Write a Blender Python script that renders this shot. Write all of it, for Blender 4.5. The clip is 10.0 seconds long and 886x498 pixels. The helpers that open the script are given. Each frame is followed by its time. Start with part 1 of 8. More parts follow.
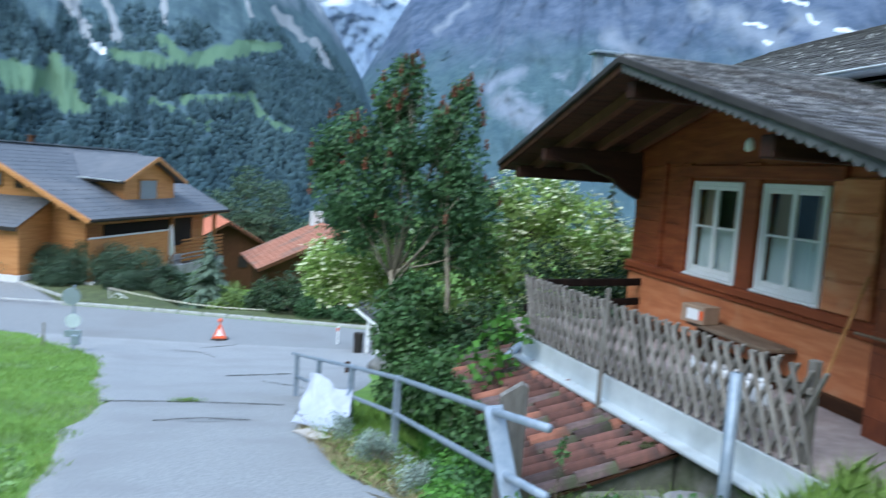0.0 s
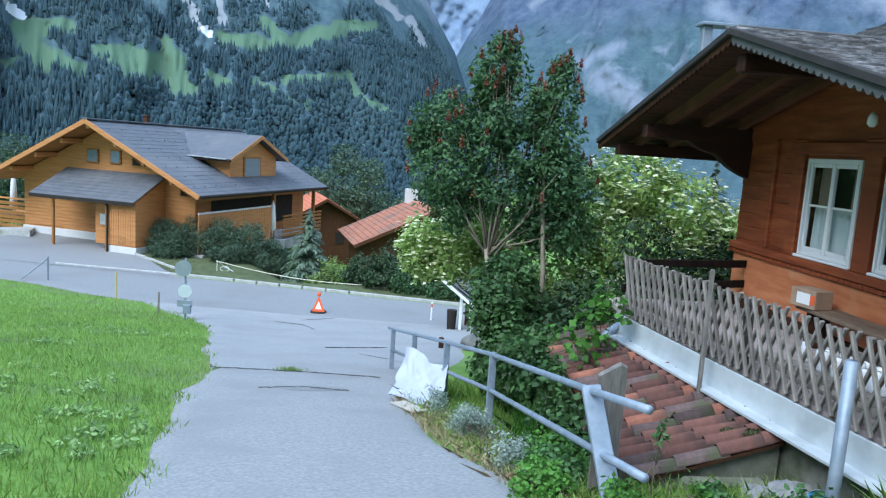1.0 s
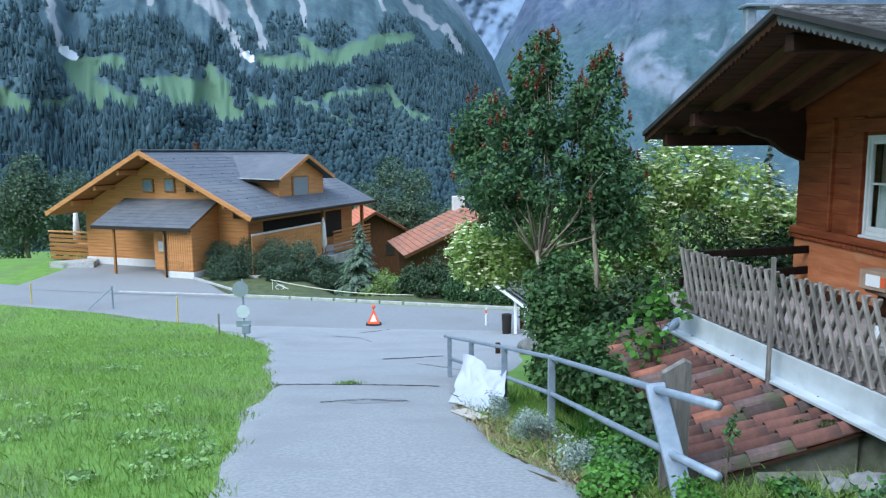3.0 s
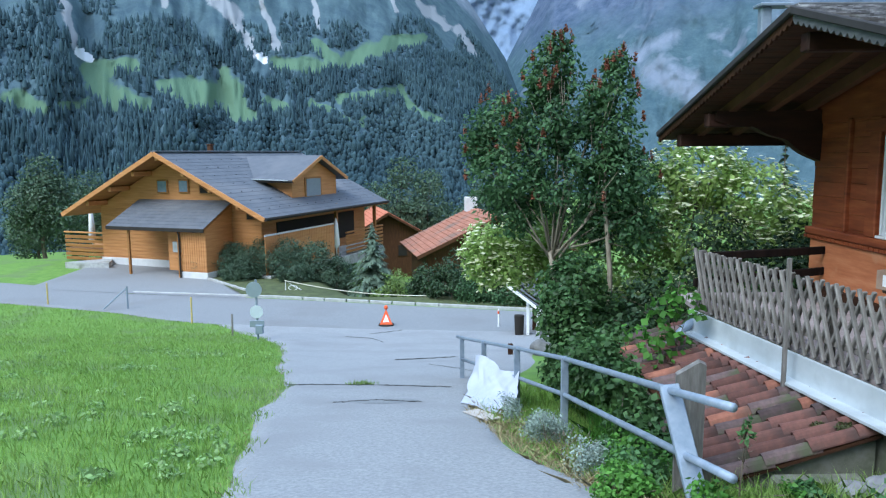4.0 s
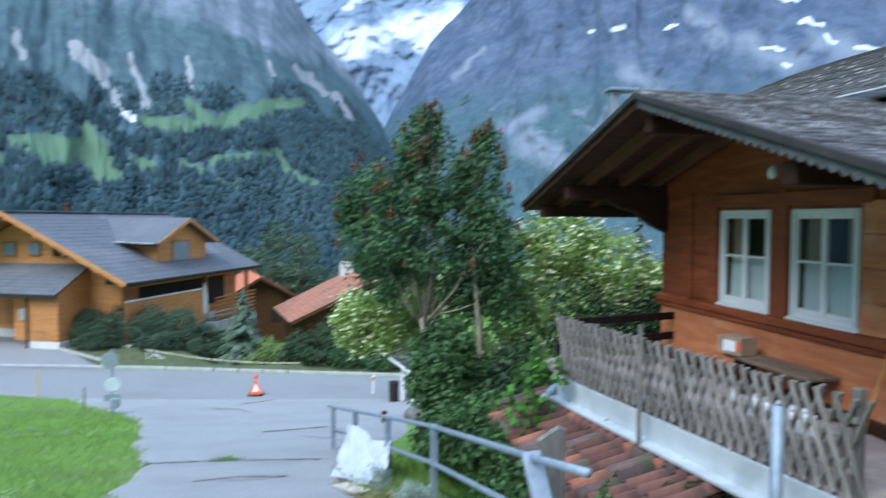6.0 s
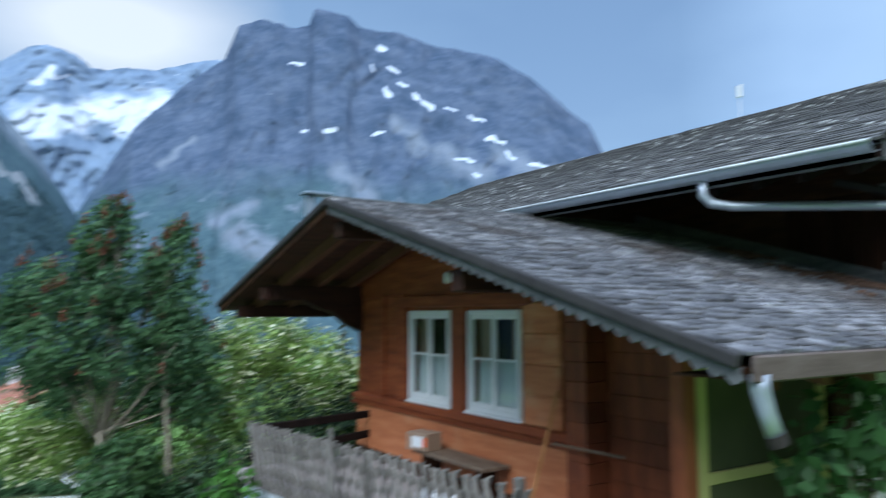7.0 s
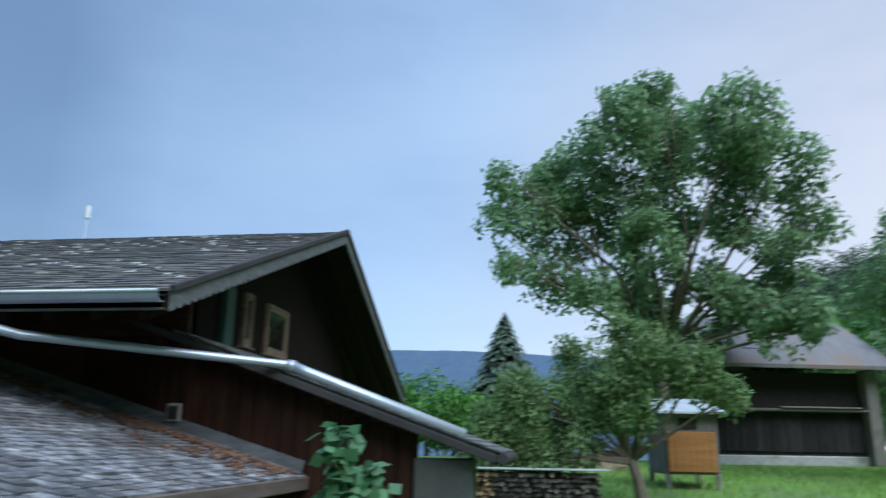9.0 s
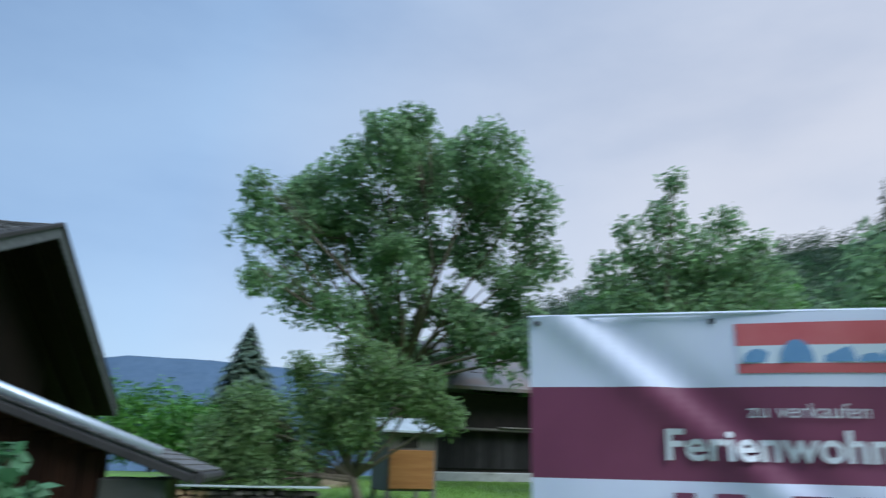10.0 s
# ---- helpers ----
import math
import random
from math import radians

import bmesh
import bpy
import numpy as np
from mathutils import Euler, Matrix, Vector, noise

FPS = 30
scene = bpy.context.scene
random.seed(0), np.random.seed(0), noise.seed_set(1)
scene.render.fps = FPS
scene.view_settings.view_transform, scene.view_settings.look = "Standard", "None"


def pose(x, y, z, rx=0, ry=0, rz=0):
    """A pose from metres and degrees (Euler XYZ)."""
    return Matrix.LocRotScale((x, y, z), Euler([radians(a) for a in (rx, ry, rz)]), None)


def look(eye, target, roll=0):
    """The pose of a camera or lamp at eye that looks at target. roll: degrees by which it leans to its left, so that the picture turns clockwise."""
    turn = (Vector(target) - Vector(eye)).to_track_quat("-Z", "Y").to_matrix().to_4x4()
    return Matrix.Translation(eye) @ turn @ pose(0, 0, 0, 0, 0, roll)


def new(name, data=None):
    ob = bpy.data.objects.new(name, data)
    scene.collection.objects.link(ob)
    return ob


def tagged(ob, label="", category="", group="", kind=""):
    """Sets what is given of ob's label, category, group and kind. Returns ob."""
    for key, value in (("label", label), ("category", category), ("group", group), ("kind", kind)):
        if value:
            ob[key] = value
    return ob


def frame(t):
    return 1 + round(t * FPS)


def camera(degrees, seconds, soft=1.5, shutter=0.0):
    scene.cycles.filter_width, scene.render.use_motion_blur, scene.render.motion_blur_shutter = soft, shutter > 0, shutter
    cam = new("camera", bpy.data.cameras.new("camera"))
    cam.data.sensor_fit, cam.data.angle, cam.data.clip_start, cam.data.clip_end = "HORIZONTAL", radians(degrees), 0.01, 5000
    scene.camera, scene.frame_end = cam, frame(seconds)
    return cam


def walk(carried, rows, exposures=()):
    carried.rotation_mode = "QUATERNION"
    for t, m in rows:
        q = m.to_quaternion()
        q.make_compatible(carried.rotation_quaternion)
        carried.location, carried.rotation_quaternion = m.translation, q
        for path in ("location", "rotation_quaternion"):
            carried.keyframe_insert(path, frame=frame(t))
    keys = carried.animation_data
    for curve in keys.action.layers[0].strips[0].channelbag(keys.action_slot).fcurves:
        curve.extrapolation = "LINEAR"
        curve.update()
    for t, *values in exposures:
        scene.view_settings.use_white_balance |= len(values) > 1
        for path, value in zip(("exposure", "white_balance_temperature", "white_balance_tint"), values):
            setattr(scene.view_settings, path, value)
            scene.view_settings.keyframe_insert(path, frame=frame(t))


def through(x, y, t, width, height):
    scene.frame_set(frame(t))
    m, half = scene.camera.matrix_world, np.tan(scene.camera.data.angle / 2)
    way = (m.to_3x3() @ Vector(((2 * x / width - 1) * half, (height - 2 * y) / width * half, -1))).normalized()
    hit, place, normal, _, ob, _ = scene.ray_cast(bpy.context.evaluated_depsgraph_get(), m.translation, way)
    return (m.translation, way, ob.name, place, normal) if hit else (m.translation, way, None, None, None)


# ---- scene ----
cam = camera(62.9, 10.0, soft=1.25, shutter=0.55)
METRES, EYE, TURN = 1.4, 1.6, -13.0
ROWS = [
    (0.0, 0.0, 0.0, 0.0, 0.39, -5.71, -3.89),
    (0.5, -0.0369, -0.0212, -0.0037, 6.75, -7.69, -3.72),
    (1.0, -0.036, -0.0304, -0.0022, 7.74, -7.93, -3.77),
    (1.5, -0.035, -0.0256, -0.001, 7.73, -7.95, -2.91),
    (2.0, -0.032, -0.021, -0.0013, 8.67, -7.83, -0.63),
    (2.5, -0.0368, -0.0137, -0.0028, 9.97, -7.61, 0.29),
    (3.0, -0.0423, -0.0155, -0.0025, 11.16, -7.52, 0.46),
    (4.5, -0.0466, -0.0216, -0.0058, 12.19, -7.37, 0.52),
    (5.0, -0.0417, -0.026, -0.0049, 12.04, -6.98, 0.31),
    (6.5, 0.0881, -0.0133, 0.0545, -7.54, 1.24, -0.31),
    (7.0, 0.1804, -0.0181, 0.087, -19.87, 5.1, 0.19),
    (7.5, 0.2759, -0.0402, 0.1288, -32.98, 7.98, 1.78),
    (8.0, 0.3665, -0.0888, 0.1467, -46.9, 9.97, 2.15),
    (8.5, 0.4365, -0.15, 0.1715, -59.57, 13.26, 0.01),
    (9.0, 0.4404, -0.2117, 0.1829, -68.95, 15.12, -0.89),
    (9.5, 0.4254, -0.3102, 0.2003, -77.66, 15.88, -1.0),
    (10.0, 0.4337, -0.4876, 0.2144, -88.51, 16.63, -1.27),
]
EXPOSURES = [(0.0, 0.74), (5.2, 0.72), (6.4, 0.7), (7.0, 0.52), (7.5, 0.43), (8.0, 0.43), (8.5, 0.38), (9.0, 0.28), (10.0, 0.13)]
walk(cam, [(t, pose(0, 0, EYE, 0, 0, TURN) @ pose(METRES * x, METRES * y, METRES * z, 90 + pitch, roll, yaw)) for t, x, y, z, yaw, pitch, roll in ROWS], EXPOSURES)

# ---- sky and sun: overcast evening, cool, brightest overhead ----
world = bpy.data.worlds.new("sky")
scene.world = world
world.use_nodes = True
wn, wl = world.node_tree.nodes, world.node_tree.links
wn.clear()
wout = wn.new("ShaderNodeOutputWorld")
wbg = wn.new("ShaderNodeBackground")
wsky = wn.new("ShaderNodeTexSky")
wsky.sky_type, wsky.sun_disc = "NISHITA", False
wsky.sun_elevation, wsky.sun_rotation = radians(48), radians(228)
wco = wn.new("ShaderNodeTexCoord")
wsep = wn.new("ShaderNodeSeparateXYZ")
wl.new(wco.outputs["Generated"], wsep.inputs[0])


def wramp(source, stops):
    r = wn.new("ShaderNodeValToRGB")
    e = r.color_ramp.elements
    while len(e) < len(stops):
        e.new(0.5)
    for k, (at, col) in enumerate(stops):
        e[k].position, e[k].color = at, (*col, 1)
    wl.new(source, r.inputs[0])
    return r.outputs[0]


def wmix(fac, a, b, kind="MIX"):
    m = wn.new("ShaderNodeMix")
    m.data_type, m.blend_type = "RGBA", kind
    if isinstance(fac, float):
        m.inputs[0].default_value = fac
    else:
        wl.new(fac, m.inputs[0])
    for k, v in ((6, a), (7, b)):
        if isinstance(v, tuple):
            m.inputs[k].default_value = (*v, 1)
        else:
            wl.new(v, m.inputs[k])
    return m.outputs[2]


# cloud deck: blue-grey towards the peaks, paler and warmer to the west
west = wn.new("ShaderNodeVectorMath")
west.operation = "DOT_PRODUCT"
west.inputs[1].default_value = (0.62, -0.78, 0.0)
wl.new(wco.outputs["Generated"], west.inputs[0])
deck = wramp(west.outputs["Value"], [(0.0, (0.12, 0.21, 0.352)), (0.13, (0.205, 0.325, 0.51)), (0.45, (0.28, 0.42, 0.63)), (0.9, (0.53, 0.55, 0.62))])
wmap = wn.new("ShaderNodeMapping")
wmap.inputs["Scale"].default_value = (1.0, 1.0, 2.6)
wl.new(wco.outputs["Generated"], wmap.inputs[0])
wnoise = wn.new("ShaderNodeTexNoise")
wnoise.inputs["Scale"].default_value, wnoise.inputs["Detail"].default_value, wnoise.inputs["Roughness"].default_value = 2.2, 7, 0.5
wl.new(wmap.outputs[0], wnoise.inputs["Vector"])
puffs = wramp(wnoise.outputs["Fac"], [(0.34, (0.85, 0.88, 0.92)), (0.5, (1.0, 1.0, 1.0)), (0.68, (1.1, 1.08, 1.05))])
clouds = wmix(1.0, deck, puffs, "MULTIPLY")
# a bright gap in the cloud low over the glacier
gap = wn.new("ShaderNodeVectorMath")
gap.operation = "SUBTRACT"
gap.inputs[1].default_value = Vector((math.sin(radians(8)), math.cos(radians(8)), math.tan(radians(20)))).normalized()
wl.new(wco.outputs["Generated"], gap.inputs[0])
gaps = wn.new("ShaderNodeVectorMath")
gaps.operation = "MULTIPLY"
gaps.inputs[1].default_value = (5.5, 1.5, 13.0)
wl.new(gap.outputs[0], gaps.inputs[0])
gapd = wn.new("ShaderNodeVectorMath")
gapd.operation = "LENGTH"
wl.new(gaps.outputs[0], gapd.inputs[0])
gapn = wn.new("ShaderNodeMath")
gapn.operation = "MULTIPLY_ADD"
gapn.inputs[1].default_value = 1.2
wl.new(wnoise.outputs["Fac"], gapn.inputs[0])
wl.new(gapd.outputs["Value"], gapn.inputs[2])
gaph = wn.new("ShaderNodeMath")
gaph.operation = "MULTIPLY"
gaph.inputs[1].default_value = 0.5
wl.new(gapn.outputs[0], gaph.inputs[0])
gapr = wramp(gaph.outputs[0], [(0.5, (1, 1, 1)), (0.95, (0, 0, 0))])
clouds = wmix(gapr, clouds, (0.52, 0.57, 0.62))
# overcast skies are about three times as bright overhead as at the horizon
lift = wramp(wsep.outputs["Z"], [(0.0, (1, 1, 1)), (0.58, (1, 1, 1)), (1.0, (4.2, 4.0, 3.8))])
clouds = wmix(1.0, clouds, lift, "MULTIPLY")
thin = wmix(0.04, clouds, wsky.outputs[0])
wl.new(thin, wbg.inputs["Color"])
wbg.inputs["Strength"].default_value = 1.0
wl.new(wbg.outputs[0], wout.inputs[0])

sun = new("sun", bpy.data.lights.new("sun", "SUN"))
sun.data.energy, sun.data.angle, sun.data.color = 2.65, radians(40), (0.845, 0.93, 1.0)
sun.matrix_world = look((-40, -36, 60), (0, 0, 0))

# ---- mesh helpers ----
UP = Vector((0, 0, 1))


class Geo:
    """Collects vertices and faces for one mesh."""

    def __init__(self):
        self.v, self.f = [], []

    def add(self, verts, faces):
        n = len(self.v)
        self.v += [tuple(p) for p in verts]
        self.f += [tuple(n + i for i in f) for f in faces]
        return self

    def box(self, lo, hi, bev=0.0, m=None):
        (x0, y0, z0), (x1, y1, z1) = lo, hi
        if bev <= 0:
            vs = [(x0, y0, z0), (x1, y0, z0), (x1, y1, z0), (x0, y1, z0), (x0, y0, z1), (x1, y0, z1), (x1, y1, z1), (x0, y1, z1)]
            fs = [(3, 2, 1, 0), (4, 5, 6, 7), (0, 1, 5, 4), (1, 2, 6, 5), (2, 3, 7, 6), (3, 0, 4, 7)]
        else:
            b = min(bev, 0.45 * min(x1 - x0, y1 - y0, z1 - z0))
            vs, idx = [], {}
            for i, sx in enumerate((0, 1)):
                for j, sy in enumerate((0, 1)):
                    for k, sz in enumerate((0, 1)):
                        c = ((x0, x1)[sx], (y0, y1)[sy], (z0, z1)[sz])
                        d = (b if sx == 0 else -b, b if sy == 0 else -b, b if sz == 0 else -b)
                        for ax in range(3):
                            p = [c[q] + (d[q] if q != ax else 0) for q in range(3)]
                            idx[(i, j, k, ax)] = len(vs)
                            vs.append(tuple(p))
            I = lambda i, j, k, a: idx[(i, j, k, a)]
            fs = [(I(0, 0, 0, 0), I(0, 0, 1, 0), I(0, 1, 1, 0), I(0, 1, 0, 0)), (I(1, 0, 0, 0), I(1, 1, 0, 0), I(1, 1, 1, 0), I(1, 0, 1, 0)),
                  (I(0, 0, 0, 1), I(1, 0, 0, 1), I(1, 0, 1, 1), I(0, 0, 1, 1)), (I(0, 1, 0, 1), I(0, 1, 1, 1), I(1, 1, 1, 1), I(1, 1, 0, 1)),
                  (I(0, 0, 0, 2), I(0, 1, 0, 2), I(1, 1, 0, 2), I(1, 0, 0, 2)), (I(0, 0, 1, 2), I(1, 0, 1, 2), I(1, 1, 1, 2), I(0, 1, 1, 2))]
            for a, b2 in ((0, 0), (0, 1), (1, 0), (1, 1)):
                fs.append((I(0, a, b2, 1), I(1, a, b2, 1), I(1, a, b2, 2), I(0, a, b2, 2)))
                fs.append((I(a, 0, b2, 0), I(a, 1, b2, 0), I(a, 1, b2, 2), I(a, 0, b2, 2)))
                fs.append((I(a, b2, 0, 0), I(a, b2, 1, 0), I(a, b2, 1, 1), I(a, b2, 0, 1)))
            for i in (0, 1):
                for j in (0, 1):
                    for k in (0, 1):
                        fs.append((I(i, j, k, 0), I(i, j, k, 1), I(i, j, k, 2)))
        if m is not None:
            vs = [m @ Vector(p) for p in vs]
        return self.add(vs, fs)

    def beam(self, p, q, w, h, up=UP, bev=0.0):
        """A bar of width w and height h from p to q."""
        p, q = Vector(p), Vector(q)
        d = q - p
        L = d.length
        d.normalize()
        s = d.cross(Vector(up))
        s = s.normalized() if s.length > 1e-6 else Vector((1, 0, 0))
        u = s.cross(d)
        m = Matrix((s, d, u)).transposed().to_4x4()
        m.translation = p
        return self.box((-w / 2, 0, -h / 2), (w / 2, L, h / 2), bev, m)

    def tube(self, pts, radii, n=8, caps=True):
        pts = [Vector(p) for p in pts]
        if not isinstance(radii, (list, tuple)):
            radii = [radii] * len(pts)
        vs, fs, prev = [], [], None
        for i, p in enumerate(pts):
            d = (pts[min(i + 1, len(pts) - 1)] - pts[max(i - 1, 0)]).normalized()
            s = d.cross(UP if abs(d.z) < 0.95 else Vector((1, 0, 0))).normalized() if prev is None else (prev - d * prev.dot(d)).normalized()
            prev = s
            u = d.cross(s)
            for k in range(n):
                a = 2 * math.pi * k / n
                vs.append(p + radii[i] * (math.cos(a) * s + math.sin(a) * u))
        for i in range(len(pts) - 1):
            for k in range(n):
                a, b = i * n + k, i * n + (k + 1) % n
                fs.append((a, b, b + n, a + n))
        if caps:
            fs.append(tuple(reversed(range(n))))
            fs.append(tuple((len(pts) - 1) * n + k for k in range(n)))
        return self.add(vs, fs)

    def prism(self, loop, d):
        """A flat loop of points pushed along d."""
        n, d = len(loop), Vector(d)
        vs = [Vector(p) for p in loop] + [Vector(p) + d for p in loop]
        fs = [tuple(range(n)), tuple(reversed(range(n, 2 * n)))] + [(i, i + n, (i + 1) % n + n, (i + 1) % n) for i in range(n)]
        return self.add(vs, fs)

    def mesh(self, name, smooth=False):
        me = bpy.data.meshes.new(name)
        me.from_pydata(self.v, [], self.f)
        bm = bmesh.new()
        bm.from_mesh(me)
        bmesh.ops.recalc_face_normals(bm, faces=bm.faces)
        bm.to_mesh(me)
        bm.free()
        if smooth:
            me.shade_smooth()
        return me


def thing(name, label, category, base=(0, 0, 0), turn=0.0, group="", kind=""):
    """An Empty at a thing's base, which its parts hang on."""
    ob = new(name)
    ob.matrix_basis = pose(*base, 0, 0, turn)
    ob.empty_display_size = 0.2
    return tagged(ob, label, category, group, kind)


def put(name, geo, material, label="", category="", group="", kind="", smooth=False, m=None):
    """A top-level mesh."""
    ob = new(name, geo.mesh(name, smooth) if isinstance(geo, Geo) else geo)
    if not ob.data.materials:
        ob.data.materials.append(material)
    if m is not None:
        ob.matrix_basis = m
    return tagged(ob, label, category, group, kind)


def part(name, geo, material, parent, label="", smooth=False, m=None, kind="", world=False):
    """One mesh object under a thing or a part. world: its numbers are world places, not the parent's own."""
    ob = new(name, geo.mesh(name, smooth) if isinstance(geo, Geo) else geo)
    if not ob.data.materials:
        ob.data.materials.append(material)
    ob.parent = parent
    if world:
        ob.matrix_parent_inverse = world_of(parent).inverted()
    if m is not None:
        ob.matrix_basis = m
    return tagged(ob, label, kind=kind)


def world_of(ob):
    m = ob.matrix_basis
    return world_of(ob.parent) @ ob.matrix_parent_inverse @ m if ob.parent else m.copy()


def fastmesh(name, verts, faces, smooth=False):
    """verts (n,3) and faces (m,k) as arrays."""
    verts, faces = np.asarray(verts, dtype=np.float32), np.asarray(faces, dtype=np.int32)
    me = bpy.data.meshes.new(name)
    k = faces.shape[1]
    me.vertices.add(len(verts))
    me.vertices.foreach_set("co", verts.ravel())
    me.loops.add(faces.size)
    me.loops.foreach_set("vertex_index", faces.ravel())
    me.polygons.add(len(faces))
    me.polygons.foreach_set("loop_start", np.arange(0, faces.size, k, dtype=np.int32))
    me.update(calc_edges=True)
    if smooth:
        me.shade_smooth()
    return me


# ---- materials ----
def surface(name, cols, scale=4.0, stretch=(1, 1, 1), rough=0.8, bump=0.2, bump_scale=None, metal=0.0, spread=0.0, island=0.0, stain=None, stain_scale=0.6, stain_at=(0.52, 0.68), spec=0.3, coat=0.0, turn=(0, 0, 0)):
    """Grain from stretched noise between the colours, a second coarse noise for stains, and fine relief."""
    m = bpy.data.materials.new(name)
    m.use_nodes = True
    n, l = m.node_tree.nodes, m.node_tree.links
    b = n["Principled BSDF"]
    b.inputs["Metallic"].default_value, b.inputs["Specular IOR Level"].default_value, b.inputs["Coat Weight"].default_value = metal, spec, coat
    co = n.new("ShaderNodeTexCoord")
    mp = n.new("ShaderNodeMapping")
    mp.inputs["Scale"].default_value, mp.inputs["Rotation"].default_value = stretch, [radians(a) for a in turn]
    l.new(co.outputs["Object"], mp.inputs[0])
    g = n.new("ShaderNodeTexNoise")
    g.inputs["Scale"].default_value, g.inputs["Detail"].default_value, g.inputs["Roughness"].default_value = scale, 8, 0.62
    l.new(mp.outputs[0], g.inputs["Vector"])
    r = n.new("ShaderNodeValToRGB")
    e = r.color_ramp.elements
    while len(e) < len(cols):
        e.new(0.5)
    for k, c in enumerate(cols):
        e[k].position, e[k].color = (0.28 + 0.44 * k / max(1, len(cols) - 1)), (*c, 1)
    l.new(g.outputs["Fac"], r.inputs[0])
    col = r.outputs[0]

    def blend(fac, a, c, kind="MIX"):
        x = n.new("ShaderNodeMix")
        x.data_type, x.blend_type = "RGBA", kind
        for k, v in ((0, fac), (6, a), (7, c)):
            if isinstance(v, tuple):
                x.inputs[k].default_value = (*v, 1)
            elif isinstance(v, float):
                x.inputs[k].default_value = v
            else:
                l.new(v, x.inputs[k])
        return x.outputs[2]

    if stain:
        s = n.new("ShaderNodeTexNoise")
        s.inputs["Scale"].default_value, s.inputs["Detail"].default_value = stain_scale, 6
        l.new(co.outputs["Object"], s.inputs["Vector"])
        sr = n.new("ShaderNodeMapRange")
        sr.inputs[1].default_value, sr.inputs[2].default_value = stain_at
        l.new(s.outputs["Fac"], sr.inputs[0])
        col = blend(sr.outputs[0], col, stain)
    for amount, node, socket in ((spread, "ShaderNodeObjectInfo", "Random"), (island, "ShaderNodeNewGeometry", "Random Per Island")):
        if amount:
            o = n.new(node)
            v = n.new("ShaderNodeMapRange")
            v.inputs[3].default_value, v.inputs[4].default_value = 1 - amount, 1 + amount
            l.new(o.outputs[socket], v.inputs[0])
            cm = n.new("ShaderNodeCombineXYZ")
            for k in range(3):
                l.new(v.outputs[0], cm.inputs[k])
            col = blend(1.0, col, cm.outputs[0], "MULTIPLY")
    l.new(col, b.inputs["Base Color"])
    rr = n.new("ShaderNodeMapRange")
    rr.inputs[3].default_value, rr.inputs[4].default_value = max(0.03, rough - 0.12), min(1, rough + 0.1)
    l.new(g.outputs["Fac"], rr.inputs[0])
    l.new(rr.outputs[0], b.inputs["Roughness"])
    if bump:
        h = g
        if bump_scale:
            h = n.new("ShaderNodeTexNoise")
            h.inputs["Scale"].default_value, h.inputs["Detail"].default_value = bump_scale, 5
            l.new(mp.outputs[0], h.inputs["Vector"])
        bp = n.new("ShaderNodeBump")
        bp.inputs["Strength"].default_value, bp.inputs["Distance"].default_value = bump, 0.02
        l.new(h.outputs["Fac"], bp.inputs["Height"])
        l.new(bp.outputs[0], b.inputs["Normal"])
    return m


def leafy(name, cols, through=0.35, scale=1.2, island=0.35):
    """Leaves that let some light through."""
    m = surface(name, cols, scale=scale, rough=0.55, bump=0.0, island=island, spec=0.35)
    n, l = m.node_tree.nodes, m.node_tree.links
    b, out = n["Principled BSDF"], n["Material Output"]
    t = n.new("ShaderNodeBsdfTranslucent")
    l.new(b.inputs["Base Color"].links[0].from_socket, t.inputs["Color"])
    mx = n.new("ShaderNodeMixShader")
    mx.inputs[0].default_value = through
    l.new(b.outputs[0], mx.inputs[1])
    l.new(t.outputs[0], mx.inputs[2])
    l.new(mx.outputs[0], out.inputs["Surface"])
    return m


def glass(name, tint=(0.9, 0.95, 0.95), rough=0.02):
    m = bpy.data.materials.new(name)
    m.use_nodes = True
    n, l = m.node_tree.nodes, m.node_tree.links
    n.clear()
    out, tr, gl, mx, fr, pw, sc = (n.new("ShaderNode" + k) for k in ("OutputMaterial", "BsdfTransparent", "BsdfGlossy", "MixShader", "LayerWeight", "Math", "Math"))
    tr.inputs[0].default_value = (*tint, 1)
    gl.inputs["Roughness"].default_value = rough
    pw.operation, pw.inputs[1].default_value = "POWER", 3.0
    sc.operation, sc.inputs[1].default_value, sc.inputs[2].default_value = "MULTIPLY_ADD", 0.5, 0.03
    l.new(fr.outputs["Facing"], pw.inputs[0])
    l.new(pw.outputs[0], sc.inputs[0])
    l.new(sc.outputs[0], mx.inputs[0])
    l.new(tr.outputs[0], mx.inputs[1])
    l.new(gl.outputs[0], mx.inputs[2])
    l.new(mx.outputs[0], out.inputs[0])
    return m


M_ASPHALT = surface("asphalt", [(0.2, 0.215, 0.225), (0.285, 0.295, 0.305), (0.37, 0.38, 0.39)], scale=26, rough=0.85, bump=0.35, bump_scale=140, stain=(0.25, 0.255, 0.265), stain_scale=0.8, stain_at=(0.46, 0.72))
M_ROAD = surface("road_asphalt", [(0.17, 0.18, 0.19), (0.225, 0.235, 0.245), (0.28, 0.29, 0.3)], scale=18, rough=0.85, bump=0.3, bump_scale=120, stain=(0.2, 0.2, 0.205), stain_scale=0.25)
M_CRACK = surface("crack_filler", [(0.03, 0.03, 0.03), (0.06, 0.06, 0.055)], scale=30, rough=0.8)
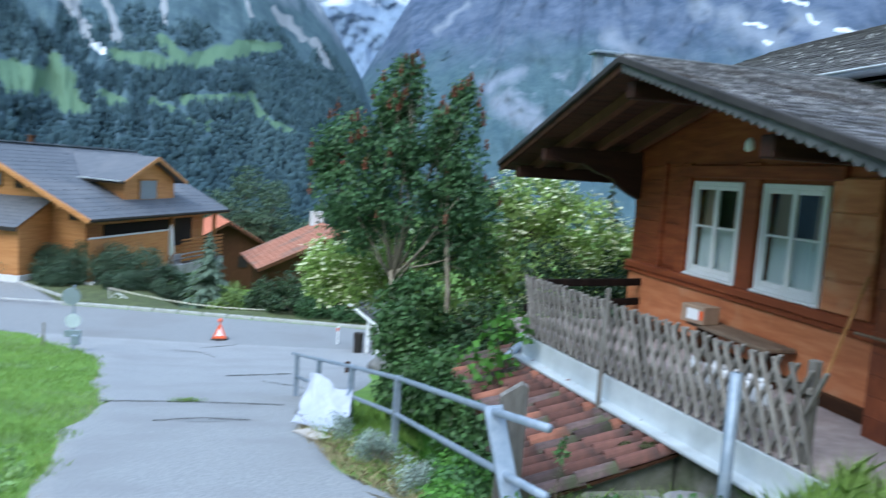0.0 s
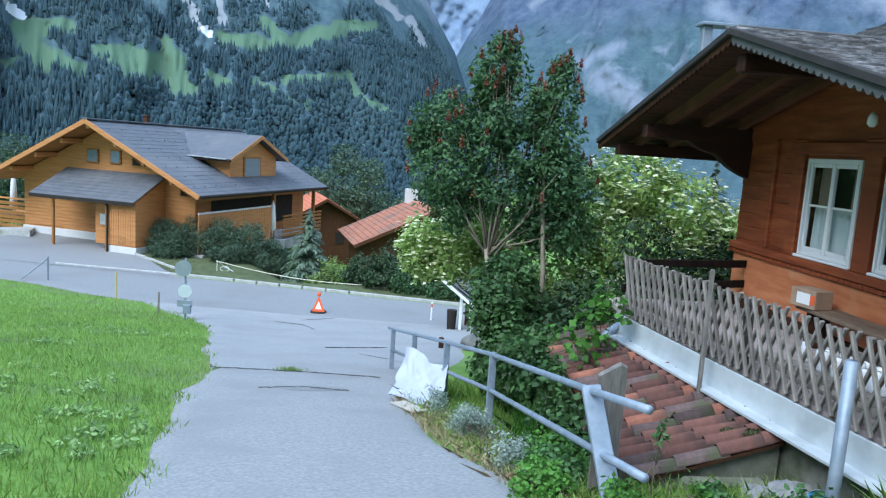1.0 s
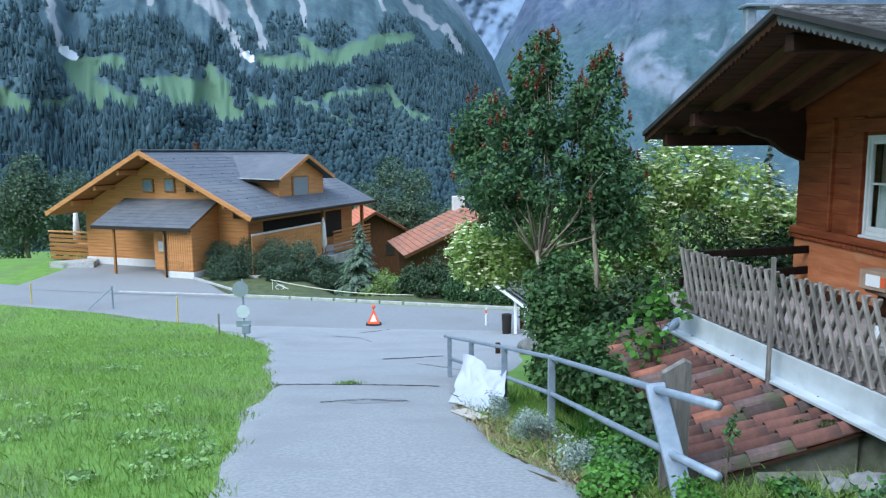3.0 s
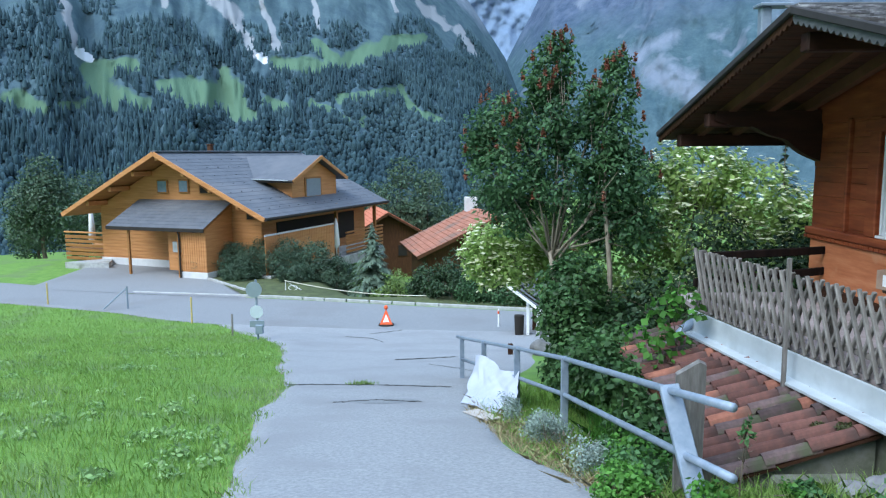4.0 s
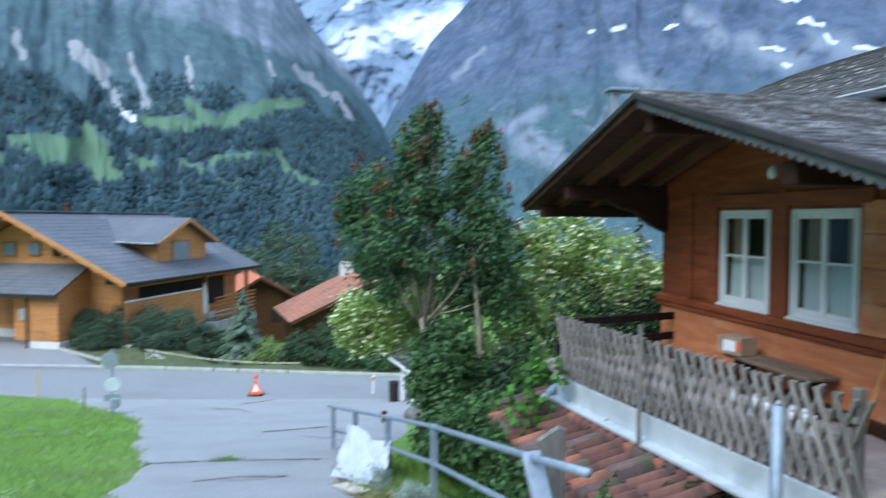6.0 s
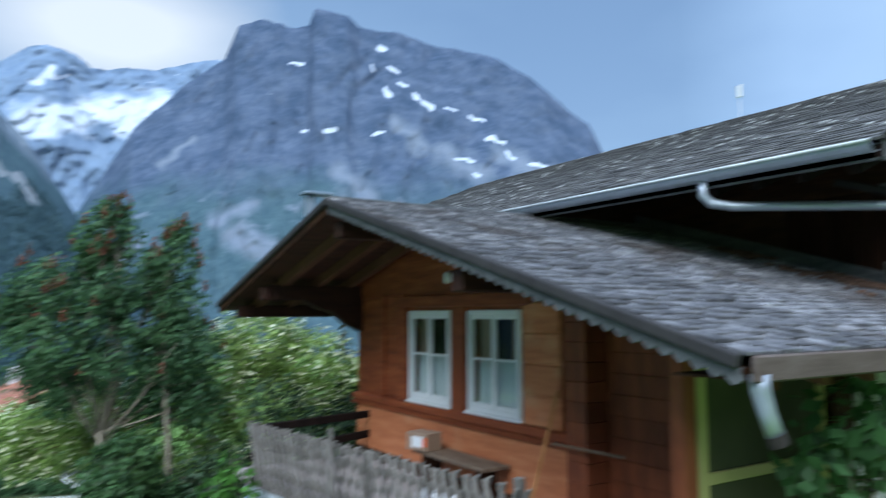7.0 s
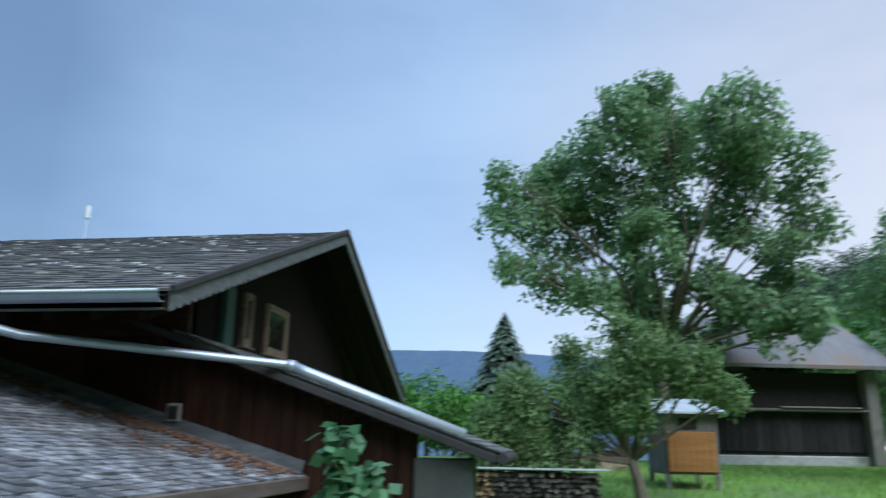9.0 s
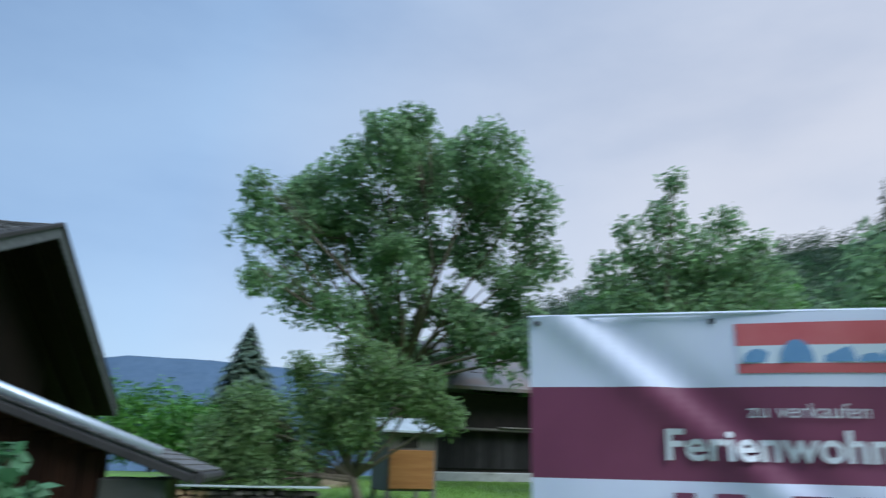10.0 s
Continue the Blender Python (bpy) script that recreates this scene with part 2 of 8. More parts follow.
M_GRASS = surface("grass_ground", [(0.09, 0.18, 0.035), (0.13, 0.25, 0.048), (0.18, 0.31, 0.07)], scale=3.0, rough=0.9, bump=0.6, bump_scale=30, stain=(0.13, 0.2, 0.07), stain_scale=0.5, stain_at=(0.5, 0.62))
M_EARTH = surface("dry_earth", [(0.12, 0.09, 0.06), (0.2, 0.16, 0.1), (0.28, 0.22, 0.14)], scale=9, rough=0.95, bump=0.6, bump_scale=40)
M_CONCRETE = surface("concrete", [(0.3, 0.31, 0.31), (0.4, 0.41, 0.41), (0.48, 0.49, 0.48)], scale=6, rough=0.85, bump=0.25, bump_scale=60, stain=(0.22, 0.23, 0.2), stain_scale=1.2)
M_MOSSY = surface("mossy_concrete", [(0.09, 0.1, 0.07), (0.16, 0.165, 0.13), (0.22, 0.22, 0.2)], scale=7, rough=0.95, bump=0.4, stain=(0.05, 0.08, 0.03), stain_scale=1.8)
M_ZINC = surface("galvanised_steel", [(0.19, 0.25, 0.31), (0.25, 0.31, 0.38), (0.31, 0.37, 0.44)], scale=9, rough=0.55, bump=0.05, metal=0.35)
M_ZINC_SHEET = surface("zinc_sheet", [(0.42, 0.47, 0.5), (0.5, 0.55, 0.58), (0.58, 0.63, 0.66)], scale=3, rough=0.5, bump=0.08, metal=0.25, stain=(0.36, 0.4, 0.42), stain_scale=1.4)
M_CHROME = surface("bright_zinc_pipe", [(0.36, 0.41, 0.47), (0.47, 0.53, 0.6)], scale=4, rough=0.4, bump=0.03, metal=0.6)
M_WOOD_WALL = surface("red_brown_timber", [(0.155, 0.036, 0.015), (0.27, 0.066, 0.025), (0.38, 0.113, 0.043)], scale=2.4, stretch=(1, 0.6, 5), rough=0.6, bump=0.15, spread=0.12, stain=(0.24, 0.062, 0.026), stain_scale=1.1)
M_WOOD_WARM = surface("orange_timber", [(0.42, 0.125, 0.052), (0.57, 0.2, 0.088), (0.68, 0.29, 0.145)], scale=2.2, stretch=(1, 0.6, 5), rough=0.55, bump=0.15, spread=0.08, stain=(0.62, 0.31, 0.17), stain_scale=2.4, stain_at=(0.56, 0.72))
M_WOOD_RED = surface("dark_red_timber", [(0.12, 0.032, 0.016), (0.2, 0.055, 0.024), (0.3, 0.09, 0.038)], scale=2.6, stretch=(3, 3, 0.7), rough=0.6, bump=0.2, spread=0.15, stain=(0.1, 0.03, 0.018), stain_scale=1.4)
M_WOOD_DARK = surface("dark_timber", [(0.022, 0.011, 0.007), (0.045, 0.02, 0.011), (0.075, 0.034, 0.017)], scale=2.5, stretch=(1, 1, 5), spec=0.15, rough=0.7, bump=0.25, island=0.2)
M_WOOD_BOARD = surface("brown_boarding", [(0.05, 0.02, 0.01), (0.085, 0.033, 0.014), (0.12, 0.05, 0.02)], scale=2.5, stretch=(4, 4, 0.6), rough=0.7, bump=0.25, island=0.25)
M_RAFTER = surface("brown_rafter", [(0.085, 0.034, 0.019), (0.125, 0.053, 0.028), (0.18, 0.08, 0.044)], scale=3, stretch=(4, 0.7, 1), rough=0.7, bump=0.2)
M_SOFFIT = surface("soffit_boards", [(0.036, 0.015, 0.01), (0.062, 0.026, 0.015), (0.098, 0.042, 0.024)], scale=2.5, stretch=(0.7, 5, 1), rough=0.7, bump=0.2, island=0.2)
M_WOOD_GREY = surface("weathered_wood", [(0.11, 0.1, 0.09), (0.2, 0.185, 0.17), (0.32, 0.3, 0.28)], scale=4, stretch=(4, 4, 0.7), rough=0.9, bump=0.4, spread=0.25, island=0.2)
M_WOOD_BENCH = surface("bench_board", [(0.1, 0.07, 0.05), (0.17, 0.12, 0.085), (0.24, 0.18, 0.13)], scale=4, stretch=(4, 0.7, 4), rough=0.8, bump=0.3)
M_FASCIA = surface("grey_bargeboard", [(0.066, 0.069, 0.075), (0.108, 0.113, 0.12), (0.152, 0.16, 0.168)], scale=4, stretch=(1, 1, 3), rough=0.85, bump=0.3)
M_SHINGLE = surface("weathered_shingle", [(0.045, 0.044, 0.05), (0.135, 0.135, 0.145), (0.34, 0.34, 0.35)], scale=6, stretch=(1, 1, 1), rough=0.92, bump=0.45, spread=0.4, island=0.4, stain=(0.075, 0.066, 0.064), stain_scale=1.1, stain_at=(0.5, 0.66))
M_SHINGLE_DARK = surface("dark_shingle", [(0.065, 0.064, 0.065), (0.11, 0.108, 0.108), (0.17, 0.165, 0.163)], scale=5, rough=0.92, bump=0.35, island=0.4)
M_LICHEN = surface("pale_lichen", [(0.4, 0.41, 0.4), (0.6, 0.6, 0.58)], scale=14, rough=0.95)
M_TILE = surface("clay_tile", [(0.075, 0.036, 0.033), (0.13, 0.057, 0.047), (0.2, 0.088, 0.068)], scale=6, rough=0.85, bump=0.3, spread=0.35, island=0.2, stain=(0.075, 0.045, 0.04), stain_scale=3.5, stain_at=(0.5, 0.68))
M_TILE_GREY = surface("weathered_tile", [(0.055, 0.04, 0.04), (0.1, 0.068, 0.067), (0.165, 0.112, 0.11)], scale=7, rough=0.9, bump=0.35, spread=0.4, stain=(0.07, 0.075, 0.045), stain_scale=4.0, stain_at=(0.55, 0.7))
M_TILE_ORANGE = surface("orange_tile", [(0.16, 0.065, 0.046), (0.26, 0.1, 0.066), (0.36, 0.15, 0.1)], scale=7, rough=0.85, bump=0.3, spread=0.3, stain=(0.15, 0.08, 0.06), stain_scale=4.0, stain_at=(0.55, 0.72))
M_TILE_RED = surface("red_roof_tile", [(0.4, 0.12, 0.07), (0.5, 0.16, 0.09), (0.58, 0.21, 0.13)], scale=2, rough=0.8, bump=0.1, island=0.12)
M_TILE_BROWN = surface("brown_roof_tile", [(0.25, 0.1, 0.065), (0.34, 0.14, 0.09), (0.42, 0.2, 0.14)], scale=2, rough=0.85, bump=0.1, island=0.2, stain=(0.2, 0.13, 0.1), stain_scale=0.6)
M_SLATE = surface("slate_roof", [(0.09, 0.098, 0.115), (0.115, 0.126, 0.146), (0.147, 0.158, 0.178)], scale=2, rough=0.6, bump=0.08, island=0.05, stain=(0.16, 0.165, 0.18), stain_scale=0.3)
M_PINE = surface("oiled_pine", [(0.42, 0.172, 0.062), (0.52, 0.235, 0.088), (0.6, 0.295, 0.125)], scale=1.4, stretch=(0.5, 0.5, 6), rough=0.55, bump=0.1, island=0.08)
# Darker pine: shade below the roofs put into colour; frames and doors share it.
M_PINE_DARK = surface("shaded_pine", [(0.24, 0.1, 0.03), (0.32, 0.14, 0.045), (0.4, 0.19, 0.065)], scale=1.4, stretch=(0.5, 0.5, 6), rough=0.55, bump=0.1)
M_WHITE = surface("white_paint", [(0.76, 0.78, 0.8), (0.84, 0.86, 0.88)], scale=5, rough=0.45, bump=0.04)
M_RENDER = surface("pale_plaster", [(0.55, 0.56, 0.57), (0.66, 0.67, 0.68)], scale=3, rough=0.9, bump=0.1)
M_FRAME_GREY = surface("grey_frame_paint", [(0.24, 0.26, 0.26), (0.34, 0.36, 0.36)], scale=4, rough=0.6, bump=0.08)
M_CURTAIN = surface("lace_curtain", [(0.6, 0.63, 0.66), (0.82, 0.84, 0.86)], scale=14, stretch=(1, 1, 0.25), rough=0.9, bump=0.2)
M_DRAPE = surface("brown_drape", [(0.32, 0.2, 0.15), (0.5, 0.36, 0.28)], scale=14, stretch=(1, 1, 0.1), rough=0.9, bump=0.2)
# Near-black: darkness of rooms and holes put into colour; black parts share it.
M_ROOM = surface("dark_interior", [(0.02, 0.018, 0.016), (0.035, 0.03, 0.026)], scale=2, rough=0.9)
M_OLIVE = surface("olive_paint", [(0.36, 0.34, 0.13), (0.46, 0.43, 0.18)], scale=3, rough=0.5, bump=0.05)
M_OLIVE_DARK = surface("olive_screen", [(0.045, 0.05, 0.026), (0.075, 0.08, 0.04)], scale=2, rough=0.6)
M_GLASS = glass("window_glass")
M_BARK = surface("bark", [(0.07, 0.055, 0.04), (0.13, 0.105, 0.08), (0.2, 0.17, 0.13)], scale=8, stretch=(3, 3, 0.6), rough=0.95, bump=0.6)
M_BARK_PALE = surface("pale_smooth_bark", [(0.15, 0.125, 0.09), (0.23, 0.2, 0.15), (0.32, 0.28, 0.22)], scale=7, stretch=(3, 3, 0.8), rough=0.9, bump=0.3)
M_LEAF = leafy("ash_leaf", [(0.034, 0.085, 0.036), (0.06, 0.14, 0.056), (0.096, 0.2, 0.08)])
M_LEAF_ASH = leafy("crown_leaf", [(0.15, 0.26, 0.13), (0.22, 0.36, 0.18), (0.31, 0.47, 0.25)], through=0.5)
M_LEAF_LIGHT = leafy("bright_leaf", [(0.05, 0.15, 0.026), (0.085, 0.24, 0.04), (0.13, 0.32, 0.06)])
M_LEAF_OLIVE = leafy("apple_leaf", [(0.11, 0.18, 0.05), (0.17, 0.26, 0.075), (0.24, 0.34, 0.11)])
M_LEAF_APPLE = leafy("green_apple_leaf", [(0.11, 0.19, 0.07), (0.165, 0.27, 0.105), (0.24, 0.35, 0.15)], through=0.5)
# Leaf green lightened and greyed: distance haze put into the colour.
M_LEAF_FAR = leafy("hazed_village_leaf", [(0.045, 0.085, 0.05), (0.075, 0.13, 0.075), (0.11, 0.18, 0.105)], through=0.25)
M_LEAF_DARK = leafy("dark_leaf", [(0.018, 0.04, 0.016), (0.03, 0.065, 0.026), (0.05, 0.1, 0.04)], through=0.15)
M_LEAF_ELDER = leafy("elder_leaf", through=0.5, cols=[(0.22, 0.34, 0.1), (0.33, 0.47, 0.15), (0.45, 0.58, 0.22)])
M_BLOSSOM = leafy("cream_blossom", [(0.74, 0.76, 0.5), (0.86, 0.87, 0.66)], through=0.3, island=0.1)
M_BERRY = leafy("red_brown_seed_clusters", [(0.13, 0.045, 0.024), (0.22, 0.075, 0.04)], through=0.1)
M_SILVER = leafy("silver_leaf", [(0.17, 0.24, 0.19), (0.26, 0.33, 0.28), (0.36, 0.43, 0.38)], through=0.15)
M_DRYGRASS = leafy("dry_grass", [(0.3, 0.24, 0.13), (0.46, 0.38, 0.22)], through=0.2)
M_BLADE = leafy("grass_blade", [(0.165, 0.29, 0.065), (0.245, 0.4, 0.095), (0.33, 0.48, 0.15)], through=0.4, scale=0.45, island=0.3)
M_NEEDLE = leafy("spruce_needles", [(0.03, 0.06, 0.035), (0.05, 0.095, 0.055), (0.075, 0.13, 0.075)], through=0.1)

# Paler needles: haze around the far spruce put into their colour.
M_NEEDLE_SOFT = leafy("soft_hazed_needles", [(0.09, 0.14, 0.1), (0.13, 0.195, 0.14), (0.18, 0.25, 0.18)], through=0.3)

# ---- the lie of the land ----
FALL_Y = np.array([-80, -40, 0, 5, 10, 14, 18, 22, 26, 30, 36, 48, 60, 100, 200, 400, 1000])
FALL_Z = np.array([12, 6.5, 0, -1.05, -2.1, -2.94, -3.7, -4.4, -4.95, -5.2, -5.25, -5.0, -7.0, -19, -48, -85, -110])


def ease(x, a, b):
    t = np.clip((x - a) / (b - a), 0, 1)
    return t * t * (3 - 2 * t)


def ground_z(x, y):
    """The ground's height: the lane's fall to the north, a levelled house plot to the east, a meadow rising beyond it."""
    x, y = np.asarray(x, float), np.asarray(y, float)
    z = np.interp(y, FALL_Y, FALL_Z)
    meadow = 0.22 * ease(-x, 2.6, 5.5) * ease(y, 2, 9) * ease(30 - y, 0, 10)
    pit = -0.3 * ease(x, 1.75, 2.1) * ease(y, 5.35, 5.7) * ease(11 - y, 0, 2)
    plot = np.interp(x, [8, 14, 20, 33, 60, 100, 400, 1500], [-0.3, 0.45, 0.95, 1.3, 1.0, -4, -60, -110]) + 0.1 * np.clip(-y - 14, 0, 80)
    inner = ease(y, 3.4, 4.4)
    rim = 3.08 + (8.62 - np.clip(y, 3.9, 9.5)) * 0.1413
    wx = ease(x, 1.7 * (1 - inner) + (rim + 0.34) * inner, 3.2 * (1 - inner) + (rim + 0.42) * inner)
    wy = ease(-y, -10.2 - 0.25 * np.clip(x - 8, 0, 60), -9.6 - 0.2 * np.clip(x - 8, 0, 60))
    back = ease(x, 2, 9) * ease(-y, 0, 6)
    w = np.clip(np.maximum(wx * wy, back * 1.0), 0, 1)
    hollow = -3.0 * ease(x, -7, -2.5) * ease(y, 33.5, 43) * ease(70 - y, 0, 15)
    z = (z + meadow + pit + hollow) * (1 - w) + plot * w
    return z


def spaced(lo, hi, fine_lo, fine_hi, fine, growth):
    a = list(np.arange(fine_lo, fine_hi + 1e-6, fine))
    s = fine
    while a[-1] < hi:
        s *= growth
        a.append(min(hi, a[-1] + s))
    s = fine
    while a[0] > lo:
        s *= growth
        a.insert(0, max(lo, a[0] - s))
    return np.array(a)


def sheet(name, xs, ys, material, lift=0.0, rough=0.0):
    X, Y = np.meshgrid(xs, ys)
    Z = ground_z(X, Y) + lift
    if rough:
        Z = Z + rough * np.array([[noise.noise((x * 0.9, y * 0.9, 3.1)) for x in xs] for y in ys])
    V = np.stack([X, Y, Z], -1).reshape(-1, 3)
    nx, ny = len(xs), len(ys)
    i = (np.arange(ny - 1)[:, None] * nx + np.arange(nx - 1)[None, :]).ravel()
    return fastmesh(name, V, np.stack([i, i + 1, i + nx + 1, i + nx], -1), True)


gx, gy = spaced(-2600, 2600, -14, 12, 0.25, 1.13), spaced(-1500, 3000, -3, 26, 0.25, 1.13)
ground = put("ground", sheet("ground", gx, gy, M_GRASS), M_GRASS, "green mown meadow falling away towards the valley", "ground", kind="structure")


def strip(name, edges, material, lift, label, category, step=0.5, ragged=0.0, seed=1):
    """A paved strip between two edge lines (each a list of points), laid on the ground."""
    rnd = random.Random(seed)
    left, right = edges
    n = 90

    def along(line, t):
        L = [0]
        for a, b in zip(line, line[1:]):
            L.append(L[-1] + math.dist(a, b))
        return np.interp(t * L[-1], L, [p[0] for p in line]), np.interp(t * L[-1], L, [p[1] for p in line])

    V, cols = [], 25
    for i in range(n + 1):
        t = i / n
        (ax, ay), (bx, by) = along(left, t), along(right, t)
        ax += ragged * noise.noise((t * 31, 0.3, seed))
        bx += ragged * noise.noise((t * 31, 7.3, seed))
        for k in range(cols):
            u = k / (cols - 1)
            x, y = ax + (bx - ax) * u, ay + (by - ay) * u
            edge = -0.05 if k in (0, cols - 1) else 0.0
            V.append((x, y, float(ground_z(x, y)) + lift + edge))
    i = (np.arange(n)[:, None] * cols + np.arange(cols - 1)[None, :]).ravel()
    me = fastmesh(name, V, np.stack([i, i + 1, i + cols + 1, i + cols], -1), True)
    return put(name, me, material, label, category, kind="structure")


lane = strip("lane", ([(0.6, -14), (-0.9, 0), (-1.84, 5.7), (-2.65, 10), (-3.0, 13.6), (-4.0, 17.8), (-4.75, 21.4), (-6.6, 25.4), (-9.0, 29)],
                      [(1.9, -14), (2.0, -3), (2.1, 0), (1.6, 4), (1.2, 5.6), (0.78, 7.7), (0.42, 10), (0.75, 13), (2.2, 16.5), (3.1, 22), (4.6, 26), (9, 28.4)]),
             M_ASPHALT, 0.05, "pale grey patched asphalt lane running downhill", "lane", ragged=0.16)
road = strip("road", ([(-70, 34.0), (-20.9, 34.2), (-14.3, 31.6), (-10.3, 29.3), (-6.5, 27.4), (0, 26.3), (6, 25.2), (30, 20)],
                      [(-70, 46), (-23.8, 39.6), (-15.4, 36.1), (-7.4, 34.3), (0.2, 31.9), (4.1, 30.7), (10, 28.5), (34, 22)]),
             M_ROAD, 0.06, "grey asphalt road crossing at the foot of the lane", "road")
drive = strip("driveway", ([(-21.5, 37.6), (-21.3, 44), (-22.4, 48.6)], [(-9.0, 34.3), (-11.5, 39.5), (-15.8, 46.4)]), M_ROAD, 0.075, "grey asphalt drive before the chalet", "driveway")

# ---- mountains ----
def massif(name, az, el, r0, r1, z0, power, rough, material, label, seed, rows=90, cover=None):
    """A mountain side from its foot at r0 up to a crest at r1 seen at elevation el over azimuth az (degrees east of north)."""
    step = 0.15
    A = np.arange(az[0], az[-1] + step / 2, step)
    E = np.interp(A, az, el)
    V = []
    for j in range(rows + 1):
        v = j / rows
        for a, e in zip(A, E):
            R = r0 + (r1 - r0) * v
            top = r1 * math.tan(radians(e))
            p = (a * 0.16, v * 3.2, seed)
            ridge = noise.ridged_multi_fractal((a * 0.11 + 0.35 * noise.noise(p), v * 0.9, seed), 0.9, 2.1, 6, 1.0, 2.0) - 1.1
            fine = noise.fractal((a * 0.6, v * 9, seed + 5), 0.9, 2.1, 5)
            R += rough * (0.9 * ridge + 0.4 * fine) * (1 - 0.5 * v) * min(1, 6 * v)
            z = z0 + (top - z0) * v ** power + rough * 0.5 * (0.5 * ridge + 0.35 * fine) * math.sin(math.pi * min(v * 1.02, 1))
            V.append((R * math.sin(radians(a)), R * math.cos(radians(a)), z))
    nx = len(A)
    i = (np.arange(rows)[:, None] * nx + np.arange(nx - 1)[None, :]).ravel()
    me = fastmesh(name, V, np.stack([i, i + 1, i + nx + 1, i + nx], -1), True)
    ob = put(name, me, material, label, "mountain", kind="structure")
    return ob, np.array(V).reshape(rows + 1, nx, 3), A


def land(name, low, high, rock, snow, tree_line, snow_line, z_soft, patch=None, patch_at=(0.56, 0.6), scale=0.004, seam=0.011, snow_at=0.74, covers=(), soft=0.07, beds=(1, 1, 0.4), relief=12, ragged=0.34, rag_scale=0.03):
    """Forest low down, rock above, snow lying in the gullies."""
    m = bpy.data.materials.new(name)
    m.use_nodes = True
    n, l = m.node_tree.nodes, m.node_tree.links
    b = n["Principled BSDF"]
    b.inputs["Roughness"].default_value, b.inputs["Specular IOR Level"].default_value = 1.0, 0.0
    co = n.new("ShaderNodeTexCoord")
    sp = n.new("ShaderNodeSeparateXYZ")
    l.new(co.outputs["Object"], sp.inputs[0])

    def noisy(s, d, stretch=(1, 1, 1), rough=0.6):
        mp = n.new("ShaderNodeMapping")
        mp.inputs["Scale"].default_value = stretch
        l.new(co.outputs["Object"], mp.inputs[0])
        t = n.new("ShaderNodeTexNoise")
        t.inputs["Scale"].default_value, t.inputs["Detail"].default_value, t.inputs["Roughness"].default_value = s, d, rough
        l.new(mp.outputs[0], t.inputs["Vector"])
        return t.outputs["Fac"]

    def span(x, a, c):
        r = n.new("ShaderNodeMapRange")
        r.inputs[1].default_value, r.inputs[2].default_value = a, c
        l.new(x, r.inputs[0])
        return r.outputs[0]

    def mix(f, a, c):
        x = n.new("ShaderNodeMix")
        x.data_type = "RGBA"
        l.new(f, x.inputs[0])
        for k, v in ((6, a), (7, c)):
            if isinstance(v, tuple):
                x.inputs[k].default_value = (*v, 1)
            else:
                l.new(v, x.inputs[k])
        return x.outputs[2]

    def plus(a, c, k):
        x = n.new("ShaderNodeMath")
        x.operation = "MULTIPLY_ADD"
        l.new(a, x.inputs[0])
        x.inputs[1].default_value = k
        l.new(c, x.inputs[2])
        return x.outputs[0]

    grain = noisy(0.03, 9, (1, 1, 1), 0.7)
    wood = mix(span(grain, 0.35, 0.68), low, high)
    if patch:
        wood = mix(span(noisy(scale * 1.1, 4), *patch_at), wood, patch)
    stone = mix(span(noisy(0.014, 10, beds, 0.72), 0.36, 0.64), rock[0], rock[1])
    height = plus(noisy(scale, 8), sp.outputs["Z"], z_soft)
    col = mix(span(height, tree_line + z_soft * 0.5 - z_soft * soft, tree_line + z_soft * 0.5 + z_soft * soft), wood, stone)
    gully = noisy(seam, 8, (1, 1, 2.6), 0.66)
    lying = plus(span(sp.outputs["Z"], snow_line - 500, snow_line + 500), gully, 0.16)
    col = mix(span(lying, snow_at, snow_at + 0.035), col, snow)
    for layer, colour, *fade in covers:
        fade = fade[0] if fade else 0.05
        at_ = n.new("ShaderNodeAttribute")
        at_.attribute_name = layer
        edge = plus(noisy(rag_scale, 8, (1, 1, 1), 0.7), at_.outputs["Fac"], ragged)
        col = mix(span(edge, 0.5 + ragged * 0.5 - fade, 0.5 + ragged * 0.5 + fade), col, colour)
    l.new(col, b.inputs["Base Color"])
    bp = n.new("ShaderNodeBump")
    bp.inputs["Strength"].default_value, bp.inputs["Distance"].default_value = 0.35, relief
    l.new(noisy(0.02, 10, (1, 1, 1), 0.7), bp.inputs["Height"])
    l.new(bp.outputs[0], b.inputs["Normal"])
    return m


# Far, peak, slope and hill: aerial haze put into the base colours and snow.
M_FAR = land("hazed_rock_and_ice", (0.13, 0.19, 0.27), (0.18, 0.25, 0.34), ((0.15, 0.22, 0.32), (0.2, 0.28, 0.39)), (0.46, 0.54, 0.64), -400, 900, 200, snow_at=0.79, covers=(("snowfield", (0.56, 0.63, 0.73), 0.2),))
M_PEAK = land("hazed_limestone_peak", (0.05, 0.094, 0.12), (0.088, 0.145, 0.17), ((0.05, 0.08, 0.13), (0.112, 0.148, 0.215)), (0.62, 0.7, 0.8), 420, 1000, 420, scale=0.004, seam=0.009, snow_at=0.79, patch=(0.16, 0.2, 0.25), patch_at=(0.6, 0.66), covers=(("scree", (0.18, 0.22, 0.28), 0.4), ("snowfield", (0.56, 0.63, 0.73), 0.14)), soft=0.22, beds=(0.8, 0.8, 0.9), relief=40, ragged=0.9, rag_scale=0.07)
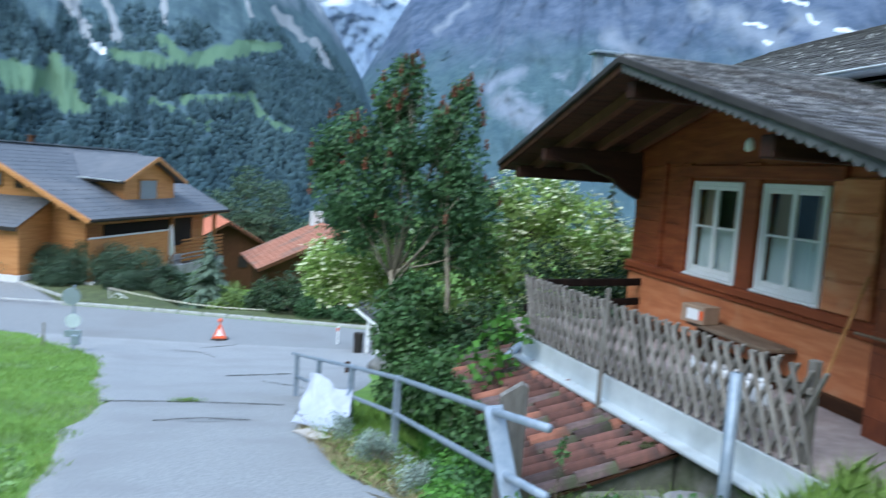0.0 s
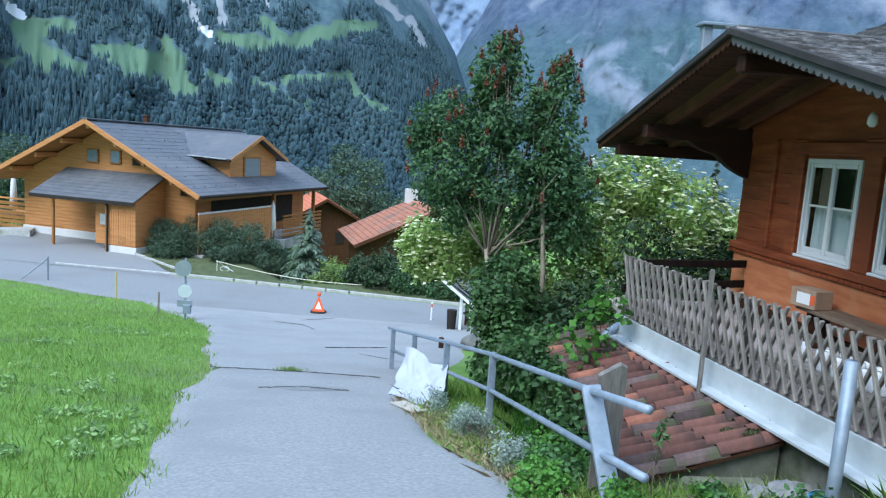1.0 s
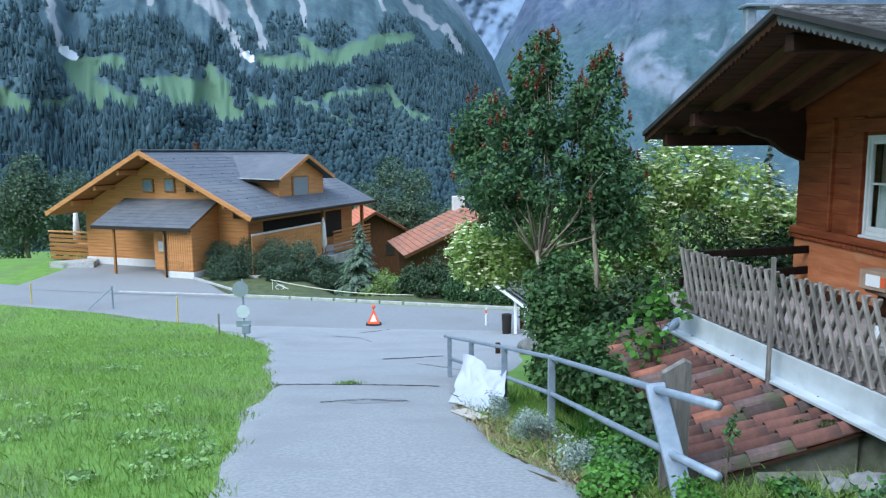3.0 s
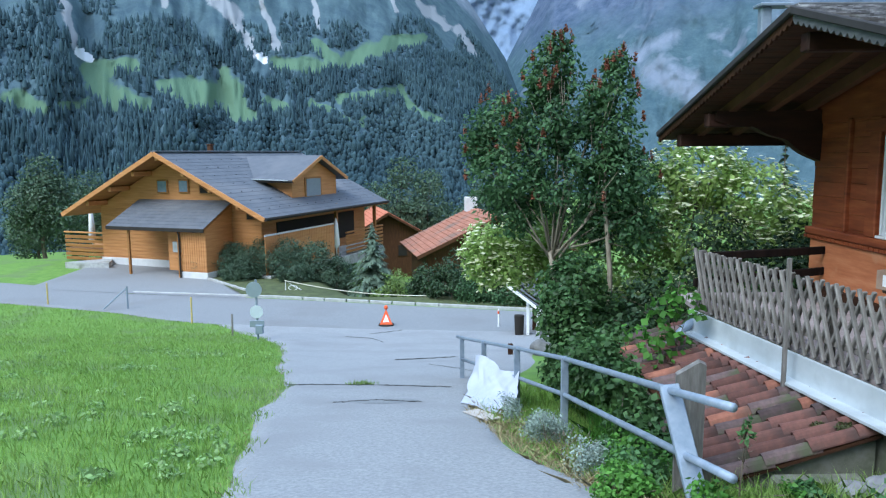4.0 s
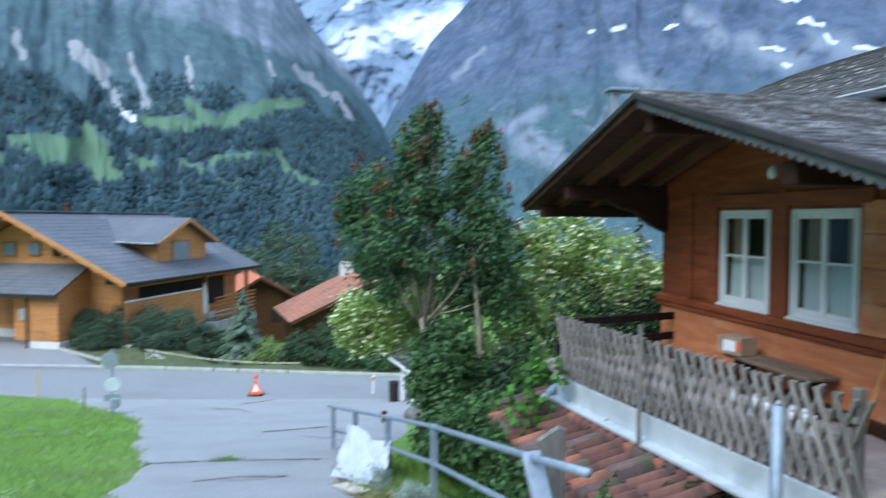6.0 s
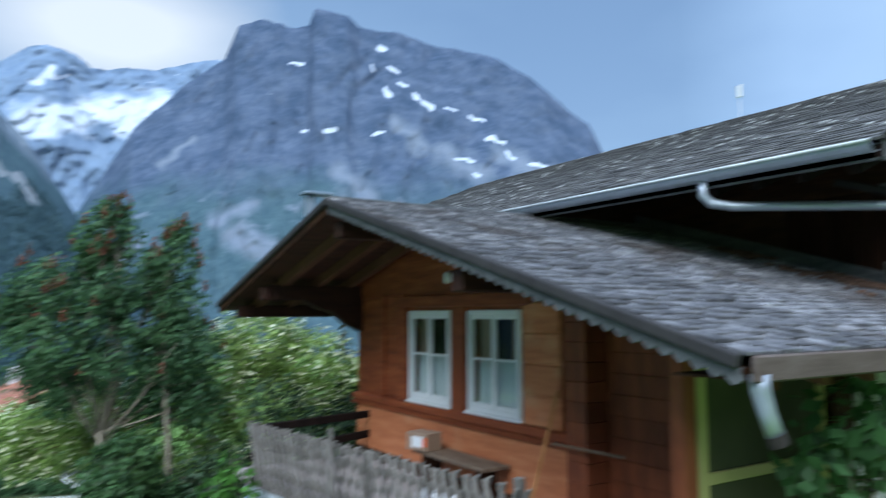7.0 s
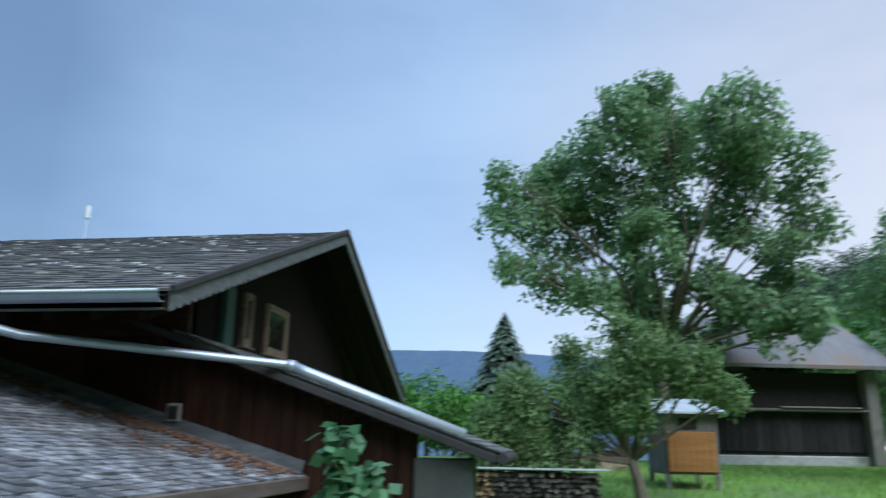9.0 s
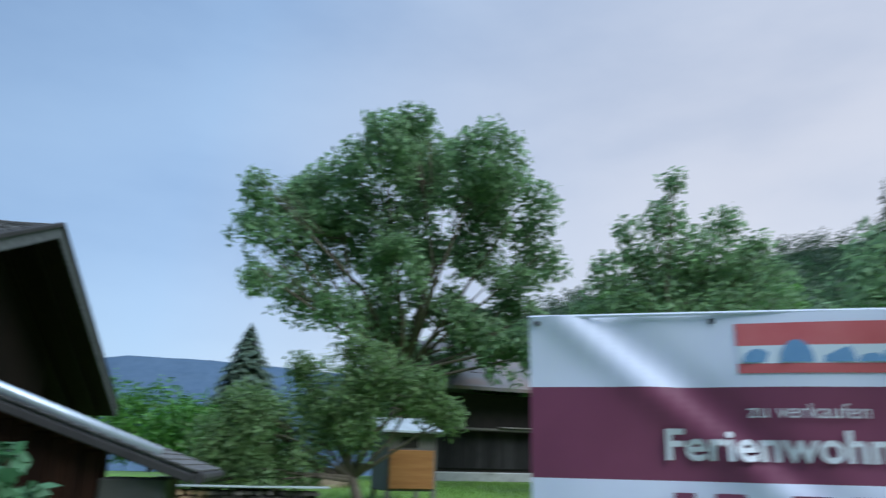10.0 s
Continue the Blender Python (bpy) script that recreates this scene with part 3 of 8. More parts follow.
M_SLOPE = land("hazed_wooded_slope", (0.055, 0.094, 0.122), (0.092, 0.148, 0.168), ((0.1, 0.14, 0.18), (0.19, 0.235, 0.285)), (0.7, 0.75, 0.8), 430, 3500, 380, snow_at=0.95, covers=(("meadow", (0.1, 0.175, 0.118), 0.09), ("scree", (0.25, 0.275, 0.3), 0.1), ("snowfield", (0.66, 0.7, 0.75))), ragged=0.75, rag_scale=0.045)
M_HILL = land("hazed_far_hill", (0.075, 0.12, 0.18), (0.095, 0.145, 0.21), ((0.1, 0.14, 0.2), (0.15, 0.2, 0.27)), (0.7, 0.75, 0.8), 5000, 9000, 100)
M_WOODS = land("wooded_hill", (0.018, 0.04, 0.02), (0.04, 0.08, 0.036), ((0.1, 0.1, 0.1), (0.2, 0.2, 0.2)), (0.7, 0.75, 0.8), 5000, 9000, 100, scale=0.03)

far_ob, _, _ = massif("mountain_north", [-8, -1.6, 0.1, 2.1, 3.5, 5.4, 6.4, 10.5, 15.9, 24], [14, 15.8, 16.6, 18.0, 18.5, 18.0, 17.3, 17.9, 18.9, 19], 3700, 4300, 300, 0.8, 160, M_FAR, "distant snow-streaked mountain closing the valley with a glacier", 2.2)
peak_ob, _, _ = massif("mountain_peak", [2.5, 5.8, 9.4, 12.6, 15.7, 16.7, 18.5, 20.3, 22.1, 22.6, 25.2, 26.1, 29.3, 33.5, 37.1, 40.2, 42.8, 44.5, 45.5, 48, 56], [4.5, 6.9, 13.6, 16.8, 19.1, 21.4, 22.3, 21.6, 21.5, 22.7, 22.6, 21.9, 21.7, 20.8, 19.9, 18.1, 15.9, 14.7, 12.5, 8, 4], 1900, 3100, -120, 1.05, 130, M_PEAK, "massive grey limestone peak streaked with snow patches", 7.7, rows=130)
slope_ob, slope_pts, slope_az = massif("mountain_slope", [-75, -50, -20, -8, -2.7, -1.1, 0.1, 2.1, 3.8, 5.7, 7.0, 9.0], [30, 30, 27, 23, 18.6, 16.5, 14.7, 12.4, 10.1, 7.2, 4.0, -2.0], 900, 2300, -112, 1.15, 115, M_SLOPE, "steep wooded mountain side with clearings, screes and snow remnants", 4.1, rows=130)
massif("mountain_east", [50, 60, 70, 76, 78, 83.5, 88, 96, 106], [9, 8, 7, 6.8, 7.1, 7.2, 7.0, 6.5, 6], 2600, 3300, -112, 0.8, 60, M_HILL, "low wooded ridge far across the valley, blue haze put into its colour", 9.2, rows=40)
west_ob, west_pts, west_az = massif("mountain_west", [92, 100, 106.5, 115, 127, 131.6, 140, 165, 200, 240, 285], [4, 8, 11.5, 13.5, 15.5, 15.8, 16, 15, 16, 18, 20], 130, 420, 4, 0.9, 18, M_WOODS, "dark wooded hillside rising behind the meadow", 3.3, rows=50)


# land cover on the mountain sides as strokes: from azimuth, elevation to azimuth, elevation, half width, all in degrees
CLEARINGS = [(-24.8, 6.1, -21.7, 6.5, 0.5), (-24.3, 5.4, -23.2, 4.1, 0.8), (-23.1, 4.5, -21.1, 3.7, 0.6), (-29.4, 4.1, -27.8, 3.4, 0.6), (-26.7, 3.5, -24.6, 3.8, 0.25), (-19.9, 5.1, -18.2, 5.4, 0.45), (-18.4, 4.8, -15.4, 4.6, 0.85), (-18.2, 3.8, -16.3, 3.8, 0.4), (-15.6, 6.1, -15.4, 4.0, 0.5)]
CLEARINGS += [(-14.8, 5.1, -14.3, 3.2, 0.65), (-15.5, 3.4, -13.6, 3.0, 0.4), (-12.6, 4.1, -11.3, 3.6, 0.4), (-9.4, 4.1, -7.9, 3.5, 0.25), (-7.7, 3.5, -6.4, 2.7, 0.2), (-11.6, 6.9, -8.7, 6.8, 0.5), (-9.6, 6.4, -5.3, 7.2, 0.4), (-8.7, 8.3, -7.4, 7.3, 0.5), (-6.1, 7.5, -3.1, 8.3, 0.5)]
CLEARINGS += [(-3.5, 8.5, -0.7, 8.7, 0.45), (-7.1, 4.3, -3.1, 4.8, 0.35), (-4.9, 4.6, -3.1, 4.9, 0.35), (-2.5, 5.1, -1.6, 3.7, 0.3), (-1.6, 3.5, -0.5, 3.0, 0.25), (-0.4, 3.0, 0.6, 2.6, 0.35), (-5.3, 3.0, -5.3, 2.3, 0.2)]
SCREES = [(-25.9, 10.7, -25.4, 7.6, 0.28), (-16.1, 11.6, -14.4, 9.9, 0.55), (-14.6, 10.1, -13.3, 7.5, 0.35), (-12.7, 11.5, -11.6, 8.0, 0.25), (-8.8, 11.7, -8.6, 9.5, 0.2), (-0.9, 11.4, 1.3, 9.6, 0.35), (2.1, 9.4, 3.4, 7.6, 0.35), (-3.0, 11.6, -2.6, 10.8, 0.2), (-19.8, 12.4, -19.4, 10.6, 0.25)]
SNOWS = [(-25.2, 7.2, -24.6, 6.85, 0.3), (-25.1, 7.3, -24.9, 7.2, 0.32), (-12.9, 7.35, -12.6, 7.15, 0.34), (-12.1, 6.5, -12.0, 6.5, 0.1)]
PEAK_SNOWS = [(23.4, 14.2, 24.3, 14.3, 0.12), (27.3, 14.0, 28.1, 14.2, 0.12), (31.3, 16.6, 32.1, 16.1, 0.24), (28.6, 19.1, 29.5, 18.7, 0.12), (29.4, 18.0, 30.0, 17.7, 0.14), (35.0, 15.4, 36.1, 15.1, 0.12), (36.6, 13.8, 37.8, 13.3, 0.14), (34.0, 12.2, 35.4, 12.0, 0.13), (35.4, 11.0, 35.8, 10.8, 0.14)]
PEAK_SNOWS += [(28.3, 17.5, 28.6, 17.0, 0.16), (39.8, 11.7, 41.2, 11.5, 0.12), (38.0, 12.7, 38.6, 12.1, 0.14), (20.6, 19.1, 21.7, 19.05, 0.09), (27.7, 20.6, 28.2, 20.4, 0.13), (21.7, 14.1, 22.1, 14.2, 0.09), (27.1, 19.3, 27.3, 18.8, 0.13), (33.1, 16.2, 34.1, 15.9, 0.1), (30.4, 17.2, 30.9, 16.8, 0.1)]
PEAK_SCREES = [(25.0, 11.0, 27.0, 9.0, 0.8), (33.0, 12.6, 36.0, 11.0, 0.7), (37.5, 12.6, 41.5, 10.5, 0.6), (29.0, 15.0, 31.5, 13.0, 0.5), (15.0, 7.0, 18.0, 8.2, 0.5), (18.0, 6.0, 20.0, 5.2, 0.4), (11.5, 11.0, 13.5, 13.0, 0.25), (26.0, 6.0, 28.0, 7.0, 0.5), (16.5, 5.8, 20.5, 4.2, 0.7), (17.2, 5.7, 18.2, 5.5, 0.3), (20.6, 8.4, 21.6, 8.1, 0.25)]


def cover(lines, wobble=0.35, pitch=1.1):
    """1 on a stroke's line, a half at its edge, 0 beyond twice its half width."""
    def value(az_, el_):
        w1 = np.array([noise.noise((a * pitch, e * pitch * 1.3, 2.0)) for a, e in zip(az_, el_)]) * wobble
        w2 = np.array([noise.noise((a * pitch, e * pitch * 1.3, 6.0)) for a, e in zip(az_, el_)]) * wobble * 0.7
        a, e, best = az_ + w1, el_ + w2, np.zeros(len(az_))
        for x0, y0, x1, y1, w in lines:
            t = np.clip(((a - x0) * (x1 - x0) + (e - y0) * (y1 - y0)) / max(1e-6, (x1 - x0) ** 2 + (y1 - y0) ** 2), 0, 1)
            best = np.maximum(best, 1 - 0.5 * np.hypot(a - x0 - t * (x1 - x0), e - y0 - t * (y1 - y0)) / w)
        return np.clip(best, 0, 1)
    return value


def angles(co):
    return np.degrees(np.arctan2(co[:, 0], co[:, 1])), np.degrees(np.arctan2(co[:, 2] - 1.6, np.hypot(co[:, 0], co[:, 1])))


def paint(ob, layers):
    co = np.empty(len(ob.data.vertices) * 3)
    ob.data.vertices.foreach_get("co", co)
    az_, el_ = angles(co.reshape(-1, 3))
    for nm, fn in layers:
        at_ = ob.data.attributes.new(nm, "FLOAT", "POINT")
        at_.data.foreach_set("value", fn(az_, el_).astype(np.float32))


clearing, scree = cover(CLEARINGS), cover(SCREES, 0.4)
paint(slope_ob, (("meadow", clearing), ("scree", scree), ("snowfield", cover(SNOWS, 0.15))))
paint(peak_ob, (("scree", cover(PEAK_SCREES, 0.9, 0.8)), ("snowfield", cover(PEAK_SNOWS, 0.25, 1.5))))
paint(far_ob, (("snowfield", cover([(2.5, 13.2, 6.0, 14.0, 1.0), (6.0, 14.2, 11.0, 15.4, 0.9), (8.5, 13.2, 10.5, 14.6, 0.5), (3.0, 16.2, 4.5, 16.6, 0.25)], 0.9, 0.9)),))

M_NEAR_BLACK = surface("near_black_timber", [(0.007, 0.005, 0.005), (0.013, 0.009, 0.008), (0.022, 0.013, 0.01)], scale=3, stretch=(4, 4, 0.6), rough=0.8, bump=0.3, spec=0.1)
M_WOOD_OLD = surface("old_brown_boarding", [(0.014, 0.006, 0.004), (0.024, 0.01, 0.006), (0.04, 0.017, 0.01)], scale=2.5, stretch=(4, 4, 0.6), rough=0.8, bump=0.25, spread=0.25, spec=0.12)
M_BEAM = surface("dark_red_beam", [(0.022, 0.008, 0.006), (0.04, 0.014, 0.009), (0.062, 0.023, 0.013)], scale=3, stretch=(0.7, 4, 4), rough=0.65, bump=0.2, spread=0.15)
M_EAVE_BROWN = surface("brown_eave_board", [(0.07, 0.052, 0.045), (0.11, 0.083, 0.072), (0.15, 0.12, 0.11)], scale=3, stretch=(0.6, 3, 4), rough=0.75, bump=0.2)
M_EAVE = surface("eave_board", [(0.028, 0.026, 0.027), (0.05, 0.047, 0.048)], scale=4, rough=0.8)

# ---- the old timber farmhouse beside the lane ----
house = thing("farmhouse", "old red-brown timber farmhouse with weathered shingle roofs and a gabled wing", "house", (5.0, 6.0, -0.3))


def hpart(name, geo, material, label="", parent=None, smooth=False, kind=""):
    return part(name, geo, material, parent or house, label, smooth, kind=kind, world=True)


WX = 5.0                                   # face of the wing's gable wall
W1, W2 = (7.10, 8.06), (5.79, 6.74)        # the two windows along y
WZ0, WZ1 = 0.64, 1.76
RIDGE_Y, RIDGE_Z = 7.1, 2.93
EAVE_S, EAVE_N = (2.13, 1.48), (11.15, 1.86)
VERGE_X, MAIN_X = 3.4, 8.2


def roof_z(y):
    e = EAVE_S if y < RIDGE_Y else EAVE_N
    return RIDGE_Z + (e[1] - RIDGE_Z) * (y - RIDGE_Y) / (e[0] - RIDGE_Y)


# gable wall: courses of squared logs, cut round the window openings
wall = hpart("wall", Geo().box((WX + 0.1, 3.0, -0.5), (WX + 0.22, 9.55, WZ0 - 0.02)), M_WOOD_DARK, "timber gable wall of squared logs")
course = 0.185
z = -0.28
row = 0
while z < 2.75:
    top = min(z + course - 0.002, 2.75)
    lo, hi = 3.05, 9.58
    if z > 1.7:
        a = 7.1 + (2.93 - top - 0.12) / 0.27
        b = 7.1 - (2.93 - top - 0.12) / 0.298
        lo, hi = max(lo, b), min(hi, a)
    spans = [(lo, min(5.03, hi)), (max(lo, 5.03), hi)]
    if WZ0 - 0.12 < z + course / 2 < WZ1 + 0.06:
        spans = [(lo, 5.03), (5.03, W2[0] - 0.02), (W2[1] + 0.02, W1[0] - 0.02), (W1[1] + 0.02, hi)]
    for a, b in spans:
        if b - a > 0.1:
            # Recess logs get the darker red: the porch screen's shade put into colour.
            mat_row = M_WOOD_RED if b < 5.1 else M_WOOD_WARM if z < 0.4 else M_WOOD_WALL
            part("log", Geo().box((WX + 0.004 * (row % 3), a, z), (WX + 0.16, b, top), 0.004), mat_row, wall, world=True)
    z += course
    row += 1
# sill band and base board
band = Geo().box((WX - 0.07, 5.02, 0.5), (WX + 0.02, 9.62, 0.6), 0.015).box((WX - 0.045, 5.04, 0.44), (WX + 0.02, 9.6, 0.5), 0.01)
for k in range(46):
    y = 5.1 + k * 0.1
    band.box((WX - 0.055, y, 0.452), (WX - 0.04, y + 0.055, 0.488))
hpart("sill_band", band, M_WOOD_WALL, "carved dark timber sill band")
hpart("base_board", Geo().box((WX - 0.03, 5.0, -0.32), (WX + 0.02, 9.6, -0.14), 0.01), M_WOOD_DARK)
# vertical casings beside the windows, and a boarded shutter
for y, w in ((8.22, 0.2), (6.92, 0.26), (8.75, 0.05)):
    hpart("casing", Geo().box((WX - 0.05, y - w / 2, 0.6), (WX + 0.02, y + w / 2, 1.98), 0.012), M_WOOD_WALL)
hpart("lintel", Geo().box((WX - 0.06, 5.6, 1.8), (WX + 0.02, 8.4, 1.95), 0.015), M_WOOD_WALL)
shutter = hpart("shutter", Geo().box((WX - 0.03, 5.16, 0.6), (WX - 0.005, 5.74, 1.84), 0.01), M_WOOD_WARM, "warm brown boarded shutter")
for k in range(4):
    part("board", Geo().box((WX - 0.048, 5.17, 0.61 + 0.31 * k), (WX - 0.03, 5.73, 0.9 + 0.31 * k), 0.008), M_WOOD_WARM, shutter, world=True)
# cross-wall log ends at the corner
for k in range(14):
    z = -0.28 + k * 0.175
    hpart("log_end", Geo().box((WX - 0.26, 4.6, z), (WX + 0.05, 4.86, z + 0.173), 0.006), M_WOOD_RED)
hpart("rail", Geo().tube([(WX - 0.32, 4.98, 0.55), (WX - 0.34, 4.1, 0.57)], 0.013), M_WOOD_BENCH)
# carved bracket at the far corner, swept out in curves under the plate
y = 9.44
sweep = [(WX + 0.1, y, 2.12), (3.62, y, 2.12), (3.6, y, 2.0)]
for k in range(17):
    t = k / 16
    sweep.append((3.66 + (WX - 3.7) * t, y, 1.98 - 0.5 * t ** 2.0 - 0.05 * abs(math.sin(3 * math.pi * t))))
hpart("bracket", Geo().prism(sweep + [(WX + 0.1, y, 1.42)], (0, 0.16, 0)), M_BEAM, "dark carved timber bracket")
hpart("gable_board", Geo().prism([(WX - 0.012, 4.9, 1.97), (WX - 0.012, 9.55, 1.97), (WX - 0.012, 9.55, roof_z(9.55) - 0.09), (WX - 0.012, RIDGE_Y, RIDGE_Z - 0.09), (WX - 0.012, 4.9, roof_z(4.9) - 0.09)], (0.03, 0, 0)), M_WOOD_WALL, "red-brown boarded gable above the windows")
hpart("lower_panel", Geo().box((WX - 0.014, 5.05, -0.14), (WX + 0.01, 9.56, 0.44), 0.005), M_WOOD_WARM, "scuffed orange-brown panel below the sill band")
hpart("wing_wall_north", Geo().box((WX + 0.05, 9.45, -3.0), (MAIN_X, 9.6, 2.2)), M_WOOD_DARK)
hpart("foundation", Geo().box((WX + 0.12, 3.1, -2.5), (MAIN_X, 9.5, -0.42)), M_MOSSY)


def window(parent, base, turn, w, h, panes, frame_mat, label, deep=0.07, rows=(0.5,), curtain=True):
    """A casement window: frame, sashes with glazing bars, panes, sill and curtains. Its own x runs along the wall, -y looks out."""
    win = part("window", Geo().box((0, 0.0, 0), (0.032, deep, h), 0.006).box((w - 0.032, 0, 0), (w, deep, h), 0.006).box((0.05, 0, 0), (w - 0.05, deep, 0.05), 0.006).box((0.05, 0, h - 0.05), (w - 0.05, deep, h), 0.006),
               frame_mat, parent, label, m=pose(*base, 0, 0, turn))
    win.matrix_parent_inverse = world_of(parent).inverted()
    n = panes
    pw = (w - 0.1) / n
    for k in range(n):
        x0, x1 = 0.05 + k * pw, 0.05 + (k + 1) * pw
        g = Geo().box((x0, 0.012, 0.05), (x0 + 0.03, deep - 0.01, h - 0.05), 0.006).box((x1 - 0.03, 0.012, 0.05), (x1, deep - 0.01, h - 0.05), 0.006)
        g.box((x0 + 0.045, 0.012, 0.05), (x1 - 0.045, deep - 0.01, 0.1), 0.006).box((x0 + 0.045, 0.012, h - 0.1), (x1 - 0.045, deep - 0.01, h - 0.05), 0.006)
        part("sash", g, frame_mat, win)
        for r in rows:
            part("glazing_bar", Geo().box((x0 + 0.045, 0.016, h * r - 0.012), (x1 - 0.045, deep - 0.02, h * r + 0.012), 0.004), frame_mat, win)
        pane = part("pane", Geo().box((x0 + 0.04, 0.034, 0.08), (x1 - 0.04, 0.038, h - 0.08)), M_GLASS, win)
        pane.visible_shadow = False
    part("window_sill", Geo().box((-0.03, -0.03, -0.035), (w + 0.03, deep, -0.002), 0.008), frame_mat, win)
    if curtain:
        for (a, b, z0, z1, mt, nm) in ((0.06, w - 0.06, 0.06, h * 0.5, M_CURTAIN, "lace_curtain"), (0.06, w * 0.3, h * 0.42, h - 0.06, M_DRAPE, "drape"), (w * 0.68, w - 0.06, h * 0.42, h - 0.06, M_DRAPE, "drape")):
            nseg = 40
            vs = []
            for i in range(nseg + 1):
                x = a + (b - a) * i / nseg
                d = deep + 0.05 + 0.018 * math.sin(i * 1.35) + (0.03 if nm == "drape" else 0)
                vs += [(x, d, z0), (x, d + 0.01, z1)]
            part(nm, Geo().add(vs, [(2 * i, 2 * i + 2, 2 * i + 3, 2 * i + 1) for i in range(nseg)]), mt, win, smooth=True)
    # Near-black sheet in place of the unlit room behind the panes.
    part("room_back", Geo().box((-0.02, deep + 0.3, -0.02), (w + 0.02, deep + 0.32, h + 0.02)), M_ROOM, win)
    return win


for y0, y1 in (W1, W2):
    window(house, (WX - 0.03, y1, WZ0), -90, y1 - y0, WZ1 - WZ0, 2, M_WHITE, "white two-sash casement window with lace curtains", rows=(0.52,))
hpart("wall_lamp", Geo().tube([(4.3, 6.1, 2.16), (4.3, 6.1, 2.12), (4.3, 6.1, 2.06), (4.3, 6.1, 2.03)], [0.015, 0.04, 0.045, 0.02], 12), M_WHITE, "small white globe lamp", smooth=True)

# wing roof: soffit boards on rafters, plates, bargeboards with a scalloped edge
for (ye, ze), nm in ((EAVE_S, "roof_south"), (EAVE_N, "roof_north")):
    s = 1 if ye > RIDGE_Y else -1
    roof = hpart("roof", Geo().prism([(VERGE_X + 0.02, RIDGE_Y, RIDGE_Z - 0.03), (VERGE_X + 0.02, ye, ze - 0.03), (VERGE_X + 0.02, ye, ze - 0.06), (VERGE_X + 0.02, RIDGE_Y, RIDGE_Z - 0.06)], (MAIN_X - VERGE_X - 0.02, 0, 0)), M_WOOD_DARK, "weathered grey wooden shingle roof slope")
    if s < 0:
        roof_south = roof
    else:
        roof_north = roof
    n = 26
    for k in range(n):
        t0, t1 = k / n, (k + 0.94) / n
        p = lambda t, dz: (VERGE_X + 0.05, RIDGE_Y + (ye - RIDGE_Y) * t, RIDGE_Z + (ze - RIDGE_Z) * t + dz)
        part("soffit_board", Geo().prism([p(t0, -0.062), p(t1, -0.062), p(t1, -0.082), p(t0, -0.082)], (WX + 0.1 - VERGE_X, 0, 0)), M_SOFFIT, roof, world=True)
    for x in (3.82, 4.32, 4.82):
        part("rafter", Geo().prism([(x - 0.05, RIDGE_Y, RIDGE_Z - 0.085), (x - 0.05, ye - s * 0.1, ze - 0.085 + 0.03), (x - 0.05, ye - s * 0.1, ze - 0.2 + 0.03), (x - 0.05, RIDGE_Y, RIDGE_Z - 0.22)], (0.1, 0, 0)), M_RAFTER, roof, world=True)
    # bargeboards
    L = math.hypot(ye - RIDGE_Y, ze - RIDGE_Z)
    n = int(L / 0.11)
    loop = [(VERGE_X, RIDGE_Y, RIDGE_Z + 0.04), (VERGE_X, ye, ze + 0.04)]
    for k in range(n * 4, -1, -1):
        t = k / (n * 4)
        drop = 0.088 + 0.04 * abs(math.sin(math.pi * k / 4))
        loop.append((VERGE_X, RIDGE_Y + (ye - RIDGE_Y) * t, RIDGE_Z + (ze - RIDGE_Z) * t - drop))
    g = Geo()
    m = len(loop) - 2
    vs, fs = [], []
    for k in range(m):
        t = 1 - k / (m - 1)
        low = Vector(loop[2 + k])
        high = Vector((VERGE_X, RIDGE_Y + (ye - RIDGE_Y) * t, RIDGE_Z + (ze - RIDGE_Z) * t - 0.03))
        vs += [low, high, low + Vector((0.028, 0, 0)), high + Vector((0.028, 0, 0))]
    for k in range(m - 1):
        a, b = 4 * k, 4 * k + 4
        fs += [(a, b, b + 1, a + 1), (a + 2, a + 3, b + 3, b + 2), (a, a + 2, b + 2, b), (a + 1, b + 1, b + 3, a + 3)]
    part("bargeboard", g.add(vs, fs), M_FASCIA if s < 0 else M_WOOD_DARK, roof, "bargeboard with a scalloped lower edge", world=True)
    part("verge_board", Geo().beam((VERGE_X - 0.015, RIDGE_Y, RIDGE_Z + 0.005), (VERGE_X - 0.015, ye, ze + 0.005), 0.05, 0.075, bev=0.01), M_EAVE, roof, world=True)
for y, zz, x1 in ((RIDGE_Y, RIDGE_Z - 0.3, WX), (9.55, roof_z(9.55) - 0.28, WX), (4.8, roof_z(4.8) - 0.27, WX), (10.6, roof_z(10.6) - 0.24, WX + 3)):
    hpart("purlin", Geo().box((VERGE_X + 0.12, y - 0.08, zz - 0.09), (x1 + 0.1, y + 0.08, zz + 0.09), 0.015), M_BEAM)
hpart("ridge_cap", Geo().beam((VERGE_X, RIDGE_Y, RIDGE_Z + 0.04), (MAIN_X, RIDGE_Y, RIDGE_Z + 0.04), 0.2, 0.03, bev=0.01), M_FASCIA)
hpart("flashing", Geo().beam((MAIN_X - 0.09, RIDGE_Y, RIDGE_Z + 0.06), (MAIN_X - 0.09, EAVE_S[0], EAVE_S[1] + 0.06), 0.14, 0.02).beam((MAIN_X - 0.03, RIDGE_Y, RIDGE_Z + 0.12), (MAIN_X - 0.03, EAVE_S[0], EAVE_S[1] + 0.12), 0.015, 0.14), M_FASCIA, "grey sheet flashing along the wall")
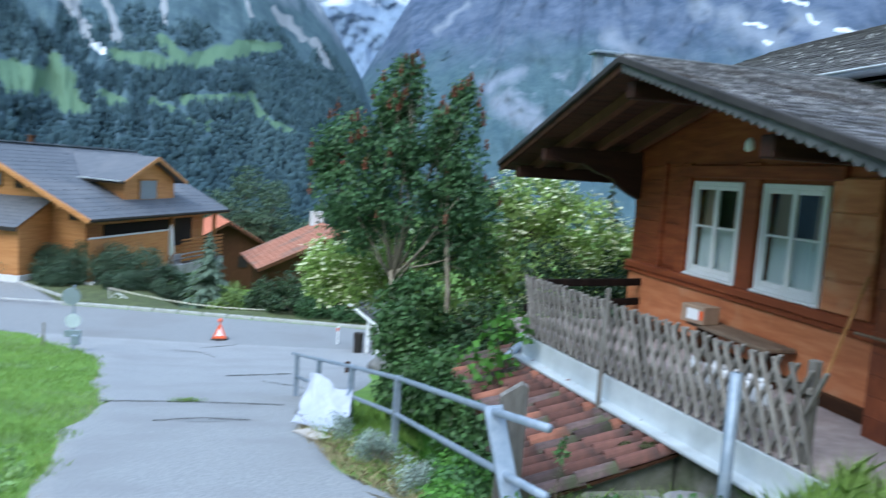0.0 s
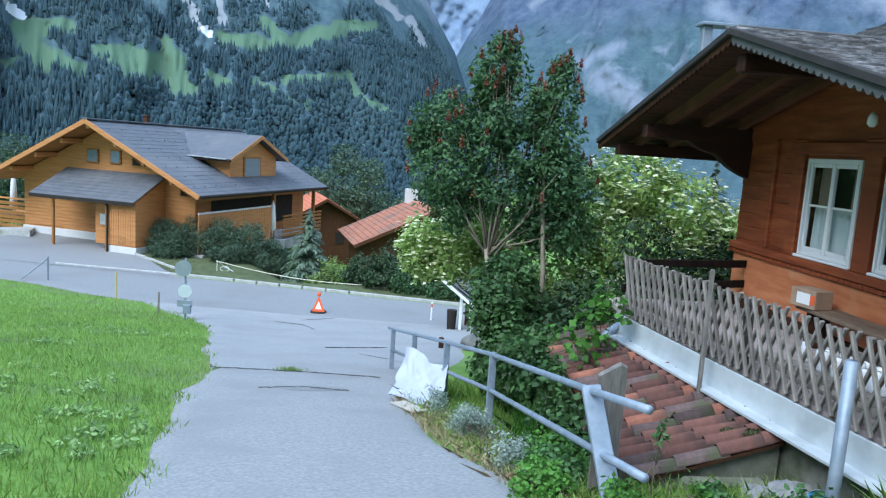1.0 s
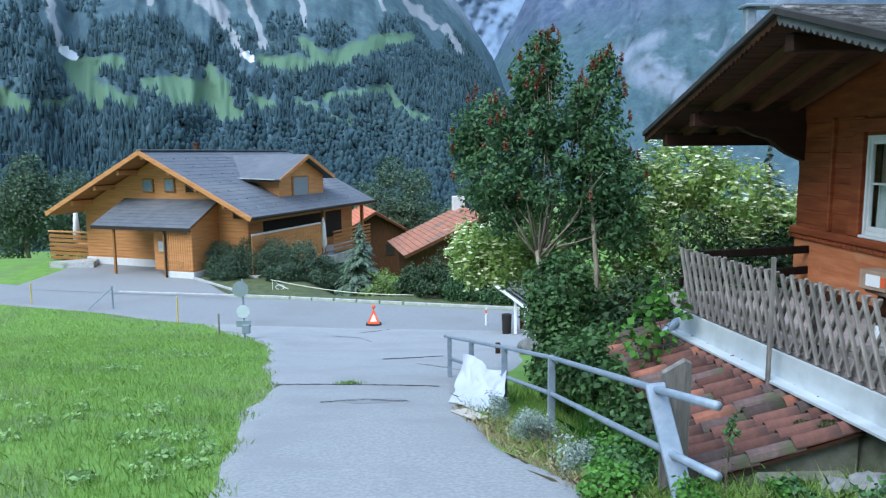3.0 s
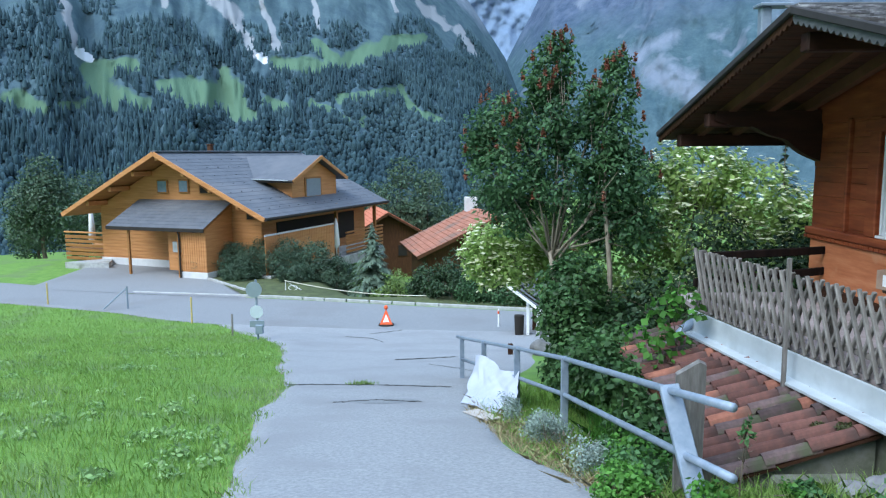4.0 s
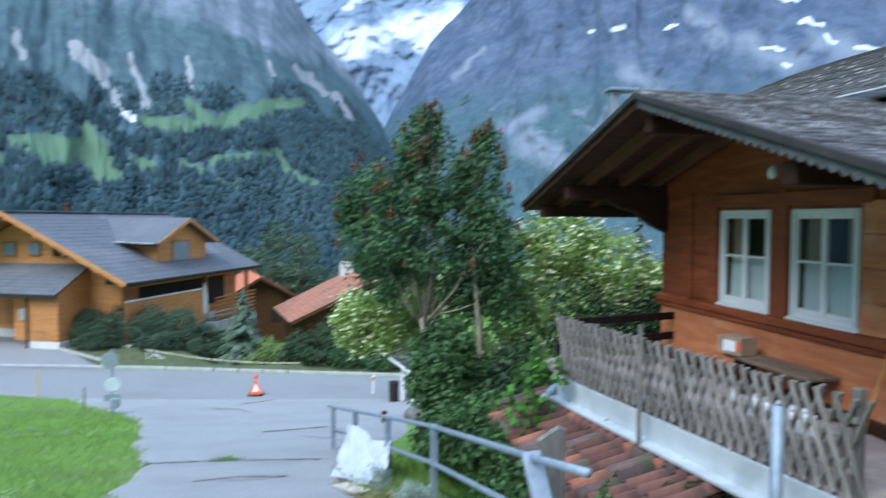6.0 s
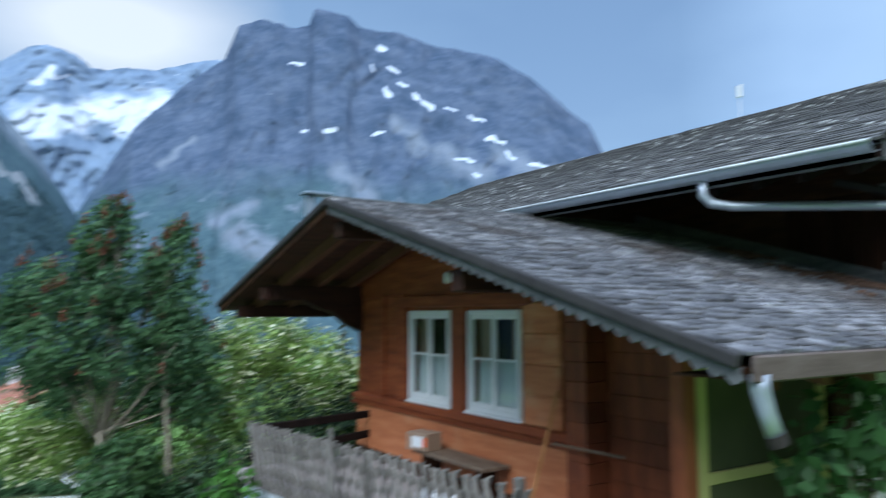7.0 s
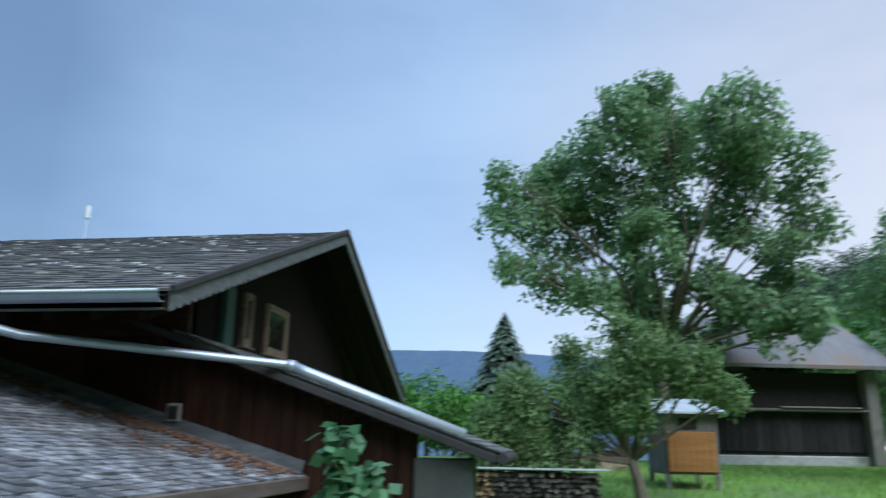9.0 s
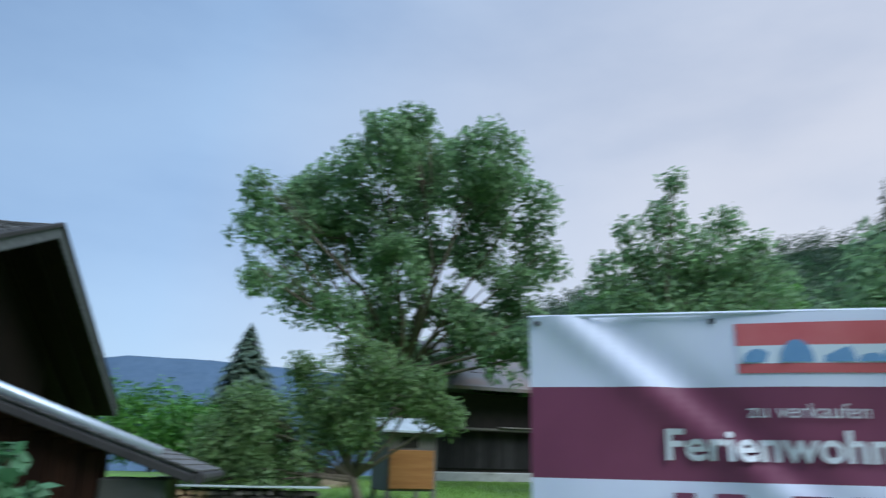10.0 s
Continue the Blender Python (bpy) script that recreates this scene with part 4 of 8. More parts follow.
# eave fascia and its spout
hpart("eave_board", Geo().box((VERGE_X + 0.03, EAVE_S[0] - 0.07, EAVE_S[1] - 0.1), (MAIN_X, EAVE_S[0] - 0.03, EAVE_S[1] + 0.034), 0.01), M_EAVE_BROWN, "weathered brown eave board")
hpart("eave_soffit", Geo().box((VERGE_X + 0.1, EAVE_S[0] - 0.02, EAVE_S[1] - 0.1), (MAIN_X, EAVE_S[0] + 0.5, EAVE_S[1] - 0.085)), M_WOOD_DARK)
spout = hpart("spout", Geo().tube([(3.5, 2.1, 1.42), (3.505, 2.1, 1.34), (3.53, 2.09, 1.24), (3.575, 2.07, 1.1)], [0.05, 0.05, 0.046, 0.046], 14), M_CHROME, "short bright zinc spout", smooth=True)
part("band", Geo().tube([(3.566, 2.073, 1.125), (3.585, 2.065, 1.075)], 0.052, 14), M_ROOM, spout, world=True)

# glazed porch front below the eave
FY = 2.95
hpart("post", Geo().box((3.98, FY, -0.3), (4.1, FY + 0.12, 1.62), 0.01), M_WOOD_RED)
screen = hpart("screen", Geo().box((4.14, FY + 0.02, -0.3), (4.24, FY + 0.09, 1.45), 0.01).box((4.24, FY + 0.02, 1.36), (5.6, FY + 0.09, 1.45), 0.01).box((5.5, FY + 0.02, -0.3), (5.6, FY + 0.09, 1.36), 0.01).box((4.24, FY + 0.02, 0.62), (5.5, FY + 0.09, 0.7), 0.008), M_OLIVE, "pale olive painted wooden screen")
part("panel", Geo().box((4.24, FY + 0.04, 0.7), (5.5, FY + 0.06, 1.36)), M_OLIVE_DARK, screen, world=True)
part("panel", Geo().box((4.24, FY + 0.04, -0.3), (5.5, FY + 0.06, 0.62)), M_OLIVE_DARK, screen, world=True)
hpart("porch_wall", Geo().box((5.62, FY + 0.1, -0.4), (MAIN_X, FY + 0.2, 0.2)).box((5.62, FY + 0.1, 1.25), (MAIN_X, FY + 0.2, 1.75)), M_WOOD_DARK)
for x0, w, n in ((6.0, 1.2, 4), (7.45, 0.7, 2)):
    window(house, (x0, FY, 0.2), 0, w, 1.05, n, M_RENDER, "white-framed porch glazing with narrow panes", rows=(0.36, 0.7), curtain=False)
hpart("post", Geo().box((7.22, FY, -0.3), (7.42, FY + 0.1, 1.4), 0.01), M_WOOD_DARK)
hpart("post", Geo().box((5.66, FY, -0.3), (5.95, FY + 0.08, 1.4), 0.01), M_WOOD_DARK)

# main house: long wall, gable wall, large roof
BR_X, BR_Z, BY0, BY1 = 11.5, 5.13, 2.75, 15.0
BL, BRT = (6.22, 3.07), (16.7, 2.84)
hpart("long_wall", Geo().prism([(MAIN_X, 0.95, -0.5), (MAIN_X, 0.95, 1.98), (MAIN_X, 3.6, 2.9), (MAIN_X, 3.6, 3.68), (MAIN_X, 14.6, 3.68), (MAIN_X, 14.6, -0.5)], (0.2, 0, 0)), M_WOOD_DARK, "dark brown boarded wall")
for k in range(24):
    y0 = 0.97 + k * 0.16
    zt = 1.72 + (y0 - 0.1) * 0.345 if y0 < 3.55 else 3.05
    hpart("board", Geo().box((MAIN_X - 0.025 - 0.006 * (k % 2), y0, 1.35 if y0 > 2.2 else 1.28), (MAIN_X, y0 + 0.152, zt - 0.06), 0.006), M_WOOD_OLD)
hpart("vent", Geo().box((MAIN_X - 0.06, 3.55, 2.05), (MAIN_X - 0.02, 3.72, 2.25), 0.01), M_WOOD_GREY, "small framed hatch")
# Near-black plate stands in for the hatch's unlit hole.
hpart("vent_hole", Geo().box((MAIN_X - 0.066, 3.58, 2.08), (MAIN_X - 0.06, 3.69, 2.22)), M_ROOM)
hpart("gable_wall", Geo().prism([(8.3, 3.6, -0.5), (14.7, 3.6, -0.5), (14.7, 3.6, 3.6), (11.5, 3.6, 5.0), (8.3, 3.6, 3.75)], (0, 0.2, 0)), M_NEAR_BLACK, "dark timber gable wall")
for x0, w in ((9.6, 0.28), (10.4, 0.85)):
    window(house, (x0, 3.53, 3.08), 0, w, 0.72, 1, M_WOOD_BENCH, "small weathered gable window", rows=(), curtain=False)
hpart("green_post", Geo().box((8.95, 3.5, 2.9), (9.2, 3.6, 3.75), 0.01), surface("green_paint", [(0.03, 0.07, 0.06), (0.05, 0.1, 0.085)], rough=0.6), "faded green shutter")
for (xe, ze) in (BL, BRT):
    big = hpart("roof", Geo().prism([(BR_X, BY0 + 0.02, BR_Z - 0.02), (xe, BY0 + 0.02, ze - 0.02), (xe, BY0 + 0.02, ze - 0.12), (BR_X, BY0 + 0.02, BR_Z - 0.12)], (0, BY1 - BY0, 0)), M_NEAR_BLACK, "large dark shingle roof slope dotted with lichen")
    s = 1 if xe > BR_X else -1
    if s < 0:
        roof_big = big
    L = math.hypot(xe - BR_X, ze - BR_Z)
    n = int(L / 0.14)
    vs, fs = [], []
    for k in range(n * 4 + 1):
        t = k / (n * 4)
        x, zz = BR_X + (xe - BR_X) * t, BR_Z + (ze - BR_Z) * t
        lo = zz - 0.13 - 0.04 * abs(math.sin(math.pi * k / 4))
        vs += [(x, BY0, lo), (x, BY0, zz + 0.02), (x, BY0 + 0.03, lo), (x, BY0 + 0.03, zz + 0.02)]
    for k in range(n * 4):
        a, b = 4 * k, 4 * k + 4
        fs += [(a, b, b + 1, a + 1), (a + 2, a + 3, b + 3, b + 2), (a, a + 2, b + 2, b), (a + 1, b + 1, b + 3, a + 3)]
    part("bargeboard", Geo().add(vs, fs), M_FASCIA, big, "grey bargeboard", world=True)
    part("verge_board", Geo().beam((BR_X, BY0 - 0.01, BR_Z + 0.05), (xe, BY0 - 0.01, ze + 0.04), 0.05, 0.07, bev=0.01), M_EAVE, big, world=True)
    for k in range(4):
        y = 3.1 + k * 0.16
        part("rafter", Geo().beam((BR_X, y + k * 0.3, BR_Z - 0.2), (xe - s * 0.2, y + k * 0.3, ze - 0.2 + 0.08), 0.1, 0.14), M_NEAR_BLACK, big, world=True)
# half-round gutter along the main eave, with its pipe led down over the lean-to
gut = Geo()
gv, gf = [], []
for i, y in enumerate((BY0 + 0.05, BY1)):
    for k in range(9):
        a = math.pi + math.pi * k / 8
        gv.append((BL[0] - 0.04 + 0.085 * math.cos(a), y, BL[1] + 0.0 + 0.085 * math.sin(a)))
    for k in range(8, -1, -1):
        a = math.pi + math.pi * k / 8
        gv.append((BL[0] - 0.04 + 0.078 * math.cos(a), y, BL[1] + 0.004 + 0.078 * math.sin(a)))
gf = [(k, (k + 1) % 18, (k + 1) % 18 + 18, k + 18) for k in range(18)] + [tuple(range(18)), tuple(reversed(range(18, 36)))]
gutter = hpart("gutter", gut.add(gv, gf), M_CHROME, "half-round bright zinc gutter")
part("rim", Geo().tube([(BL[0] - 0.13, BY0 + 0.05, BL[1] + 0.004), (BL[0] - 0.13, BY1, BL[1] + 0.004)], 0.014, 8), M_ZINC_SHEET, gutter, smooth=True, world=True)
for k in range(15):
    y = BY0 + 0.4 + 0.8 * k
    part("gutter_bracket", Geo().beam((BL[0] - 0.13, y, BL[1] + 0.016), (BL[0] + 0.05, y, BL[1] + 0.03), 0.03, 0.008), M_ZINC_SHEET, gutter, world=True)
hpart("eave_board", Geo().box((BL[0] + 0.0, BY0 + 0.05, BL[1] - 0.14), (BL[0] + 0.04, BY1, BL[1] + 0.0), 0.008), M_FASCIA)
pipe = hpart("downpipe", Geo().tube([(6.18, 4.42, 3.0), (6.18, 4.42, 2.86), (6.22, 4.36, 2.78), (6.35, 4.2, 2.74), (8.0, 2.3, 2.65), (8.02, 2.2, 2.63)], 0.045, 14), M_CHROME, "bright zinc downpipe led across to the lean-to", smooth=True)
part("pipe_end", Geo().tube([(8.0, 2.28, 2.64), (8.06, 2.1, 2.57), (8.1, 0.42, 1.95)], 0.06, 14), M_CHROME, pipe, smooth=True, world=True)
part("collar", Geo().tube([(7.99, 2.32, 2.645), (8.02, 2.24, 2.63)], 0.068, 14), M_CHROME, pipe, smooth=True, world=True)

# lean-to before the gable
LT0, LT1 = (3.65, 3.03), (0.08, 1.79)
lean = hpart("lean_to_roof", Geo().prism([(8.0, LT0[0], LT0[1]), (8.0, LT1[0], LT1[1]), (8.0, LT1[0], LT1[1] - 0.08), (8.0, LT0[0], LT0[1] - 0.1)], (2.2, 0, 0)), M_SHINGLE_DARK, "low dark lean-to roof")
for k in range(24):
    t0, t1 = k / 24, (k + 1.3) / 24
    p = lambda t, dz: (7.97, LT0[0] + (LT1[0] - LT0[0]) * t, LT0[1] + (LT1[1] - LT0[1]) * t + dz)
    part("shingle_course", Geo().prism([p(t0, 0.012), p(t1, 0.03), p(t1, 0.012), p(t0, 0.002)], (2.25, 0, 0)), M_SHINGLE_DARK, lean, world=True)
hpart("verge_board", Geo().beam((7.98, 4.1, 3.12), (7.98, 0.1, 1.72), 0.05, 0.08, bev=0.008), M_EAVE)
hpart("lean_to_gutter", Geo().tube([(7.95, 0.03, 1.73), (10.2, 0.03, 1.73)], 0.055, 10), M_EAVE, "dark lean-to gutter")
hpart("pier", Geo().box((8.12, 0.34, -0.4), (8.6, 0.95, 1.72), 0.02), surface("grey_render_coat", [(0.05, 0.055, 0.055), (0.075, 0.08, 0.08), (0.11, 0.115, 0.112)], scale=5, rough=0.9, bump=0.35, stain=(0.07, 0.07, 0.062), stain_scale=1.3), "grey concrete corner pier")
hpart("lean_to_front", Geo().box((8.6, 0.5, -0.4), (10.1, 0.7, 1.7)), M_WOOD_DARK)
window(house, (MAIN_X - 0.06, 2.58, 0.12), -90, 1.3, 1.1, 2, M_FRAME_GREY, "grey framed window in the dark wall", rows=(0.54,), curtain=False)
flue = thing("chimney", "grey sheet-metal flue with a flat cap on the wing's roof", "chimney", (3.98, 9.0, 2.4))
part("pipe", Geo().box((-0.06, -0.06, 0), (0.06, 0.06, 0.92), 0.01), M_ZINC, flue)
part("cap", Geo().box((-0.1, -0.12, 0.92), (0.3, 0.12, 0.96), 0.008), M_ZINC, flue)

# ---- terrace and its lattice fence ----
put("terrace", Geo().prism([(3.14, 8.75, -0.34), (3.78, 3.9, -0.34), (5.2, 3.1, -0.34), (8.2, 3.1, -0.34), (8.2, 9.5, -0.34), (3.2, 9.5, -0.34)], (0, 0, 0.06)), surface("terrace_paving", [(0.26, 0.22, 0.22), (0.33, 0.28, 0.28), (0.4, 0.35, 0.35)], scale=7, rough=0.9, bump=0.2, bump_scale=50), "pinkish grey terrace paving before the house", "terrace", kind="structure")
FA, FB = Vector((3.08, 8.62, -0.3)), Vector((3.74, 3.95, -0.3))
fdir = (FB - FA).normalized()
fout = Vector((fdir.y, -fdir.x, 0))
if fout.x > 0:
    fout = -fout
put("retaining_wall", Geo().prism([FA + Vector((0.04, 0, -0.02)), FB + Vector((0.04, 0, -0.02)), FB + Vector((0.24, 0, -0.02)), FA + Vector((0.24, 0, -0.02))], (0, 0, -2.2)), M_MOSSY, "mossy concrete terrace wall", "wall", kind="structure")
put("terrace_fascia", Geo().beam(FA + fout * 0.02 + Vector((0, 0, -0.13)), FB + fout * 0.02 + Vector((0, 0, -0.13)), 0.03, 0.26, bev=0.004).beam(FA + fout * 0.09 + Vector((0, 0, -0.262)), FB + fout * 0.09 + Vector((0, 0, -0.262)), 0.17, 0.03, bev=0.004), M_ZINC_SHEET, "pale zinc edging along the terrace", "edging", kind="structure")
fence = thing("lattice_fence", "weathered grey diagonal lattice fence along the terrace edge", "fence", FA)
fm = Matrix((fdir, -fout, UP)).transposed().to_4x4()
fence.matrix_basis = Matrix.Translation(FA) @ fm
FL = (FB - FA).length
lean_dx = 0.3
for layer, sgn in ((0, 1), (1, -1)):
    g = Geo().beam((0, 0, 0.02), (sgn * lean_dx, 0, 0.74), 0.026, 0.04, up=(0, 1, 0), bev=0.006)
    me = g.mesh("slat")
    me.materials.append(M_WOOD_GREY)
    n = int((FL - 0.1) / 0.13)
    rs = random.Random(5 + layer)
    for k in range(n):
        x = 0.05 + k * 0.13 - (0 if sgn > 0 else -lean_dx)
        if not -0.02 < x + (sgn * lean_dx if sgn > 0 else 0) < FL - 0.16:
            continue
        part("slat", me, M_WOOD_GREY, fence, m=pose(x, 0.014 - 0.028 * layer, rs.uniform(-0.015, 0.015), 0, rs.uniform(-1.5, 1.5), 0))
for zz in (0.2, 0.56):
    part("rail", Geo().beam((0, 0.045, zz), (FL - 0.34, 0.045, zz), 0.03, 0.05, bev=0.005), M_WOOD_GREY, fence)
for x, top in ((0.05, 0.72), (2.35, 0.7), (FL - 0.38, 0.78)):
    part("post", Geo().box((x - 0.035, 0.06, 0.0), (x + 0.035, 0.13, top), 0.006), M_WOOD_GREY, fence)
side = Geo().beam(FA + Vector((0.05, 0.1, 0.62)), (5.0, 9.2, 0.32), 0.05, 0.1, bev=0.01).beam(FA + Vector((0.05, 0.1, 0.3)), (5.0, 9.2, 0.05), 0.05, 0.1, bev=0.01)
put("terrace_rail", side, M_NEAR_BLACK, "dark timber rail closing the terrace end", "rail")
put("steel_post", Geo().box((3.18, 6.49, -0.72), (3.215, 6.53, 0.62), 0.004), M_WOOD_GREY, "grey upright stay beside the lattice fence", "post")
put("gutter_pipe", Geo().tube([(3.1, 8.55, -0.42), (2.95, 8.5, -0.52), (2.72, 8.4, -0.72)], 0.05, 12), M_ZINC, "short grey pipe at the terrace corner", "pipe", smooth=True)
put("steel_post", Geo().tube([(3.29, 4.53, -1.6), (3.29, 4.53, 0.33)], 0.046, 16), M_ZINC, "thick pale zinc tube post by the terrace corner", "post", smooth=True)

# ---- low shed with clay tiles under the terrace ----
shed = thing("tiled_shed", "low mossy shed roofed with old red clay tiles below the terrace", "shed", (2.8, 7.2, -1.6))
SX0, SX1, SZ0, SZ1, SY0, SY1 = 2.25, 3.5, -1.0, -0.62, 5.47, 9.25
spart = lambda name, geo, material, label="", parent=None: part(name, geo, material, parent or shed, label, world=True)
spart("wall", Geo().prism([(SX0 + 0.12, SY0 + 0.08, -2.2), (SX1, SY0 + 0.08, -2.2), (SX1, SY0 + 0.08, SZ1 - 0.06), (SX0 + 0.12, SY0 + 0.08, SZ0 - 0.04)], (0, SY1 - SY0 - 0.1, 0)), M_MOSSY, "mossy concrete shed wall")
spart("block", Geo().box((2.62, 5.36, -1.5), (3.33, 5.5, -0.98), 0.02), M_MOSSY)
FAR_Z = SZ0 + 0.53 * (SZ1 - SZ0) / (SX1 - SX0)
deck_ = spart("roof_deck", Geo().add([(SX0, SY0, SZ0 - 0.06), (SX1, SY0, SZ1 - 0.06), (SX1 - 0.53, SY1, SZ1 - 0.06), (SX0, SY1, FAR_Z - 0.06), (SX0, SY0, SZ0 - 0.03), (SX1, SY0, SZ1 - 0.03), (SX1 - 0.53, SY1, SZ1 - 0.03), (SX0, SY1, FAR_Z - 0.03)], [(3, 2, 1, 0), (4, 5, 6, 7), (0, 1, 5, 4), (1, 2, 6, 5), (2, 3, 7, 6), (3, 0, 4, 7)]), M_WOOD_DARK, "roof of overlapping clay tiles")
slope_s = math.atan2(SZ1 - SZ0, SX1 - SX0)
tl = 0.47
tile_meshes = []
for v in range(6):
    g = Geo()
    rs = random.Random(v)
    seg = 10
    vs = []
    for x in (0.0, tl):
        for k in range(seg + 1):
            u = k / seg
            y = (u - 0.5) * 0.18
            hgt = 0.075 * math.sin(math.pi * u / 0.66) ** 0.8 if u < 0.66 else -0.016 * math.sin(math.pi * (u - 0.66) / 0.34)
            vs.append((x, y * (1.0 if x == 0 else 0.93), hgt + (0.03 if x == 0 else 0.0) + rs.uniform(-0.003, 0.003)))
            vs.append((x, y * (1.0 if x == 0 else 0.93), hgt + (0.03 if x == 0 else 0.0) - 0.014))
    m2 = 2 * (seg + 1)
    fs = []
    for k in range(seg):
        a = 2 * k
        fs += [(a, a + 2, a + 2 + m2, a + m2), (a + 1, a + 1 + m2, a + 3 + m2, a + 3), (a, a + 1, a + 3, a + 2), (a + m2, a + 2 + m2, a + 3 + m2, a + 1 + m2)]
    fs += [(0, m2, m2 + 1, 1), (m2 - 2, m2 - 1, 2 * m2 - 1, 2 * m2 - 2)]
    me = g.add(vs, fs).mesh("tile")
    me.materials.append((M_TILE, M_TILE_GREY, M_TILE_ORANGE, M_TILE, M_TILE_GREY, M_TILE)[v])
    tile_meshes.append(me)
rs = random.Random(11)
cols_t = int((SY1 - SY0) / 0.165)
for c in range(cols_t):
    for r in range(4):
        d = r * 0.385 + rs.uniform(-0.015, 0.015) - 0.04
        if SX0 - (0.1 + c * 0.165) * 0.1413 + d < SX0 - 0.2:
            continue
        ob = part("tile", tile_meshes[rs.randrange(6)], M_TILE, deck_, world=True)
        ob.matrix_basis = pose(SX0 - (0.1 + c * 0.165) * 0.1413 + d * math.cos(slope_s), SY0 + 0.08 + c * 0.165, SZ0 + d * math.sin(slope_s) - 0.024 + rs.uniform(0, 0.01), 0, -math.degrees(slope_s) + rs.uniform(-1.5, 1.5), rs.uniform(-2.5, 2.5))

# ---- steel railing on the lane's edge ----
RAIL = [(0.5, 14.4), (0.82, 12.6), (1.18, 10.6), (1.5, 8.42), (1.68, 5.2)]
rtop = lambda x, y: -0.17 - 0.212 * (y - 5.2)
railing = thing("railing", "blue-grey galvanised steel railing along the lane", "railing", (1.4, 8.5, -1.9))
rp = lambda name, geo, smooth=False: part(name, geo, M_ZINC, railing, smooth=smooth, world=True)
for x, y in RAIL[:-1]:
    zt = rtop(x, y)
    rp("post", Geo().box((x - 0.045, y - 0.03, float(ground_z(x, y)) - 0.2), (x + 0.045, y + 0.03, zt + 0.03), 0.006))
x, y = RAIL[-1]
rp("post", Geo().beam((x + 0.1, y - 0.75, -1.15), (x, y, rtop(x, y) + 0.04), 0.05, 0.15, up=(1, 0, 0), bev=0.008))
top_line = [(x, y, rtop(x, y)) for x, y in RAIL] + [(1.72, 4.15, 0.07)]
rp("rail", Geo().tube([(0.42, 14.75, rtop(0.4, 14.7))] + top_line, 0.03, 12), True)
rp("rail", Geo().tube([(x + (0.02 if k > 3 else 0), y, z - 0.45) for k, (x, y, z) in enumerate(top_line)], 0.03, 12), True)
put("timber_post", Geo().prism([(1.74, 5.2, -1.5), (1.97, 5.25, -1.5), (1.98, 5.25, 0.0), (1.92, 5.23, 0.03), (1.74, 5.2, -0.06)], (0.02, 0.09, 0)), M_WOOD_GREY, "weathered grey timber plank post behind the railing", "post")

# ---- plants ----
def leaves(name, blobs, count, size, seed, squash=1.0, gap=0.35, freq=1.1, droop=0.25, shell=0.5, aspect=0.5, flat=0.0):
    """Many small pointed leaves in clumps about the blob centres (x, y, z, radius), with gaps."""
    rg = np.random.RandomState(seed)
    b = np.array(blobs, float)
    wgt = b[:, 3] ** 2
    pick = rg.choice(len(b), count * 2, p=wgt / wgt.sum())
    d = rg.normal(size=(count * 2, 3))
    d /= np.linalg.norm(d, axis=1)[:, None]
    r = shell + (1 - shell) * rg.rand(count * 2) ** 0.7
    lump = np.array([noise.noise(tuple(v * 2.3 + 5 * k)) for v, k in zip(d, pick)]) * 0.35
    P = b[pick, :3] + d * (b[pick, 3] * r * (1 + lump))[:, None] * np.array([1, 1, squash])
    keep = np.array([noise.noise(tuple(p * freq)) for p in P]) > -gap * 0.6 - 0.1
    P, d = P[keep][:count], d[keep][:count]
    n = len(P)
    nrm = d * 0.6 + rg.normal(size=(n, 3)) * 0.6 + np.array([0, 0, 0.5])
    nrm = nrm * (1 - flat) + np.array([0, 0, 1.0]) * flat
    nrm /= np.linalg.norm(nrm, axis=1)[:, None]
    ax = np.cross(nrm, rg.normal(size=(n, 3)))
    ax /= np.linalg.norm(ax, axis=1)[:, None]
    ax[:, 2] -= droop
    ax /= np.linalg.norm(ax, axis=1)[:, None]
    sd = np.cross(nrm, ax)
    sd /= np.linalg.norm(sd, axis=1)[:, None]
    s = (size * (0.6 + 0.8 * rg.rand(n)))[:, None]
    V = np.stack([P, P + ax * s * 0.45 + sd * s * aspect * 0.5, P + ax * s, P + ax * s * 0.45 - sd * s * aspect * 0.5], 1).reshape(-1, 3)
    i = np.arange(n)[:, None] * 4 + np.arange(4)[None, :]
    return fastmesh(name, V, i)


